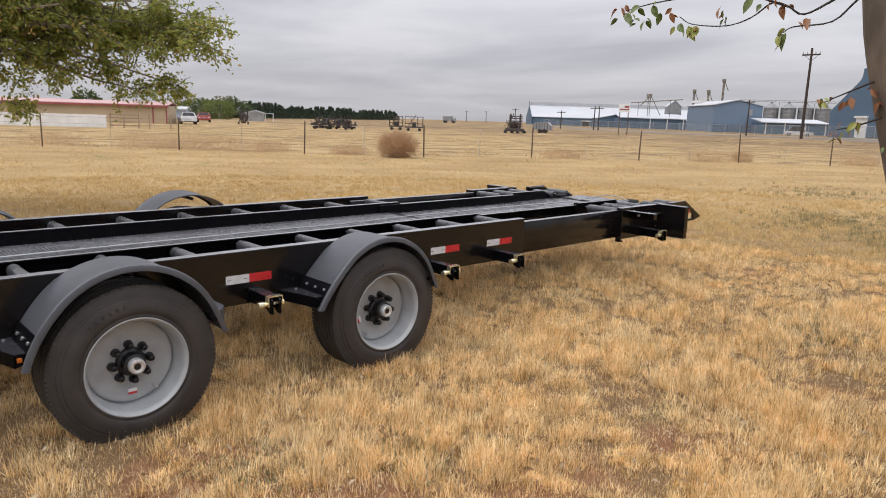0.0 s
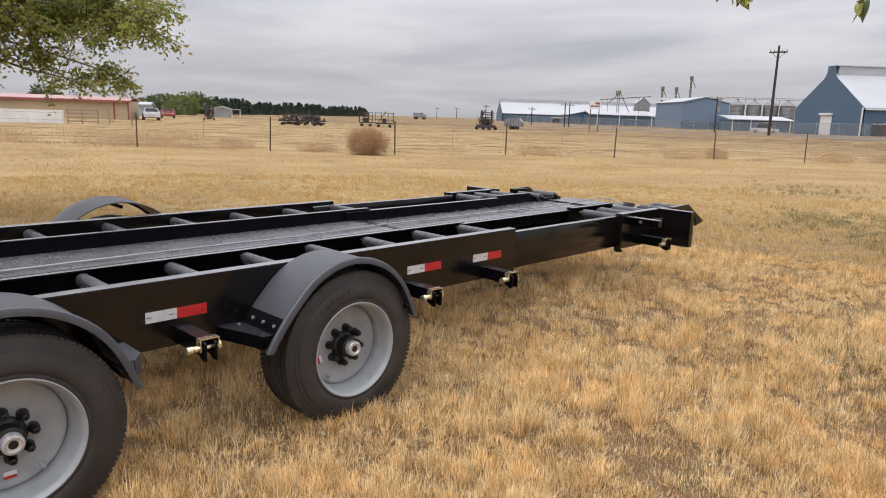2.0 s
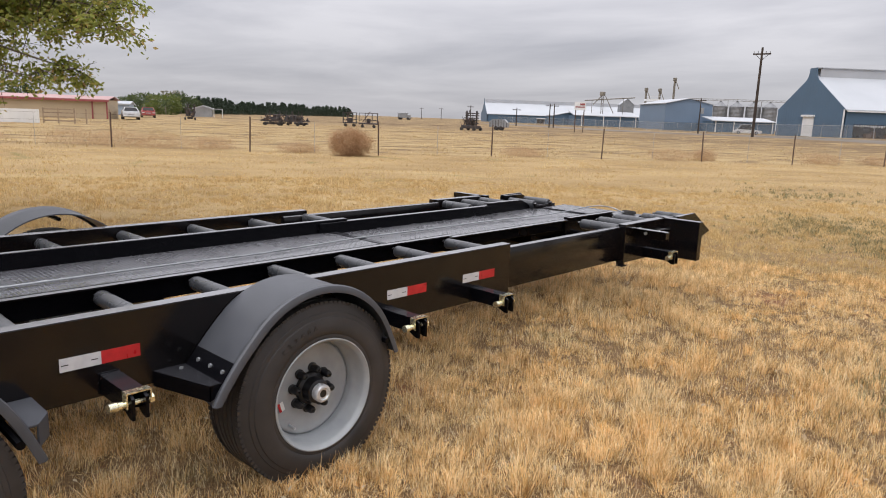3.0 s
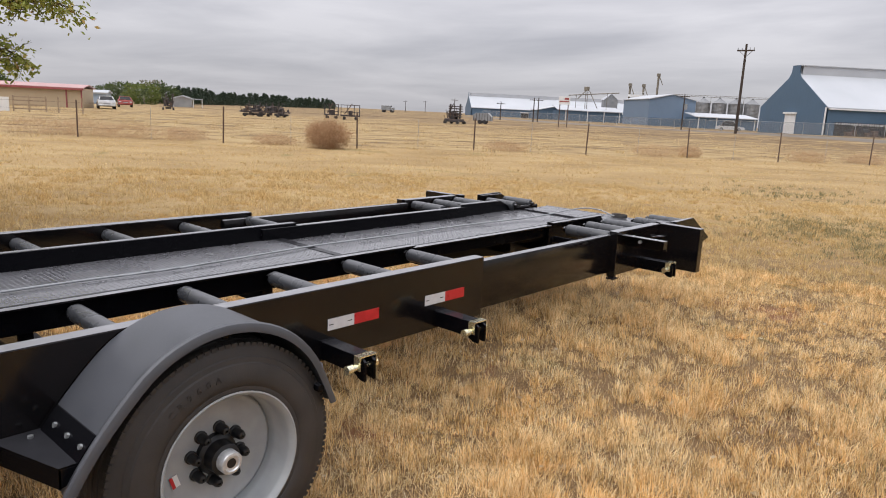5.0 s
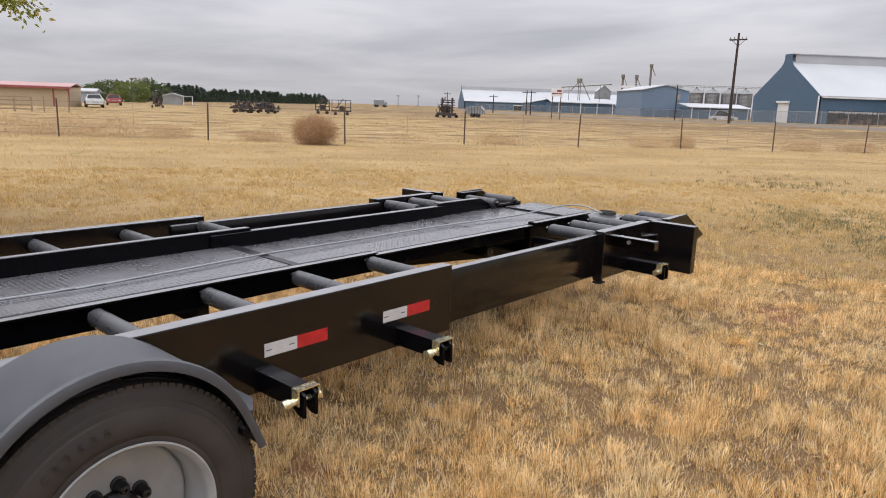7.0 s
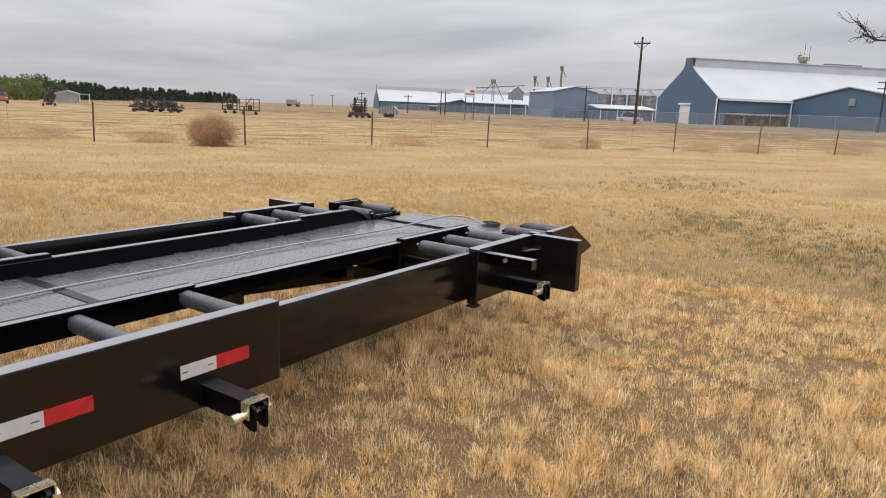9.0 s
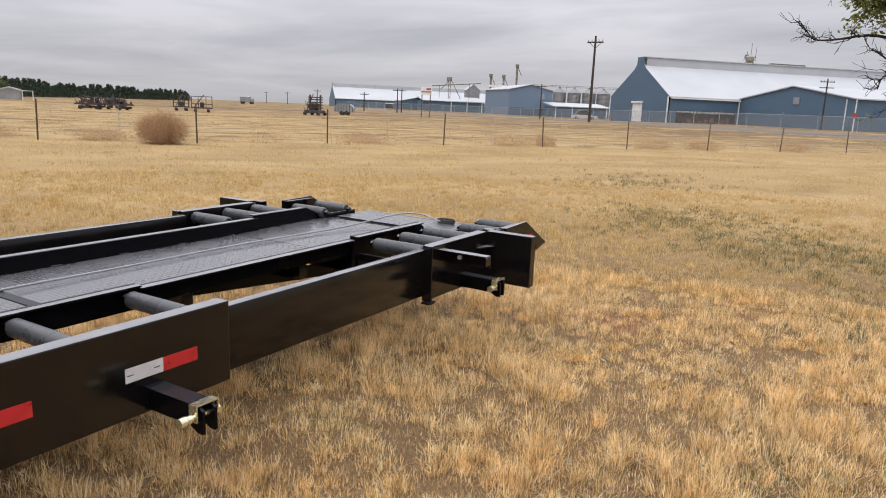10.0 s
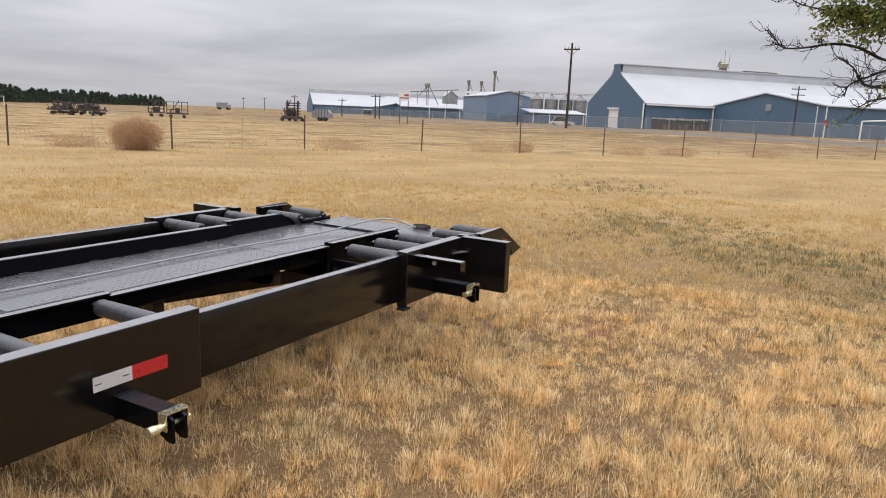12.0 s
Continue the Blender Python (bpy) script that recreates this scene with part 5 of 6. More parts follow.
# ---- fence wires, stakes, weeds ----
for (x0, y0), (x1, y1) in zip(POSTS, POSTS[1:]):
    g0, g1 = float(ground_z(x0, y0)), float(ground_z(x1, y1))
    for h in (.35, .65, .95, 1.22):
        part("wire", rod(B(), (x0 - F0[0], y0 - F0[1], g0 + h), (x1 - F0[0], y1 - F0[1], g1 + h), .003, 4), RUST, fence)
    x, y, g = (x0 + x1) / 2 - F0[0], (y0 + y1) / 2 - F0[1], (g0 + g1) / 2
    part("stay", rod(B(), (x, y, g + .03), (x, y, g + 1.2), .007, 5), GALV, fence)

# ---- trailer ----
XC = -4.585
HUB_Z = 0.358
trailer = thing("roller_trailer", "black steel telescoping roller-bed trailer with tread plate deck", "trailer", (XC, 0, 0))


def side_box(name, s, a0, a1, y0, y1, z0, z1, bevel=0.004, m=BLACK, parent=None, label=""):
    return part(name, box(B(), s * a0, s * a1, y0, y1, z0, z1, bevel), m, parent or trailer, label, smooth=bevel > 0.01)


def roller(s, a0, a1, y, z, r):
    bm = B()
    lathe(bm, [(0, r * .25), (0, r * .8), (.006, r * .93), (.014, r), (a1 - a0 - .014, r), (a1 - a0 - .006, r * .93), (a1 - a0, r * .8), (a1 - a0, r * .25)], 24)
    if s < 0:
        bmesh.ops.translate(bm, verts=bm.verts, vec=(-a1, y, z))
    else:
        bmesh.ops.translate(bm, verts=bm.verts, vec=(a0, y, z))
    ob = part("roller", bm, ROLLER, trailer, "dark steel roller", smooth=True)
    bm = B()
    rod(bm, (s * (a0 - .035), y, z), (s * a0, y, z), .012, 8)
    rod(bm, (s * (a0 - .03), y, z), (s * (a0 - .018), y, z), .022, 6)
    part("axle_bolt", bm, BLACK, ob)
    return ob


def pocket(s, y, z0=.492):
    """A stub tube welded to the beam with a forked end and a zinc-plated locking pin."""
    tube = B()
    t = .006
    a0, a1, w = 1.03, 1.262, .038
    for q in ((y - w, y - w + t, z0, z0 + .08), (y + w - t, y + w, z0, z0 + .08), (y - w + t, y + w - t, z0, z0 + t), (y - w + t, y + w - t, z0 + .08 - t, z0 + .08)):
        box(tube, s * a0, s * a1, q[0], q[1], q[2], q[3])
    ob = part("pocket_tube", tube, BLACK2, trailer)
    part("weld_bead", box(B(), s * 1.034, s * 1.042, y - w - .005, y + w + .005, z0 - .005, z0 + .085, .003), BLACK2, ob)
    for dy in (-.026, .026):
        bm = B()
        prism(bm, [(s * 1.24, z0 + .005), (s * 1.30, z0 - .024), (s * 1.325, z0 - .024), (s * 1.325, z0 + .06), (s * 1.30, z0 + .075), (s * 1.24, z0 + .075)], "y", y + dy - .006, y + dy + .006)
        part("fork_ear", bm, BLACK2, ob)
    bm = B()
    rod(bm, (s * 1.292, y - .085, z0 + .035), (s * 1.292, y + .06, z0 + .035), .011, 14)
    rod(bm, (s * 1.292, y - .105, z0 + .035), (s * 1.292, y - .075, z0 + .035), .019, 14)
    rod(bm, (s * 1.292, y - .072, z0 + .035), (s * 1.292, y - .055, z0 + .035), .016, 14)
    rod(bm, (s * 1.292, y + .045, z0 + .035), (s * 1.292, y + .062, z0 + .035), .02, 6)
    part("locking_pin", bm, GOLD, ob, "yellow zinc locking pin", smooth=True)
    bm = B()
    box(bm, s * 1.272, s * 1.312, y - .046, y + .050, z0 + .078, z0 + .083)
    box(bm, s * 1.272, s * 1.312, y - .046, y - .041, z0 + .02, z0 + .078)
    box(bm, s * 1.272, s * 1.312, y + .045, y + .050, z0 + .045, z0 + .078)
    part("keeper_strap", bm, GOLD, ob, "yellow zinc keeper strap")
    return ob


def tape(s, y, a, z=.612, w=.155, h=.054, mark=True):
    for k, (m, u0, u1) in enumerate(((TAPE_W, y - w, y), (TAPE_R, y, y + w))):
        st_ = part("reflective_strip", box(B(), s * a, s * (a + .0016), u0 + .0004, u1 - .0004, z, z + h), m, trailer, ("white" if k == 0 else "red") + " reflective tape")
        if k == 0 and mark:
            for f in (.12, .82):
                part("print_bar", box(B(), s * (a + .0017), s * (a + .0021), u0 + f * w - .012, u0 + f * w + .014, z + .024, z + .028), RUBBER, st_)


def mesh_wheel(s, y, spin=0.0, dz=0.0, phase=5.0):
    """Rim with its tyre, hub and eight covered lug nuts. The outer side points to +x for s = 1."""
    def place(bm):
        if s < 0:
            bmesh.ops.rotate(bm, verts=bm.verts, cent=(0, 0, 0), matrix=Matrix.Rotation(math.pi, 3, "Z"))
        bmesh.ops.translate(bm, verts=bm.verts, vec=(s * 1.243, y, HUB_Z + dz))
        return bm
    bm = B()
    # disc, then the barrel from the drop well out to the flange
    lathe(bm, [(.004, .2290), (.010, .2265), (.016, .220), (.0175, .211), (.014, .200), (.012, .185), (.012, .02)], 64)
    lathe(bm, [(-.10, .242), (-.06, .232), (-.036, .2285), (.0, .2285), (.034, .2300), (.050, .2325), (.058, .2385), (.090, .2420), (.112, .2440), (.122, .247), (.131, .254), (.139, .261), (.138, .266), (.130, .266), (.112, .256), (.095, .246)], 64)
    rim = part("wheel", place(bm), RIM, trailer, "grey painted steel wheel", smooth=True)
    bm = B()
    R0 = .432
    prof = [(-.115, .243), (-.135, .255), (-.150, .30), (-.145, .345), (-.132, R0 - .012)]
    for g in (-.092, -.055, -.018, .019, .056):
        prof += [(g - .0075, R0), (g - .005, R0 - .011), (g + .005, R0 - .011), (g + .0075, R0)]
    prof += [(.098, R0 - .003), (.106, R0 - .012), (.114, .386), (.120, .382), (.123, .366), (.130, .362), (.139, .330), (.1405, .306), (.137, .288), (.133, .283), (.136, .275), (.134, .266), (.12, .258)]
    lathe(bm, prof, 96)
    for v in bm.verts:
        # slight bulge where the tyre stands on the ground
        if v.co.z < -.30:
            v.co.x *= 1 + .05 * min(1, (-.30 - v.co.z) / .10)
            v.co.z = max(v.co.z, -.430)
    tyre = part("tyre", place(bm), RUBBER, rim, "black ribbed rubber tyre", smooth=True)
    bm = B()
    for k in range(104):
        a = 2 * math.pi * k / 104
        for sx in (.097, -.124):
            box(bm, sx - .012, sx + .0095, -.0085, .0085, R0 - .020, R0 + .0005)
        bm.verts.ensure_lookup_table()
        vs = [bm.verts[i] for i in range(len(bm.verts) - 16, len(bm.verts))]
        bmesh.ops.rotate(bm, verts=vs, cent=(0, 0, 0), matrix=Matrix.Rotation(a, 3, "X"))
    tr = part("shoulder_tread", place(bm), RUBBER, rim)
    tagged(tr, kind="stuff")
    bm = B()
    lathe(bm, [(.010, .078), (.030, .075), (.038, .060), (.085, .056), (.09, .045), (.092, .01)], 32)
    hub = part("hub", place(bm), LUG, rim, "black hub", smooth=True)
    bm = B()
    lathe(bm, [(.088, .042), (.120, .042), (.126, .038), (.128, .030), (.122, .027), (.118, .001)], 28)
    part("hub_cap", place(bm), CHROME, rim, "bright steel hub cap", smooth=True)
    part("cap_plug", place(rod(B(), (.117, 0, 0), (.1215, 0, 0), .018, 16)), LUG, rim)
    for k in range(8):
        a = 2 * math.pi * k / 8 + radians(phase)
        c, d = .097 * math.cos(a), .097 * math.sin(a)
        bm = B()
        lathe(bm, [(.010, .023), (.020, .024), (.022, .0185), (.055, .018), (.066, .013), (.069, .004)], 14, (0, c, d))
        part("lug_cover", place(bm), LUG, rim, smooth=True)
    def at_angle(bm):
        bmesh.ops.rotate(bm, verts=bm.verts, cent=(0, 0, 0), matrix=Matrix.Rotation(radians(spin), 3, "X"))
        return place(bm)
    part("sticker", at_angle(box(B(), .0165, .0175, -.020, .026, -.182, -.152)), WHITE, rim, "white and red sticker")
    part("sticker_band", at_angle(box(B(), .0176, .0182, -.020, .026, -.182, -.170)), TAPE_R, rim)
    part("valve", at_angle(rod(B(), (.015, .115, -.155), (.06, .116, -.157), .0065, 8)), CHROME, rim)
    return rim


def fender(s, y):
    cy, cz, r = y - .012, HUB_Z + (.042 if y < 2 else .062), (.470 if y < 2 else .437)
    flare = .036 if y < 2 else .075
    if s < 0:
        r, flare = .498, .02

    def reach(a):
        """The arch opens out towards both ends."""
        f, b = max(0.0, (math.degrees(a) - 135) / 38), max(0.0, (26 - math.degrees(a)) / 20)
        return r + flare * f * f + .022 * b * b
    a_in, a_out = 1.04, 1.385
    n = 30
    bm = B()
    prof = [(a_in, 0), (a_out - .05, 0), (a_out - .03, .006), (a_out - .018, .012), (a_out - .006, .008), (a_out, -.004), (a_out, -.022)]
    outer, inner = [], []
    for k in range(n + 1):
        a = radians(5) + radians(172) * k / n
        c, d = math.cos(a), math.sin(a)
        q = reach(a)
        outer.append([bm.verts.new((s * p, cy + c * (q + h), cz + d * (q + h))) for p, h in prof])
        inner.append([bm.verts.new((s * (p - (.006 if i >= 5 else 0)), cy + c * (q + h - (.008 if i < 5 else 0)), cz + d * (q + h - (.008 if i < 5 else 0)))) for i, (p, h) in enumerate(prof)])
    m = len(prof)
    for k in range(n):
        for i in range(m - 1):
            bm.faces.new((outer[k][i], outer[k][i + 1], outer[k + 1][i + 1], outer[k + 1][i]))
            bm.faces.new((inner[k][i], inner[k + 1][i], inner[k + 1][i + 1], inner[k][i + 1]))
        bm.faces.new((outer[k][-1], inner[k][-1], inner[k + 1][-1], outer[k + 1][-1]))
        bm.faces.new((outer[k][0], outer[k + 1][0], inner[k + 1][0], inner[k][0]))
    for k in (0, n):
        for i in range(m - 1):
            bm.faces.new((outer[k][i], inner[k][i], inner[k][i + 1], outer[k][i + 1]))
    fen = part("fender", bm, FENDER, trailer, "matt grey plastic wheel fender", smooth=True)
    # front bracket: bolted strip on the fender and a tapered shelf with a skirt back to the beam
    bm = B()
    f0, f1 = radians(157), radians(167.5)
    fs = (f0, (f0 + f1) / 2, f1)
    q = [(cy + math.cos(f) * (reach(f) + .003), cz + math.sin(f) * (reach(f) + .003)) for f in fs]
    q += [(cy + math.cos(f) * (reach(f) + .009), cz + math.sin(f) * (reach(f) + .009)) for f in fs[::-1]]
    prism(bm, q, "x", s * 1.05, s * 1.35)
    part("bracket_plate", bm, BLACK2, fen)
    yb, zb = q[2][0], q[2][1]
    bm = B()
    prism(bm, [(s * 1.038, yb - .145), (s * 1.345, yb - .055), (s * 1.345, yb), (s * 1.038, yb)], "z", zb - .002, zb + .005)
    part("bracket_shelf", bm, BLACK2, fen, "black folded steel bracket shelf")
    bm = B()
    for lo, hi in ((0.0, .006), ):
        skirt = [(s * 1.038, yb - .145 + lo), (s * 1.345, yb - .055 + lo), (s * 1.345, yb - .055 + hi), (s * 1.038, yb - .145 + hi)]
        prism(bm, skirt, "z", zb - .062, zb - .003)
    prism(bm, [(yb - .054, zb - .062), (yb + .002, zb - .045), (yb + .002, zb - .003), (yb - .054, zb - .003)], "x", s * 1.338, s * 1.345)
    part("bracket_skirt", bm, BLACK2, fen)
    part("bolt", rod(B(), (s * 1.09, yb - .045, zb + .005), (s * 1.09, yb - .045, zb + .013), .009, 6), GALV, fen)
    # rear bracket: short sloping gusset behind the arch
    fe = radians(13)
    ye, ze = cy + math.cos(fe) * (reach(fe) + .004), cz + math.sin(fe) * (reach(fe) + .004)
    bm = B()
    prism(bm, [(s * 1.038, ye), (s * 1.30, ye), (s * 1.30, ye + .03), (s * 1.22, ye + .085), (s * 1.038, ye + .085)], "z", ze + .03, ze + .037)
    prism(bm, [(s * 1.30, ye + .03), (s * 1.22, ye + .085), (s * 1.215, ye + .08), (s * 1.295, ye + .025)], "z", ze - .05, ze + .029)
    part("rear_gusset", bm, FENDER, fen, "grey painted rear gusset")
    for u in (1.12, 1.22, 1.32):
        f = radians(162.5)
        c, d, q = math.cos(f), math.sin(f), reach(f)
        bm = B()
        rod(bm, (s * u, cy + c * (q + .008), cz + d * (q + .008)), (s * u, cy + c * (q + .017), cz + d * (q + .017)), .0095, 6)
        part("bolt", bm, GALV, fen)
    # rear stay inside the arch
    bm = B()
    f = radians(16)
    c, d = math.cos(f), math.sin(f)
    rod(bm, (s * 1.0, cy + c * (r - .03), cz + d * (r - .03)), (s * 1.38, cy + c * (r - .03), cz + d * (r - .03)), .016, 8)
    part("stay_tube", bm, BLACK2, fen)
    if y < 2:
        part("marker_lamp", box(B(), s * 1.346, s * 1.353, yb - .045, yb - .022, zb - .035, zb - .012, .003), AMBER, fen, "small amber marker lamp")
    bm = B()
    rod(bm, (s * 1.02, cy, cz + r - .032), (s * 1.36, cy, cz + r - .032), .014, 8)
    part("stay_tube", bm, BLACK2, fen)
    return fen


for s in (1, -1):
    # the far side's pieces sit a little further forward than the near side's
    o = 0.0 if s > 0 else -.17
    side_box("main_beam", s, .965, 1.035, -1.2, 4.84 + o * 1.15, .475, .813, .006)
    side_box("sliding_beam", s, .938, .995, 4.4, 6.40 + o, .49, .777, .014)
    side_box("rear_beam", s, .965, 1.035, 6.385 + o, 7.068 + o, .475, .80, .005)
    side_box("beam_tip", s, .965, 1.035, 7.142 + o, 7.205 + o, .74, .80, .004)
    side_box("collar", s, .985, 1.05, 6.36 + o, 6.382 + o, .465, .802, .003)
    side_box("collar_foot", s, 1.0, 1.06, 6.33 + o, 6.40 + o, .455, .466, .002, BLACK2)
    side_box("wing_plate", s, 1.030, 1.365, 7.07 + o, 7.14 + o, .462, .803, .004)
    bm = B()
    prism(bm, [(s * 1.036, 7.068 + o), (s * 1.036, 6.93 + o), (s * 1.10, 7.068 + o)], "z", .70, .708)
    part("gusset", bm, BLACK, trailer)
    if s > 0:
        lip = side_box("outrigger_arm", s, 1.036, 1.36, 6.50 + o, 6.508 + o, .695, .772, .002)
        side_box("arm_flange", s, 1.036, 1.36, 6.445 + o, 6.50 + o, .765, .773, .002, parent=lip)
        side_box("arm_end", s, 1.352, 1.36, 6.446 + o, 6.50 + o, .715, .764, .002, parent=lip)
        side_box("arm_foot", s, 1.037, 1.30, 6.509 + o, 6.60 + o, .69, .698, .002, parent=lip)
        for a_ in (1.12, 1.29):
            part("bolt", rod(B(), (s * a_, 6.47 + o, .773), (s * a_, 6.47 + o, .779), .007, 6), CHROME, lip)
        part("bolt_head", rod(B(), (s * 1.16, 6.485 + o, .735), (s * 1.16, 6.499 + o, .735), .013, 10), CHROME, lip, "bright bolt")
    # shallow inner rails beside the deck: web and outward top flange
    rail = side_box("inner_rail", s, .482, .502, -1.2, 4.80 + o * .7, .684, .80, .003, BLACK2)
    side_box("rail_flange", s, .5025, .54, -1.2, 4.80 + o * .7, .790, .7995, .002, parent=rail)
    yr = 6.30 if s > 0 else 6.44
    rail = side_box("sliding_rail", s, .463, .481, 4.4, yr + .02, .690, .782, .003, BLACK2)
    side_box("rail_flange", s, .4815, .525, 4.81 + o * .7, yr, .772, .7815, .002, parent=rail)
    bm = B()
    prism(bm, [(yr, .60), (7.12, .60), (7.18, .70), (7.06, .803), (yr, .803)] if s > 0 else [(yr, .60), (7.15, .60), (7.205, .70), (6.975, .803), (yr, .803)], "x", s * .482, s * .504)
    rail = part("rear_rail", bm, BLACK2, trailer)
    side_box("rail_flange", s, .5045, .545, yr + .005, 7.05 if s > 0 else 6.965, .794, .8025, .002, parent=rail)
    for k in range(12):
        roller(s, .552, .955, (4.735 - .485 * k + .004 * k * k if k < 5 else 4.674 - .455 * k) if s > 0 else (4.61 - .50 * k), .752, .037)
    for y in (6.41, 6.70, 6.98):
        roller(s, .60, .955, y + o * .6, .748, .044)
    for y in (.35, 1.95, 2.93, 4.62):
        side_box("cross_plate", s, .503, .964, y - .05, y + .05, .60, .61, .002, BLACK)
        side_box("cross_web", s, .503, .964, y - .004, y + .004, .50, .60, .001, BLACK2)
    side_box("cross_angle", s, .536, .964, 6.31, 6.33, .655, .70, .002, BLACK2)
    for y in (2.235, 3.735, 4.487, 6.755):
        pocket(s, y + o)
    for y in (2.21, 3.892, 4.522):
        tape(s, y + o, 1.0356)
    for y in (1.408, 3.052):
        y = y if s > 0 else y - .12
        mesh_wheel(s, y + o - (.008 if y < 2 else 0), 0 if y < 2 else -72, -.02 if y < 2 else -.004, 5 if y < 2 else 36)
        fender(s, y + o)
for y in (1.32, 2.97):
    part("axle", rod(B(), (-1.16, y, HUB_Z), (1.16, y, HUB_Z), .055, 16), BLACK, trailer, smooth=True)
    for s in (1, -1):
        bm = B()
        box(bm, s * .74, s * .82, y - .32, y + .32, .40, .44, .01)
        part("leaf_spring", bm, BLACK, trailer)
        part("spring_hanger", box(B(), s * .74, s * .82, y - .36, y - .28, .42, .60, .005), BLACK, trailer)
        part("spring_hanger", box(B(), s * .74, s * .82, y + .28, y + .36, .42, .60, .005), BLACK, trailer)
part("front_crossbeam", box(B(), -.964, .964, -1.3, -1.2, .475, .813, .005), BLACK, trailer)
part("spine_beam", box(B(), -.10, .10, -1.19, 4.6, .58, .66, .006), BLACK2, trailer)
for s in (1, -1):
    part("slide_bar", prism(B(), [(4.602, .655), (5.20, .617), (6.60, .500), (6.60, .590), (5.20, .675), (4.602, .69)], "x", s * .29, s * .31), BLACK2, trailer)
part("slide_tie", box(B(), -.289, .289, 6.50, 6.56, .52, .58, .004), BLACK2, trailer)
part("slide_tie", box(B(), -.289, .289, 5.17, 5.23, .625, .67, .004), BLACK2, trailer)
part("rear_crossbeam", box(B(), -.514, .514, 6.34, 6.42, .56, .68, .005), BLACK2, trailer)
part("rear_crossbeam", box(B(), -.514, .514, 6.98, 7.04, .56, .68, .005), BLACK2, trailer)

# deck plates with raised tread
# part of the deck's sky sheen is painted as grey on upward faces
DECK = mat("tread_plate_paint", (0.024, 0.024, 0.028), .27, tint=(.014, .014, .018), scale=5, fine=12, bump=.05, spec=.75, coat=.45, top_sheen=(.23, .23, .245, .32))


def tread(name, x0, x1, y0, y1, height, parent, h=.0022):
    """Raised tread bars, alternately turned, too many to count."""
    px, py = .026, .026
    nx, ny = int((x1 - x0) / px), int((y1 - y0) / py)
    ix, iy = np.meshgrid(np.arange(nx), np.arange(ny))
    cx_, cy_ = x0 + (ix + .5) * px, y0 + (iy + .5) * py
    sg_ = np.where((ix + iy) % 2 == 0, 1.0, -1.0)
    cx_, cy_, sg_ = cx_.ravel(), cy_.ravel(), sg_.ravel()
    n = len(cx_)
    l, w = .0098, .0056
    ca = .7071
    ux, uy = ca * np.ones(n), ca * sg_
    vx, vy = -uy, ux
    verts = []
    for du, dv, hh in ((-l, 0, 0), (0, -w, 0), (l, 0, 0), (0, w, 0), (-l * .35, 0, h), (l * .35, 0, h)):
        X, Y = cx_ + ux * du + vx * dv, cy_ + uy * du + vy * dv
        verts.append(np.stack([X, Y, height(Y) + hh + .0002], -1))
    v = np.stack(verts, 1).reshape(-1, 3)
    i = np.arange(n)[:, None] * 6
    f = np.concatenate([i + q for q in ([0, 1, 4], [1, 5, 4], [1, 2, 5], [2, 3, 5], [3, 4, 5], [3, 0, 4])], 0)
    ob = new(name, tri_mesh(name, v, f, DECK))
    ob.parent = parent
    tagged(ob, kind="stuff")
    return ob


D1, D2, ZT = .706, .694, .722
SEAM, DECK_END = 6.26, 7.20
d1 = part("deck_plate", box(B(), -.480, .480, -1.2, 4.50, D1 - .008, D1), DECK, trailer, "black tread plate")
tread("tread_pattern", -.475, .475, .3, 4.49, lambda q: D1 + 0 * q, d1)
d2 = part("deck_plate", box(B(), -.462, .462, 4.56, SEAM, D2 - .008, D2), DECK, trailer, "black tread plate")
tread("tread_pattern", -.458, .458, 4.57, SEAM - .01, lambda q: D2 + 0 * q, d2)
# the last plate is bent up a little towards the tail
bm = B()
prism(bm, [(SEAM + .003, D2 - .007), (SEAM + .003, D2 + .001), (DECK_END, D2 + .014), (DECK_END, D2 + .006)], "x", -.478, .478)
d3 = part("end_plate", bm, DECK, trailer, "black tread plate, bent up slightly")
tread("tread_pattern", -.470, .470, SEAM + .02, DECK_END - .01, lambda q: D2 + .001 + .013 * (q - SEAM) / (DECK_END - SEAM), d3, .0012)
part("deck_lip", box(B(), -.480, .480, 4.50, 4.555, D2 - .006, D1 + .004, .003), BLACK2, trailer)
part("hinge_bar", box(B(), -.478, .478, 7.203, 7.225, ZT - .06, ZT - .012, .003), BLACK2, trailer)
for y in (5.0, 5.4, 5.8, 6.2, 6.6):
    part("weld_tab", box(B(), -.478, -.455, y - .03, y + .03, D2, D2 + .006, .002), DECK, trailer)
    part("weld_tab", box(B(), .455, .478, y - .03, y + .03, D2, D2 + .006, .002), DECK, trailer)
for y in (5.1, 5.9):
    part("deck_bearer", box(B(), -.462, .462, y - .03, y + .03, .60, .685, .004), BLACK, trailer)
for y in (.5, 1.6, 2.7, 3.8):
    part("deck_bearer", box(B(), -.481, .481, y - .03, y + .03, .60, .697, .004), BLACK, trailer)

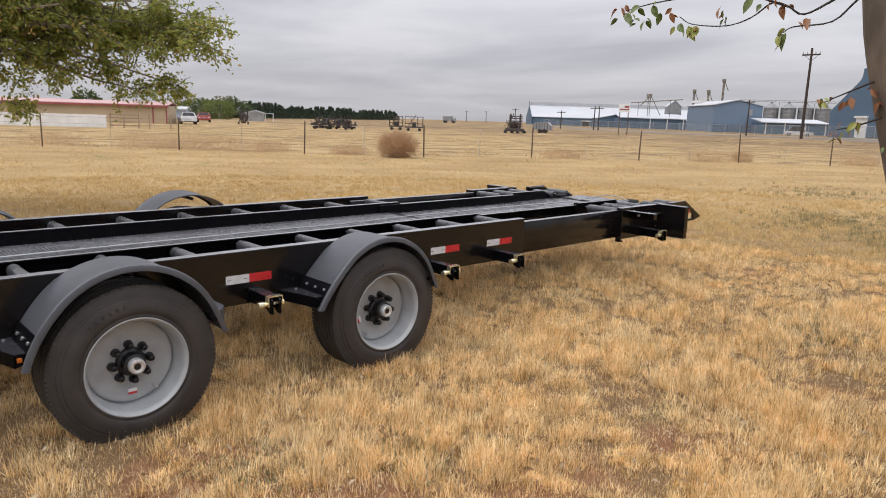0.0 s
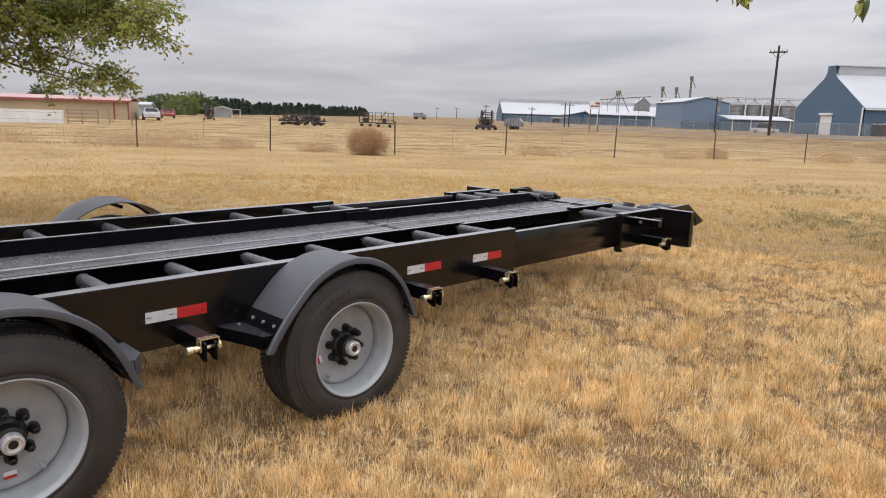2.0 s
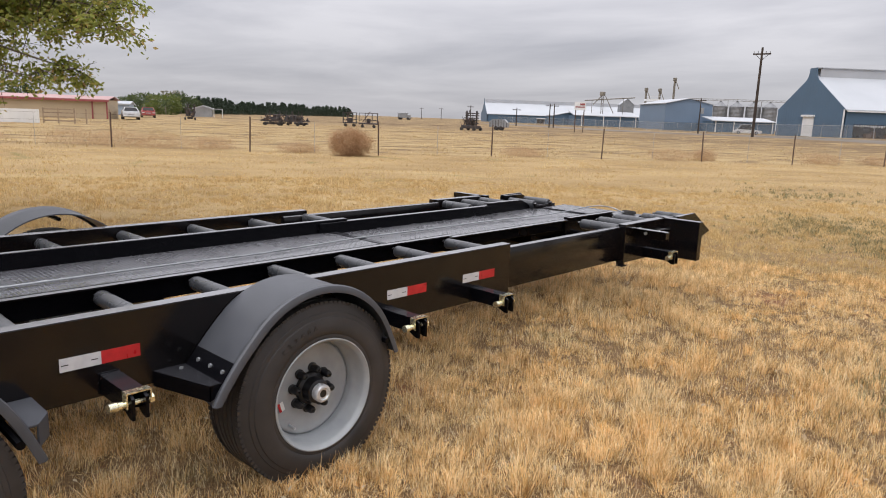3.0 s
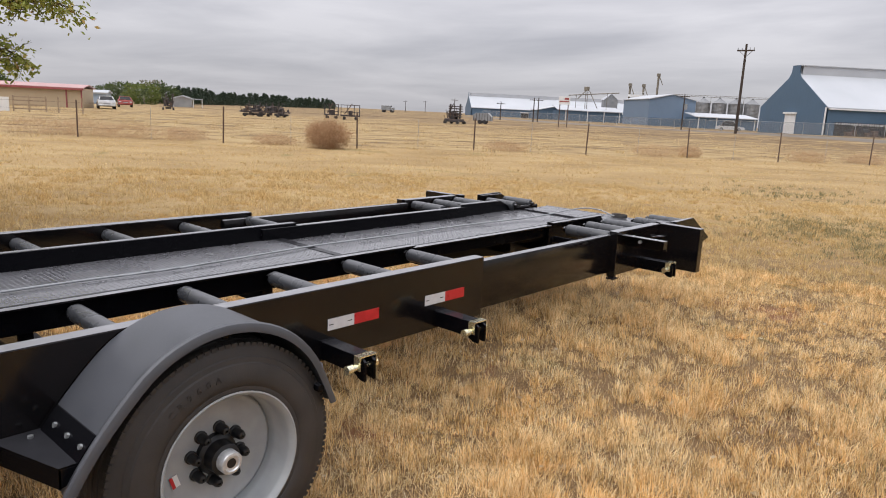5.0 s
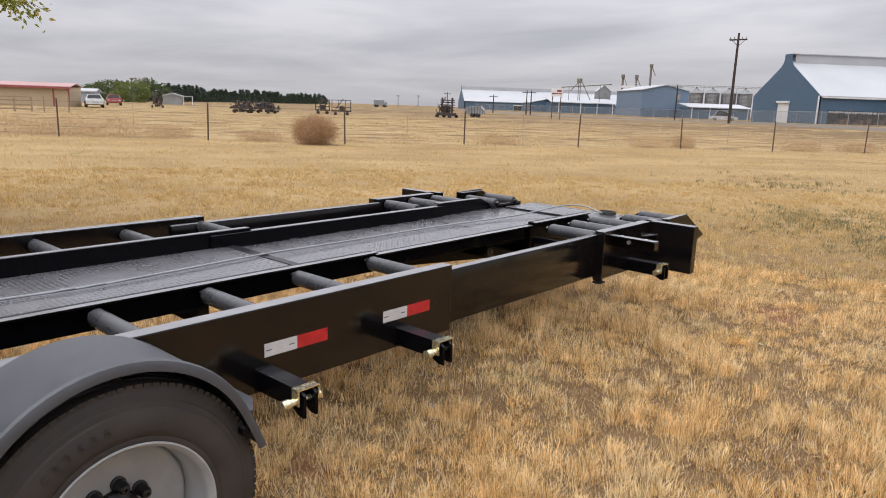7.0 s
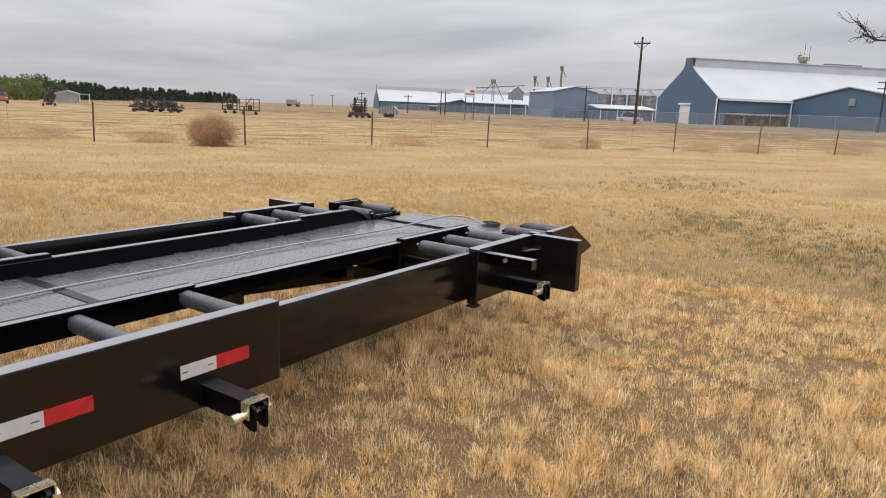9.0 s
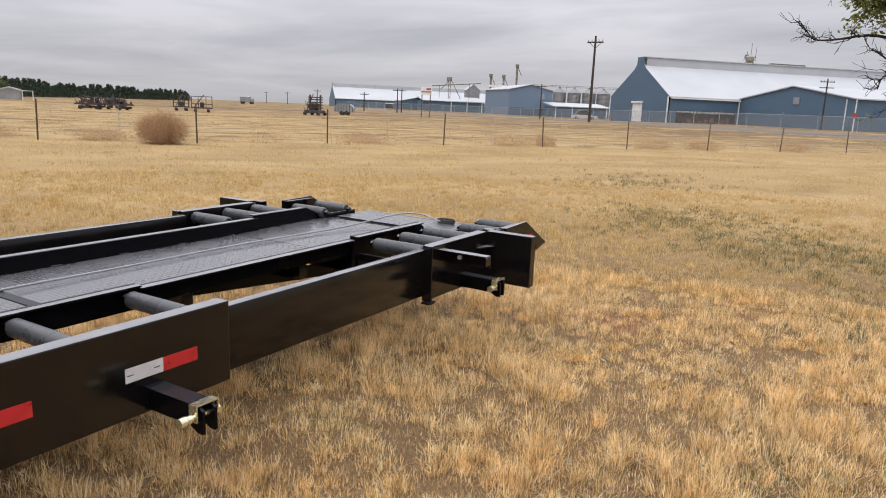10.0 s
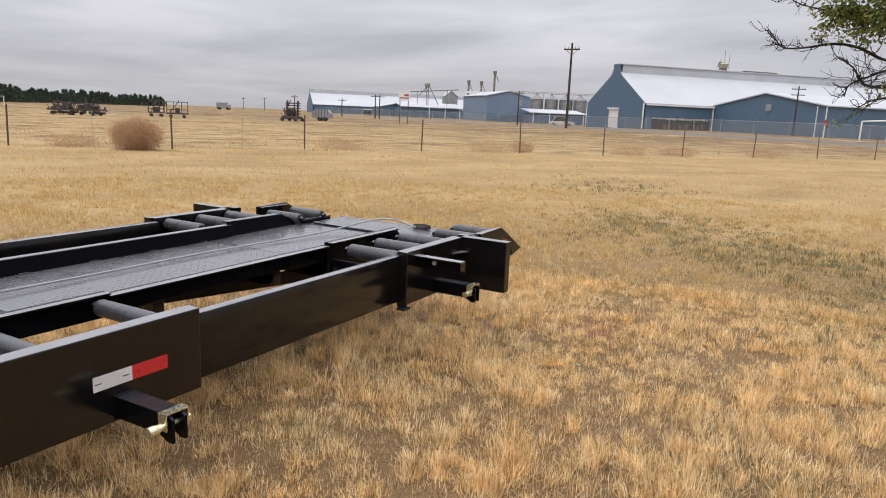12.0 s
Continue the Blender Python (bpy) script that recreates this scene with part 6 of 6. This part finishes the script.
# tail: tread plate, four rollers and two pointed cheek plates; it slides sideways
SLID = .13
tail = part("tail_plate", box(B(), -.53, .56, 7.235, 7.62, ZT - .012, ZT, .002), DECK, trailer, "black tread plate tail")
tread("tread_pattern", -.52, .55, 7.245, 7.61, lambda q: ZT + 0 * q, tail, .0012)
part("tail_crossbeam", box(B(), -.96, .96, 7.25, 7.31, .60, .70, .004), BLACK, tail)
part("tail_crossbeam", box(B(), -.96, .96, 7.56, 7.62, .60, .68, .004), BLACK, tail)
part("tail_edge", box(B(), -.54, .56, 7.622, 7.65, ZT - .06, ZT + .002, .003), BLACK, tail)
for s in (1, -1):
    lag = 0.0 if s > 0 else -.11
    for y in (7.31, 7.58):
        roller(s, .575, .90, y + lag * 1.5, .750, .042).location.x = SLID
    cheek = B()
    prism(cheek, [(y + lag, z) for y, z in ((7.20, .66), (7.38, .64), (7.40, .690), (7.728, .667), (7.745, .579), (7.915, .617), (7.53, .820), (7.20, .812))], "x", s * .965, s * .985)
    ck = part("cheek_plate", cheek, BLACK, tail, "pointed black cheek plate")
    side_box("cheek_lip", s, .925, .964, 7.21 + lag, 7.52 + lag, .800, .809, .002, parent=tail)
    side_box("cheek_foot", s, .88, .964, 7.20 + lag, 7.74 + lag, .575, .60, .002, parent=tail)
    side_box("cheek_back", s, .90, .912, 7.30 + lag, 7.73 + lag, .60, .69, .002, parent=tail)
    side_box("inner_cheek", s, .562, .572, 7.25 + lag, 7.62 + lag, .62, .745, .002, parent=tail)
    for m, u0, u1 in ((TAPE_W, 7.36, 7.51), (TAPE_R, 7.51, 7.645)):
        part("reflective_strip", prism(B(), [(u0 + lag, .703 - .10 * (u0 - 7.36)), (u1 + lag, .703 - .10 * (u1 - 7.36)), (u1 + lag, .745 - .10 * (u1 - 7.36)), (u0 + lag, .745 - .10 * (u0 - 7.36))], "x", s * .9854, s * .987), m, tail, "reflective tape")

tail.location.x = SLID

# wire rope lying along the deck and over the ramp, with a coil at the tail
bm = B()
rope = [(-.03, 1.0, D1 + .013), (-.05, 2.4, D1 + .013), (-.055, 3.1, D1 + .013), (-.03, 3.6, D1 + .013), (-.09, 4.30, D1 + .013), (-.12, 4.6, .716), (-.13, 5.2, .710), (-.14, 5.8, .710), (-.12, 6.2, .712), (-.07, 6.6, .716), (-.01, 6.95, .730), (.06, 7.25, .765), (.15, 7.42, .785), (.26, 7.50, .775), (.38, 7.50, .745), (.45, 7.54, .738), (.40, 7.58, .738), (.30, 7.57, .736)]
limb(bm, eased(rope, 4), .0062, .0062, 8)
part("wire_rope", bm, GALV, trailer, "grey wire rope", smooth=True)
bm = B()
for k in range(3):
    ring = [(.43 + .07 * math.cos(a), 7.55 + .045 * math.sin(a), ZT + .012 + .008 * k) for a in np.linspace(0, 6.1, 16)]
    limb(bm, ring, .007, .007, 5)
part("hose_coil", bm, RUBBER, trailer, "small black hose coil", smooth=True)


# moulded code on the near sidewalls, letter by letter round the arc
MOULDED = mat("moulded_rubber", (0.030, 0.0265, 0.0245), .6, tint=(0.022, 0.020, 0.019), scale=20, bump=.05)


def tyre_letters(y, text, parent):
    f = bpy.data.curves.new("letter", "FONT")
    f.size, f.extrude, f.align_x = .034, .0012, "CENTER"
    ob = new("letter", f)
    dg = bpy.context.evaluated_depsgraph_get
    made = []
    for k, ch in enumerate(text):
        f.body = ch
        me = bpy.data.meshes.new_from_object(ob.evaluated_get(dg()))
        made.append(me)
    bpy.data.objects.remove(ob)
    for k, me in enumerate(made):
        a = radians(131 - 6.3 * k)
        me.materials.clear()
        me.materials.append(MOULDED)
        lo = new("letter", me)
        lo.parent = parent
        r = .322
        # letters stand upright on the arc and face outwards
        m = Matrix(((0, 0, 1, 1.243 + .1404), (math.sin(a), math.cos(a), 0, y + r * math.cos(a)), (-math.cos(a), math.sin(a), 0, HUB_Z - (.02 if y < 2 else .004) + r * math.sin(a)), (0, 0, 0, 1)))
        lo.matrix_local = m


for ob in [o for o in trailer.children if o.name.startswith("wheel")]:
    ty = [c for c in ob.children if c.name.startswith("tyre")][0]
    cx0 = sum((Vector(c) for c in ty.bound_box), Vector()) / 8
    if cx0.x > 0:
        tyre_letters(cx0.y, "CR960A", ob)


# ---- tumbleweed, weeds, grass, litter ----
def twig_mass(n, radii, seed, length, width, lift=0.0):
    """Fine dry twigs that fill an egg-shaped mass, each a thin bent blade."""
    rng = np.random.default_rng(seed)
    d = rng.normal(size=(n, 3))
    d /= np.linalg.norm(d, axis=1, keepdims=True)
    r = rng.uniform(.15, 1, (n, 1)) ** .6
    lump = 1 + .13 * np.sin(d[:, :1] * 6 + 1) * np.cos(d[:, 1:2] * 5)
    p = d * r * lump * radii
    p[:, 2] = np.maximum(p[:, 2], -radii[2] * .82)
    u = d * .7 + rng.normal(size=(n, 3)) * .6
    u /= np.linalg.norm(u, axis=1, keepdims=True)
    w = np.cross(u, rng.normal(size=(n, 3)))
    w /= np.linalg.norm(w, axis=1, keepdims=True)
    L = length * rng.uniform(.5, 1.3, (n, 1))
    v = np.stack([p - w * width, p + w * width, p + u * L], 1)
    v[:, :, 2] += lift
    f = np.arange(n * 3).reshape(-1, 3)
    return v.reshape(-1, 3), f


v, f = twig_mass(6500, np.array([.78, .78, .52]), 4, .30, .005, .47)
tagged(new("tumbleweed", tri_mesh("tumbleweed", v, f, DRY)), "large brown dry tumbleweed caught against the wire fence", "plant").location = (-21.6, 18.2, 0)
for k, (x, y, w, h) in enumerate(((-30.5, 11.4, 1.3, .35), (-29.0, 12.6, 1.0, .38), (-27.6, 13.6, 1.0, .32), (-26.3, 15.0, .9, .28), (-24.0, 17.6, .8, .22), (-19.3, 26.0, .9, .22), (-15.0, 31.5, 1.0, .32), (-14.2, 33.2, .5, .3), (-10.4, 37.5, .9, .3), (-8.6, 40.5, .9, .25), (-33, 8.5, 1.2, .3), (-5, 45, .9, .25))):
    v, f = twig_mass(2600, np.array([w * 1.1, w * 1.1, h]), 30 + k, .17, .0038, h * .7)
    tagged(new("dry_weed", tri_mesh("dry_weed", v, f, WEED)), "low brown dry weeds along the fence", "plant", "fence weeds", "stuff").location = (x, y, float(ground_z(x, y)))


def grass_material(name, stops, vary=.9):
    m = bpy.data.materials.new(name)
    m.use_nodes = True
    t = m.node_tree
    p = t.nodes["Principled BSDF"]
    p.inputs["Roughness"].default_value = .7
    p.inputs["Specular IOR Level"].default_value = .25
    g = t.nodes.new("ShaderNodeNewGeometry")
    c = t.nodes.new("ShaderNodeTexCoord")
    n = t.nodes.new("ShaderNodeTexNoise")
    n.inputs["Scale"].default_value, n.inputs["Detail"].default_value = 9.0, 4
    t.links.new(c.outputs["Object"], n.inputs["Vector"])
    n0 = t.nodes.new("ShaderNodeTexNoise")
    n0.inputs["Scale"].default_value, n0.inputs["Detail"].default_value = 1.7, 5
    t.links.new(c.outputs["Object"], n0.inputs["Vector"])
    mixed = math_node(t, "ADD", math_node(t, "MULTIPLY", g.outputs["Random Per Island"], vary), math_node(t, "ADD", math_node(t, "MULTIPLY", math_node(t, "SUBTRACT", n.outputs["Fac"], .35), .6), .5 - vary * .5))
    r = t.nodes.new("ShaderNodeValToRGB")
    while len(r.color_ramp.elements) < len(stops):
        r.color_ramp.elements.new(.5)
    for e, (pos, col) in zip(r.color_ramp.elements, stops):
        e.position, e.color = pos, (*col, 1)
    t.links.new(mixed, r.inputs[0])
    hue = t.nodes.new("ShaderNodeHueSaturation")
    t.links.new(r.outputs[0], hue.inputs["Color"])
    t.links.new(math_node(t, "ADD", math_node(t, "MULTIPLY", n0.outputs["Fac"], .024), .489), hue.inputs["Hue"])
    t.links.new(math_node(t, "ADD", math_node(t, "MULTIPLY", n0.outputs["Fac"], -.5), 1.32), hue.inputs["Saturation"])
    t.links.new(math_node(t, "ADD", math_node(t, "MULTIPLY", n.outputs["Fac"], .9), .55), hue.inputs["Value"])
    t.links.new(hue.outputs[0], p.inputs["Base Color"])
    tr = t.nodes.new("ShaderNodeBsdfTranslucent")
    t.links.new(hue.outputs[0], tr.inputs[0])
    mx = t.nodes.new("ShaderNodeMixShader")
    mx.inputs[0].default_value = .2
    t.links.new(p.outputs[0], mx.inputs[1])
    t.links.new(tr.outputs[0], mx.inputs[2])
    t.links.new(mx.outputs[0], t.nodes["Material Output"].inputs[0])
    return m


LITTER = grass_material("dead_thatch", ((.1, (.060, .036, .022)), (.5, (.24, .155, .085)), (.9, (.70, .53, .32))))
STRAW = grass_material("dry_grass", ((.03, (.170, .095, .045)), (.25, (.475, .298, .132)), (.52, (.84, .582, .280)), (.88, (.98, .81, .525))), .9)
FARSTRAW = grass_material("dry_grass_sward", ((.05, (.24, .155, .076)), (.30, (.40, .272, .128)), (.55, (.58, .418, .205)), (.88, (.72, .575, .340))), .5)
STUBBLE = grass_material("brown_stubble", ((.1, (.17, .112, .065)), (.5, (.31, .215, .120)), (.9, (.44, .325, .19))), .5)
PALESTRAW = grass_material("bleached_straw", ((.1, (.62, .48, .27)), (.5, (.80, .68, .45)), (.9, (.88, .80, .62))))
GREEN = grass_material("grey_green_weed", ((.1, (.125, .122, .068)), (.5, (.22, .20, .11)), (.9, (.36, .31, .18))))
WHEELS = [(XC + s * 1.243, y) for s in (1, -1) for y in (1.393, 3.036)]


def value_noise(x, y, scale, seed):
    rng = np.random.default_rng(seed)
    tab = rng.random((64, 64))
    u, w = x * scale, y * scale
    i, j = np.floor(u).astype(int), np.floor(w).astype(int)
    fu, fw = smooth01(u - i), smooth01(w - j)
    a, b = tab[i % 64, j % 64], tab[(i + 1) % 64, j % 64]
    c, d = tab[i % 64, (j + 1) % 64], tab[(i + 1) % 64, (j + 1) % 64]
    return (a * (1 - fu) + b * fu) * (1 - fw) + (c * (1 - fu) + d * fu) * fw


def near_ground(x, y):
    near = np.exp(-((x + 2) ** 2 + (y - 5) ** 2) / 400.0)
    return ground_z(x, y) + near * (.012 * np.sin(x * 2.1 + .7) * np.sin(y * 1.7) + .008 * np.sin(x * 4.3 + y * 3.1)) - .02 * near


def bare_soil(x, y):
    """How worn the turf is, 0 to 1: a few trodden places beside the trailer."""
    out = np.zeros(len(x))
    for cx_, cy_, r in BARE:
        out = np.maximum(out, np.exp(-((x - cx_) ** 2 + (y - cy_) ** 2) / (r * r)))
    return np.clip(out * 1.5, 0, 1)


BARE = WORN + ((-2.75, 3.0, .2), (-1.0, 5.0, .3), (-2.2, 5.6, .25))


def grass(name, x, y, blades, height, width, spread, seed, m, lean=.55, single_face=False, lawn=True):
    """Tufts at (x, y), each of a number of single tapered blades."""
    rng = np.random.default_rng(seed)
    beyond = (-.806 * (x + 24.7) + .592 * (y - 15.8) > 0) == lawn
    x, y = x[~beyond], y[~beyond]
    n = len(x)
    soil = bare_soil(x, y)
    big = (1 - .35 * soil) * (.5 + .95 * value_noise(x, y, 1.6, 2)) * (.42 + 1.1 * value_noise(x, y, 7.3, 7))
    hx, wx = height * big, width * np.ones(n)
    X, Y = np.repeat(x, blades), np.repeat(y, blades)
    H, W = np.repeat(hx, blades) * rng.uniform(.45, 1.2, n * blades), np.repeat(wx, blades) * rng.uniform(.6, 1.4, n * blades)
    S = np.repeat(spread * (.6 + .8 * rng.random(n)), blades)
    a = rng.uniform(0, 2 * math.pi, n * blades)
    rr = S * np.sqrt(rng.random(n * blades))
    bx_, by_ = X + rr * np.cos(a), Y + rr * np.sin(a)
    keep = np.ones(len(bx_), bool)
    for wx0, wy0 in WHEELS:
        keep &= ~((np.abs(bx_ - wx0) < .125) & (np.abs(by_ - wy0) < .11))
    bx_, by_, a, H, W = bx_[keep], by_[keep], a[keep], H[keep], W[keep]
    k = len(bx_)
    z = near_ground(bx_, by_) - .012
    tilt = np.abs(rng.normal(0, lean, k))
    dr = a + rng.normal(0, .9, k)
    tipx, tipy = bx_ + H * np.sin(tilt) * np.cos(dr), by_ + H * np.sin(tilt) * np.sin(dr)
    tipz = z + H * np.cos(np.minimum(tilt, 1.35)) + .012
    f_ = rng.uniform(0, 2 * math.pi, k)
    ox, oy = W * .5 * np.cos(f_), W * .5 * np.sin(f_)
    mx_, my_, mz_ = bx_ + .30 * (tipx - bx_) + rng.normal(0, .14, k) * H, by_ + .30 * (tipy - by_) + rng.normal(0, .14, k) * H, z + .64 * (tipz - z)
    if single_face:
        v = np.stack([np.stack([bx_ - ox, by_ - oy, z], -1), np.stack([bx_ + ox, by_ + oy, z], -1), np.stack([tipx, tipy, tipz], -1)], 1).reshape(-1, 3)
        return tagged(new(name, tri_mesh(name, v, np.arange(k * 3).reshape(-1, 3), m)), "dry straw-coloured grass tufts", "grass", kind="stuff")
    v = np.stack([np.stack([bx_ - ox, by_ - oy, z], -1), np.stack([bx_ + ox, by_ + oy, z], -1), np.stack([mx_ + ox * .8, my_ + oy * .8, mz_], -1), np.stack([mx_ - ox * .8, my_ - oy * .8, mz_], -1), np.stack([tipx, tipy, tipz], -1)], 1).reshape(-1, 3)
    i = np.arange(k)[:, None] * 5
    fc = np.concatenate([i + [0, 1, 2], i + [0, 2, 3], i + [3, 2, 4]], 0)
    return tagged(new(name, tri_mesh(name, v, fc, m)), "dry straw-coloured grass tufts", "grass", kind="stuff")


rng = np.random.default_rng(77)


def scatter(n, r0, r1, power, az0, az1, seed, bare=.34):
    """Tuft places in a ring sector round the middle of the walk, thinned where the soil is bare."""
    g = np.random.default_rng(seed)
    u = g.random(n)
    r = (r0 ** power + u * (r1 ** power - r0 ** power)) ** (1 / power)
    a = np.radians(g.uniform(az0, az1, n))
    x, y = -.9 - r * np.sin(a), 2.2 + r * np.cos(a)
    d = .45 * value_noise(x, y, 1.1, 5) + .25 * value_noise(x, y, 3.7, 6) + .30 * value_noise(x, y, 7.3, 7)
    k = d + g.normal(0, .05, n) - .05 * bare_soil(x, y) > bare
    return x[k], y[k]


# bunches of fine curled blades on the lawn beside the walk, coarser ones further off
x, y = scatter(11500, .5, 8.0, 1.5, -18, 140, 1, .40)
grass("grass", x, y, 50, .092, .0030, .046, 1, STRAW, .84)
x, y = scatter(11000, .5, 8.0, 1.5, -18, 140, 31, .12)
grass("grass", x, y, 28, .060, .0034, .075, 31, STRAW, .95, True)
x, y = scatter(20000, 7, 17, 1.3, -25, 100, 2, .27)
grass("grass", x, y, 24, .068, .0072, .085, 2, FARSTRAW, .7, True)
x, y = scatter(19000, 16, 60, 1.0, -15, 95, 3, .22)
grass("grass", x, y, 11, .055, .016, .24, 3, FARSTRAW, .55, True)
x, y = scatter(7200, .5, 8.0, 1.5, 138, 343, 21, .34)
grass("grass", x, y, 12, .070, .0085, .06, 21, STRAW, .7, True)
x, y = scatter(6500, 7.5, 17, 1.3, 95, 340, 22, .3)
grass("grass", x, y, 8, .062, .015, .11, 22, FARSTRAW, .7, True)
# stubble clumps in the mown field beyond the fence
x, y = scatter(9000, 24, 85, 1.2, -15, 90, 41, .56)
grass("stubble", x, y, 14, .075, .024, .60, 41, STUBBLE, .8, True, False)
x, y = scatter(9000, 24, 85, 1.2, -15, 90, 42, .5)
grass("stubble", x, y, 8, .08, .030, .45, 42, FARSTRAW, .7, True, False)
# thatch and loose straws between the tufts
x, y = scatter(44000, .5, 8.5, 1.5, -25, 150, 4, -.3)
grass("grass", x, y, 8, .040, .0034, .060, 4, LITTER, 1.2, True)
x, y = scatter(6500, .7, 6.0, 1.4, -45, 140, 6, .1)
grass("grass", x, y, 3, .10, .0024, .05, 6, PALESTRAW, 1.25, True)
# patches of grey-green weeds
px, py = [], []
for cx0, cy0, r, n in ((-2.6, 13.2, 2.0, 420), (-1.4, 12.2, 1.6, 300), (-3.6, 14.6, 1.7, 260), (-1.2, 9.2, .8, 90), (-.6, 11, 1.2, 120), (-4.4, 14.2, 1.2, 90), (-2.5, 1.6, .35, 40), (-2.1, 2.3, .25, 30), (-1.6, 6.2, .5, 36), (-6, 20, 2, 120)):
    q = rng.normal(0, r * .5, (n, 2))
    px += list(cx0 + q[:, 0])
    py += list(cy0 + q[:, 1])
tagged(grass("weeds", np.array(px), np.array(py), 14, .06, .010, .07, 8, GREEN, .8), "low grey-green weeds", "weeds", kind="stuff")
# fallen leaves and pale chips on the ground
n = 1300
x, y = scatter(n, .8, 7, 1.3, -50, 140, 12, 0)
g = np.random.default_rng(91)
for cx_, cy_, r in BARE:
    x, y = np.append(x, cx_ + g.normal(0, r * .7, 34)), np.append(y, cy_ + g.normal(0, r * .7, 34))
pts = np.stack([x, y, near_ground(x, y) + g.uniform(.012, .045, len(x))], -1)
ob = new("fallen_leaves", leaves_mesh("fallen_leaves", pts, .042, 15, .0, DEAD))
tagged(ob, "scattered brown dead leaves on the grass", "leaves", kind="stuff")
CHIP = leaf_mat("pale_chip", (0.52, 0.42, 0.28), (0.66, 0.57, 0.42), (0.78, 0.71, 0.58))
x, y = scatter(900, .8, 6.5, 1.4, -30, 140, 55, -.3)
pts = np.stack([x, y, near_ground(x, y) + g.uniform(.02, .055, len(x))], -1)
ob = new("pale_chips", leaves_mesh("pale_chips", pts, .030, 16, .0, CHIP))
tagged(ob, "small pale dry chips and husks on the grass", "litter", kind="stuff")
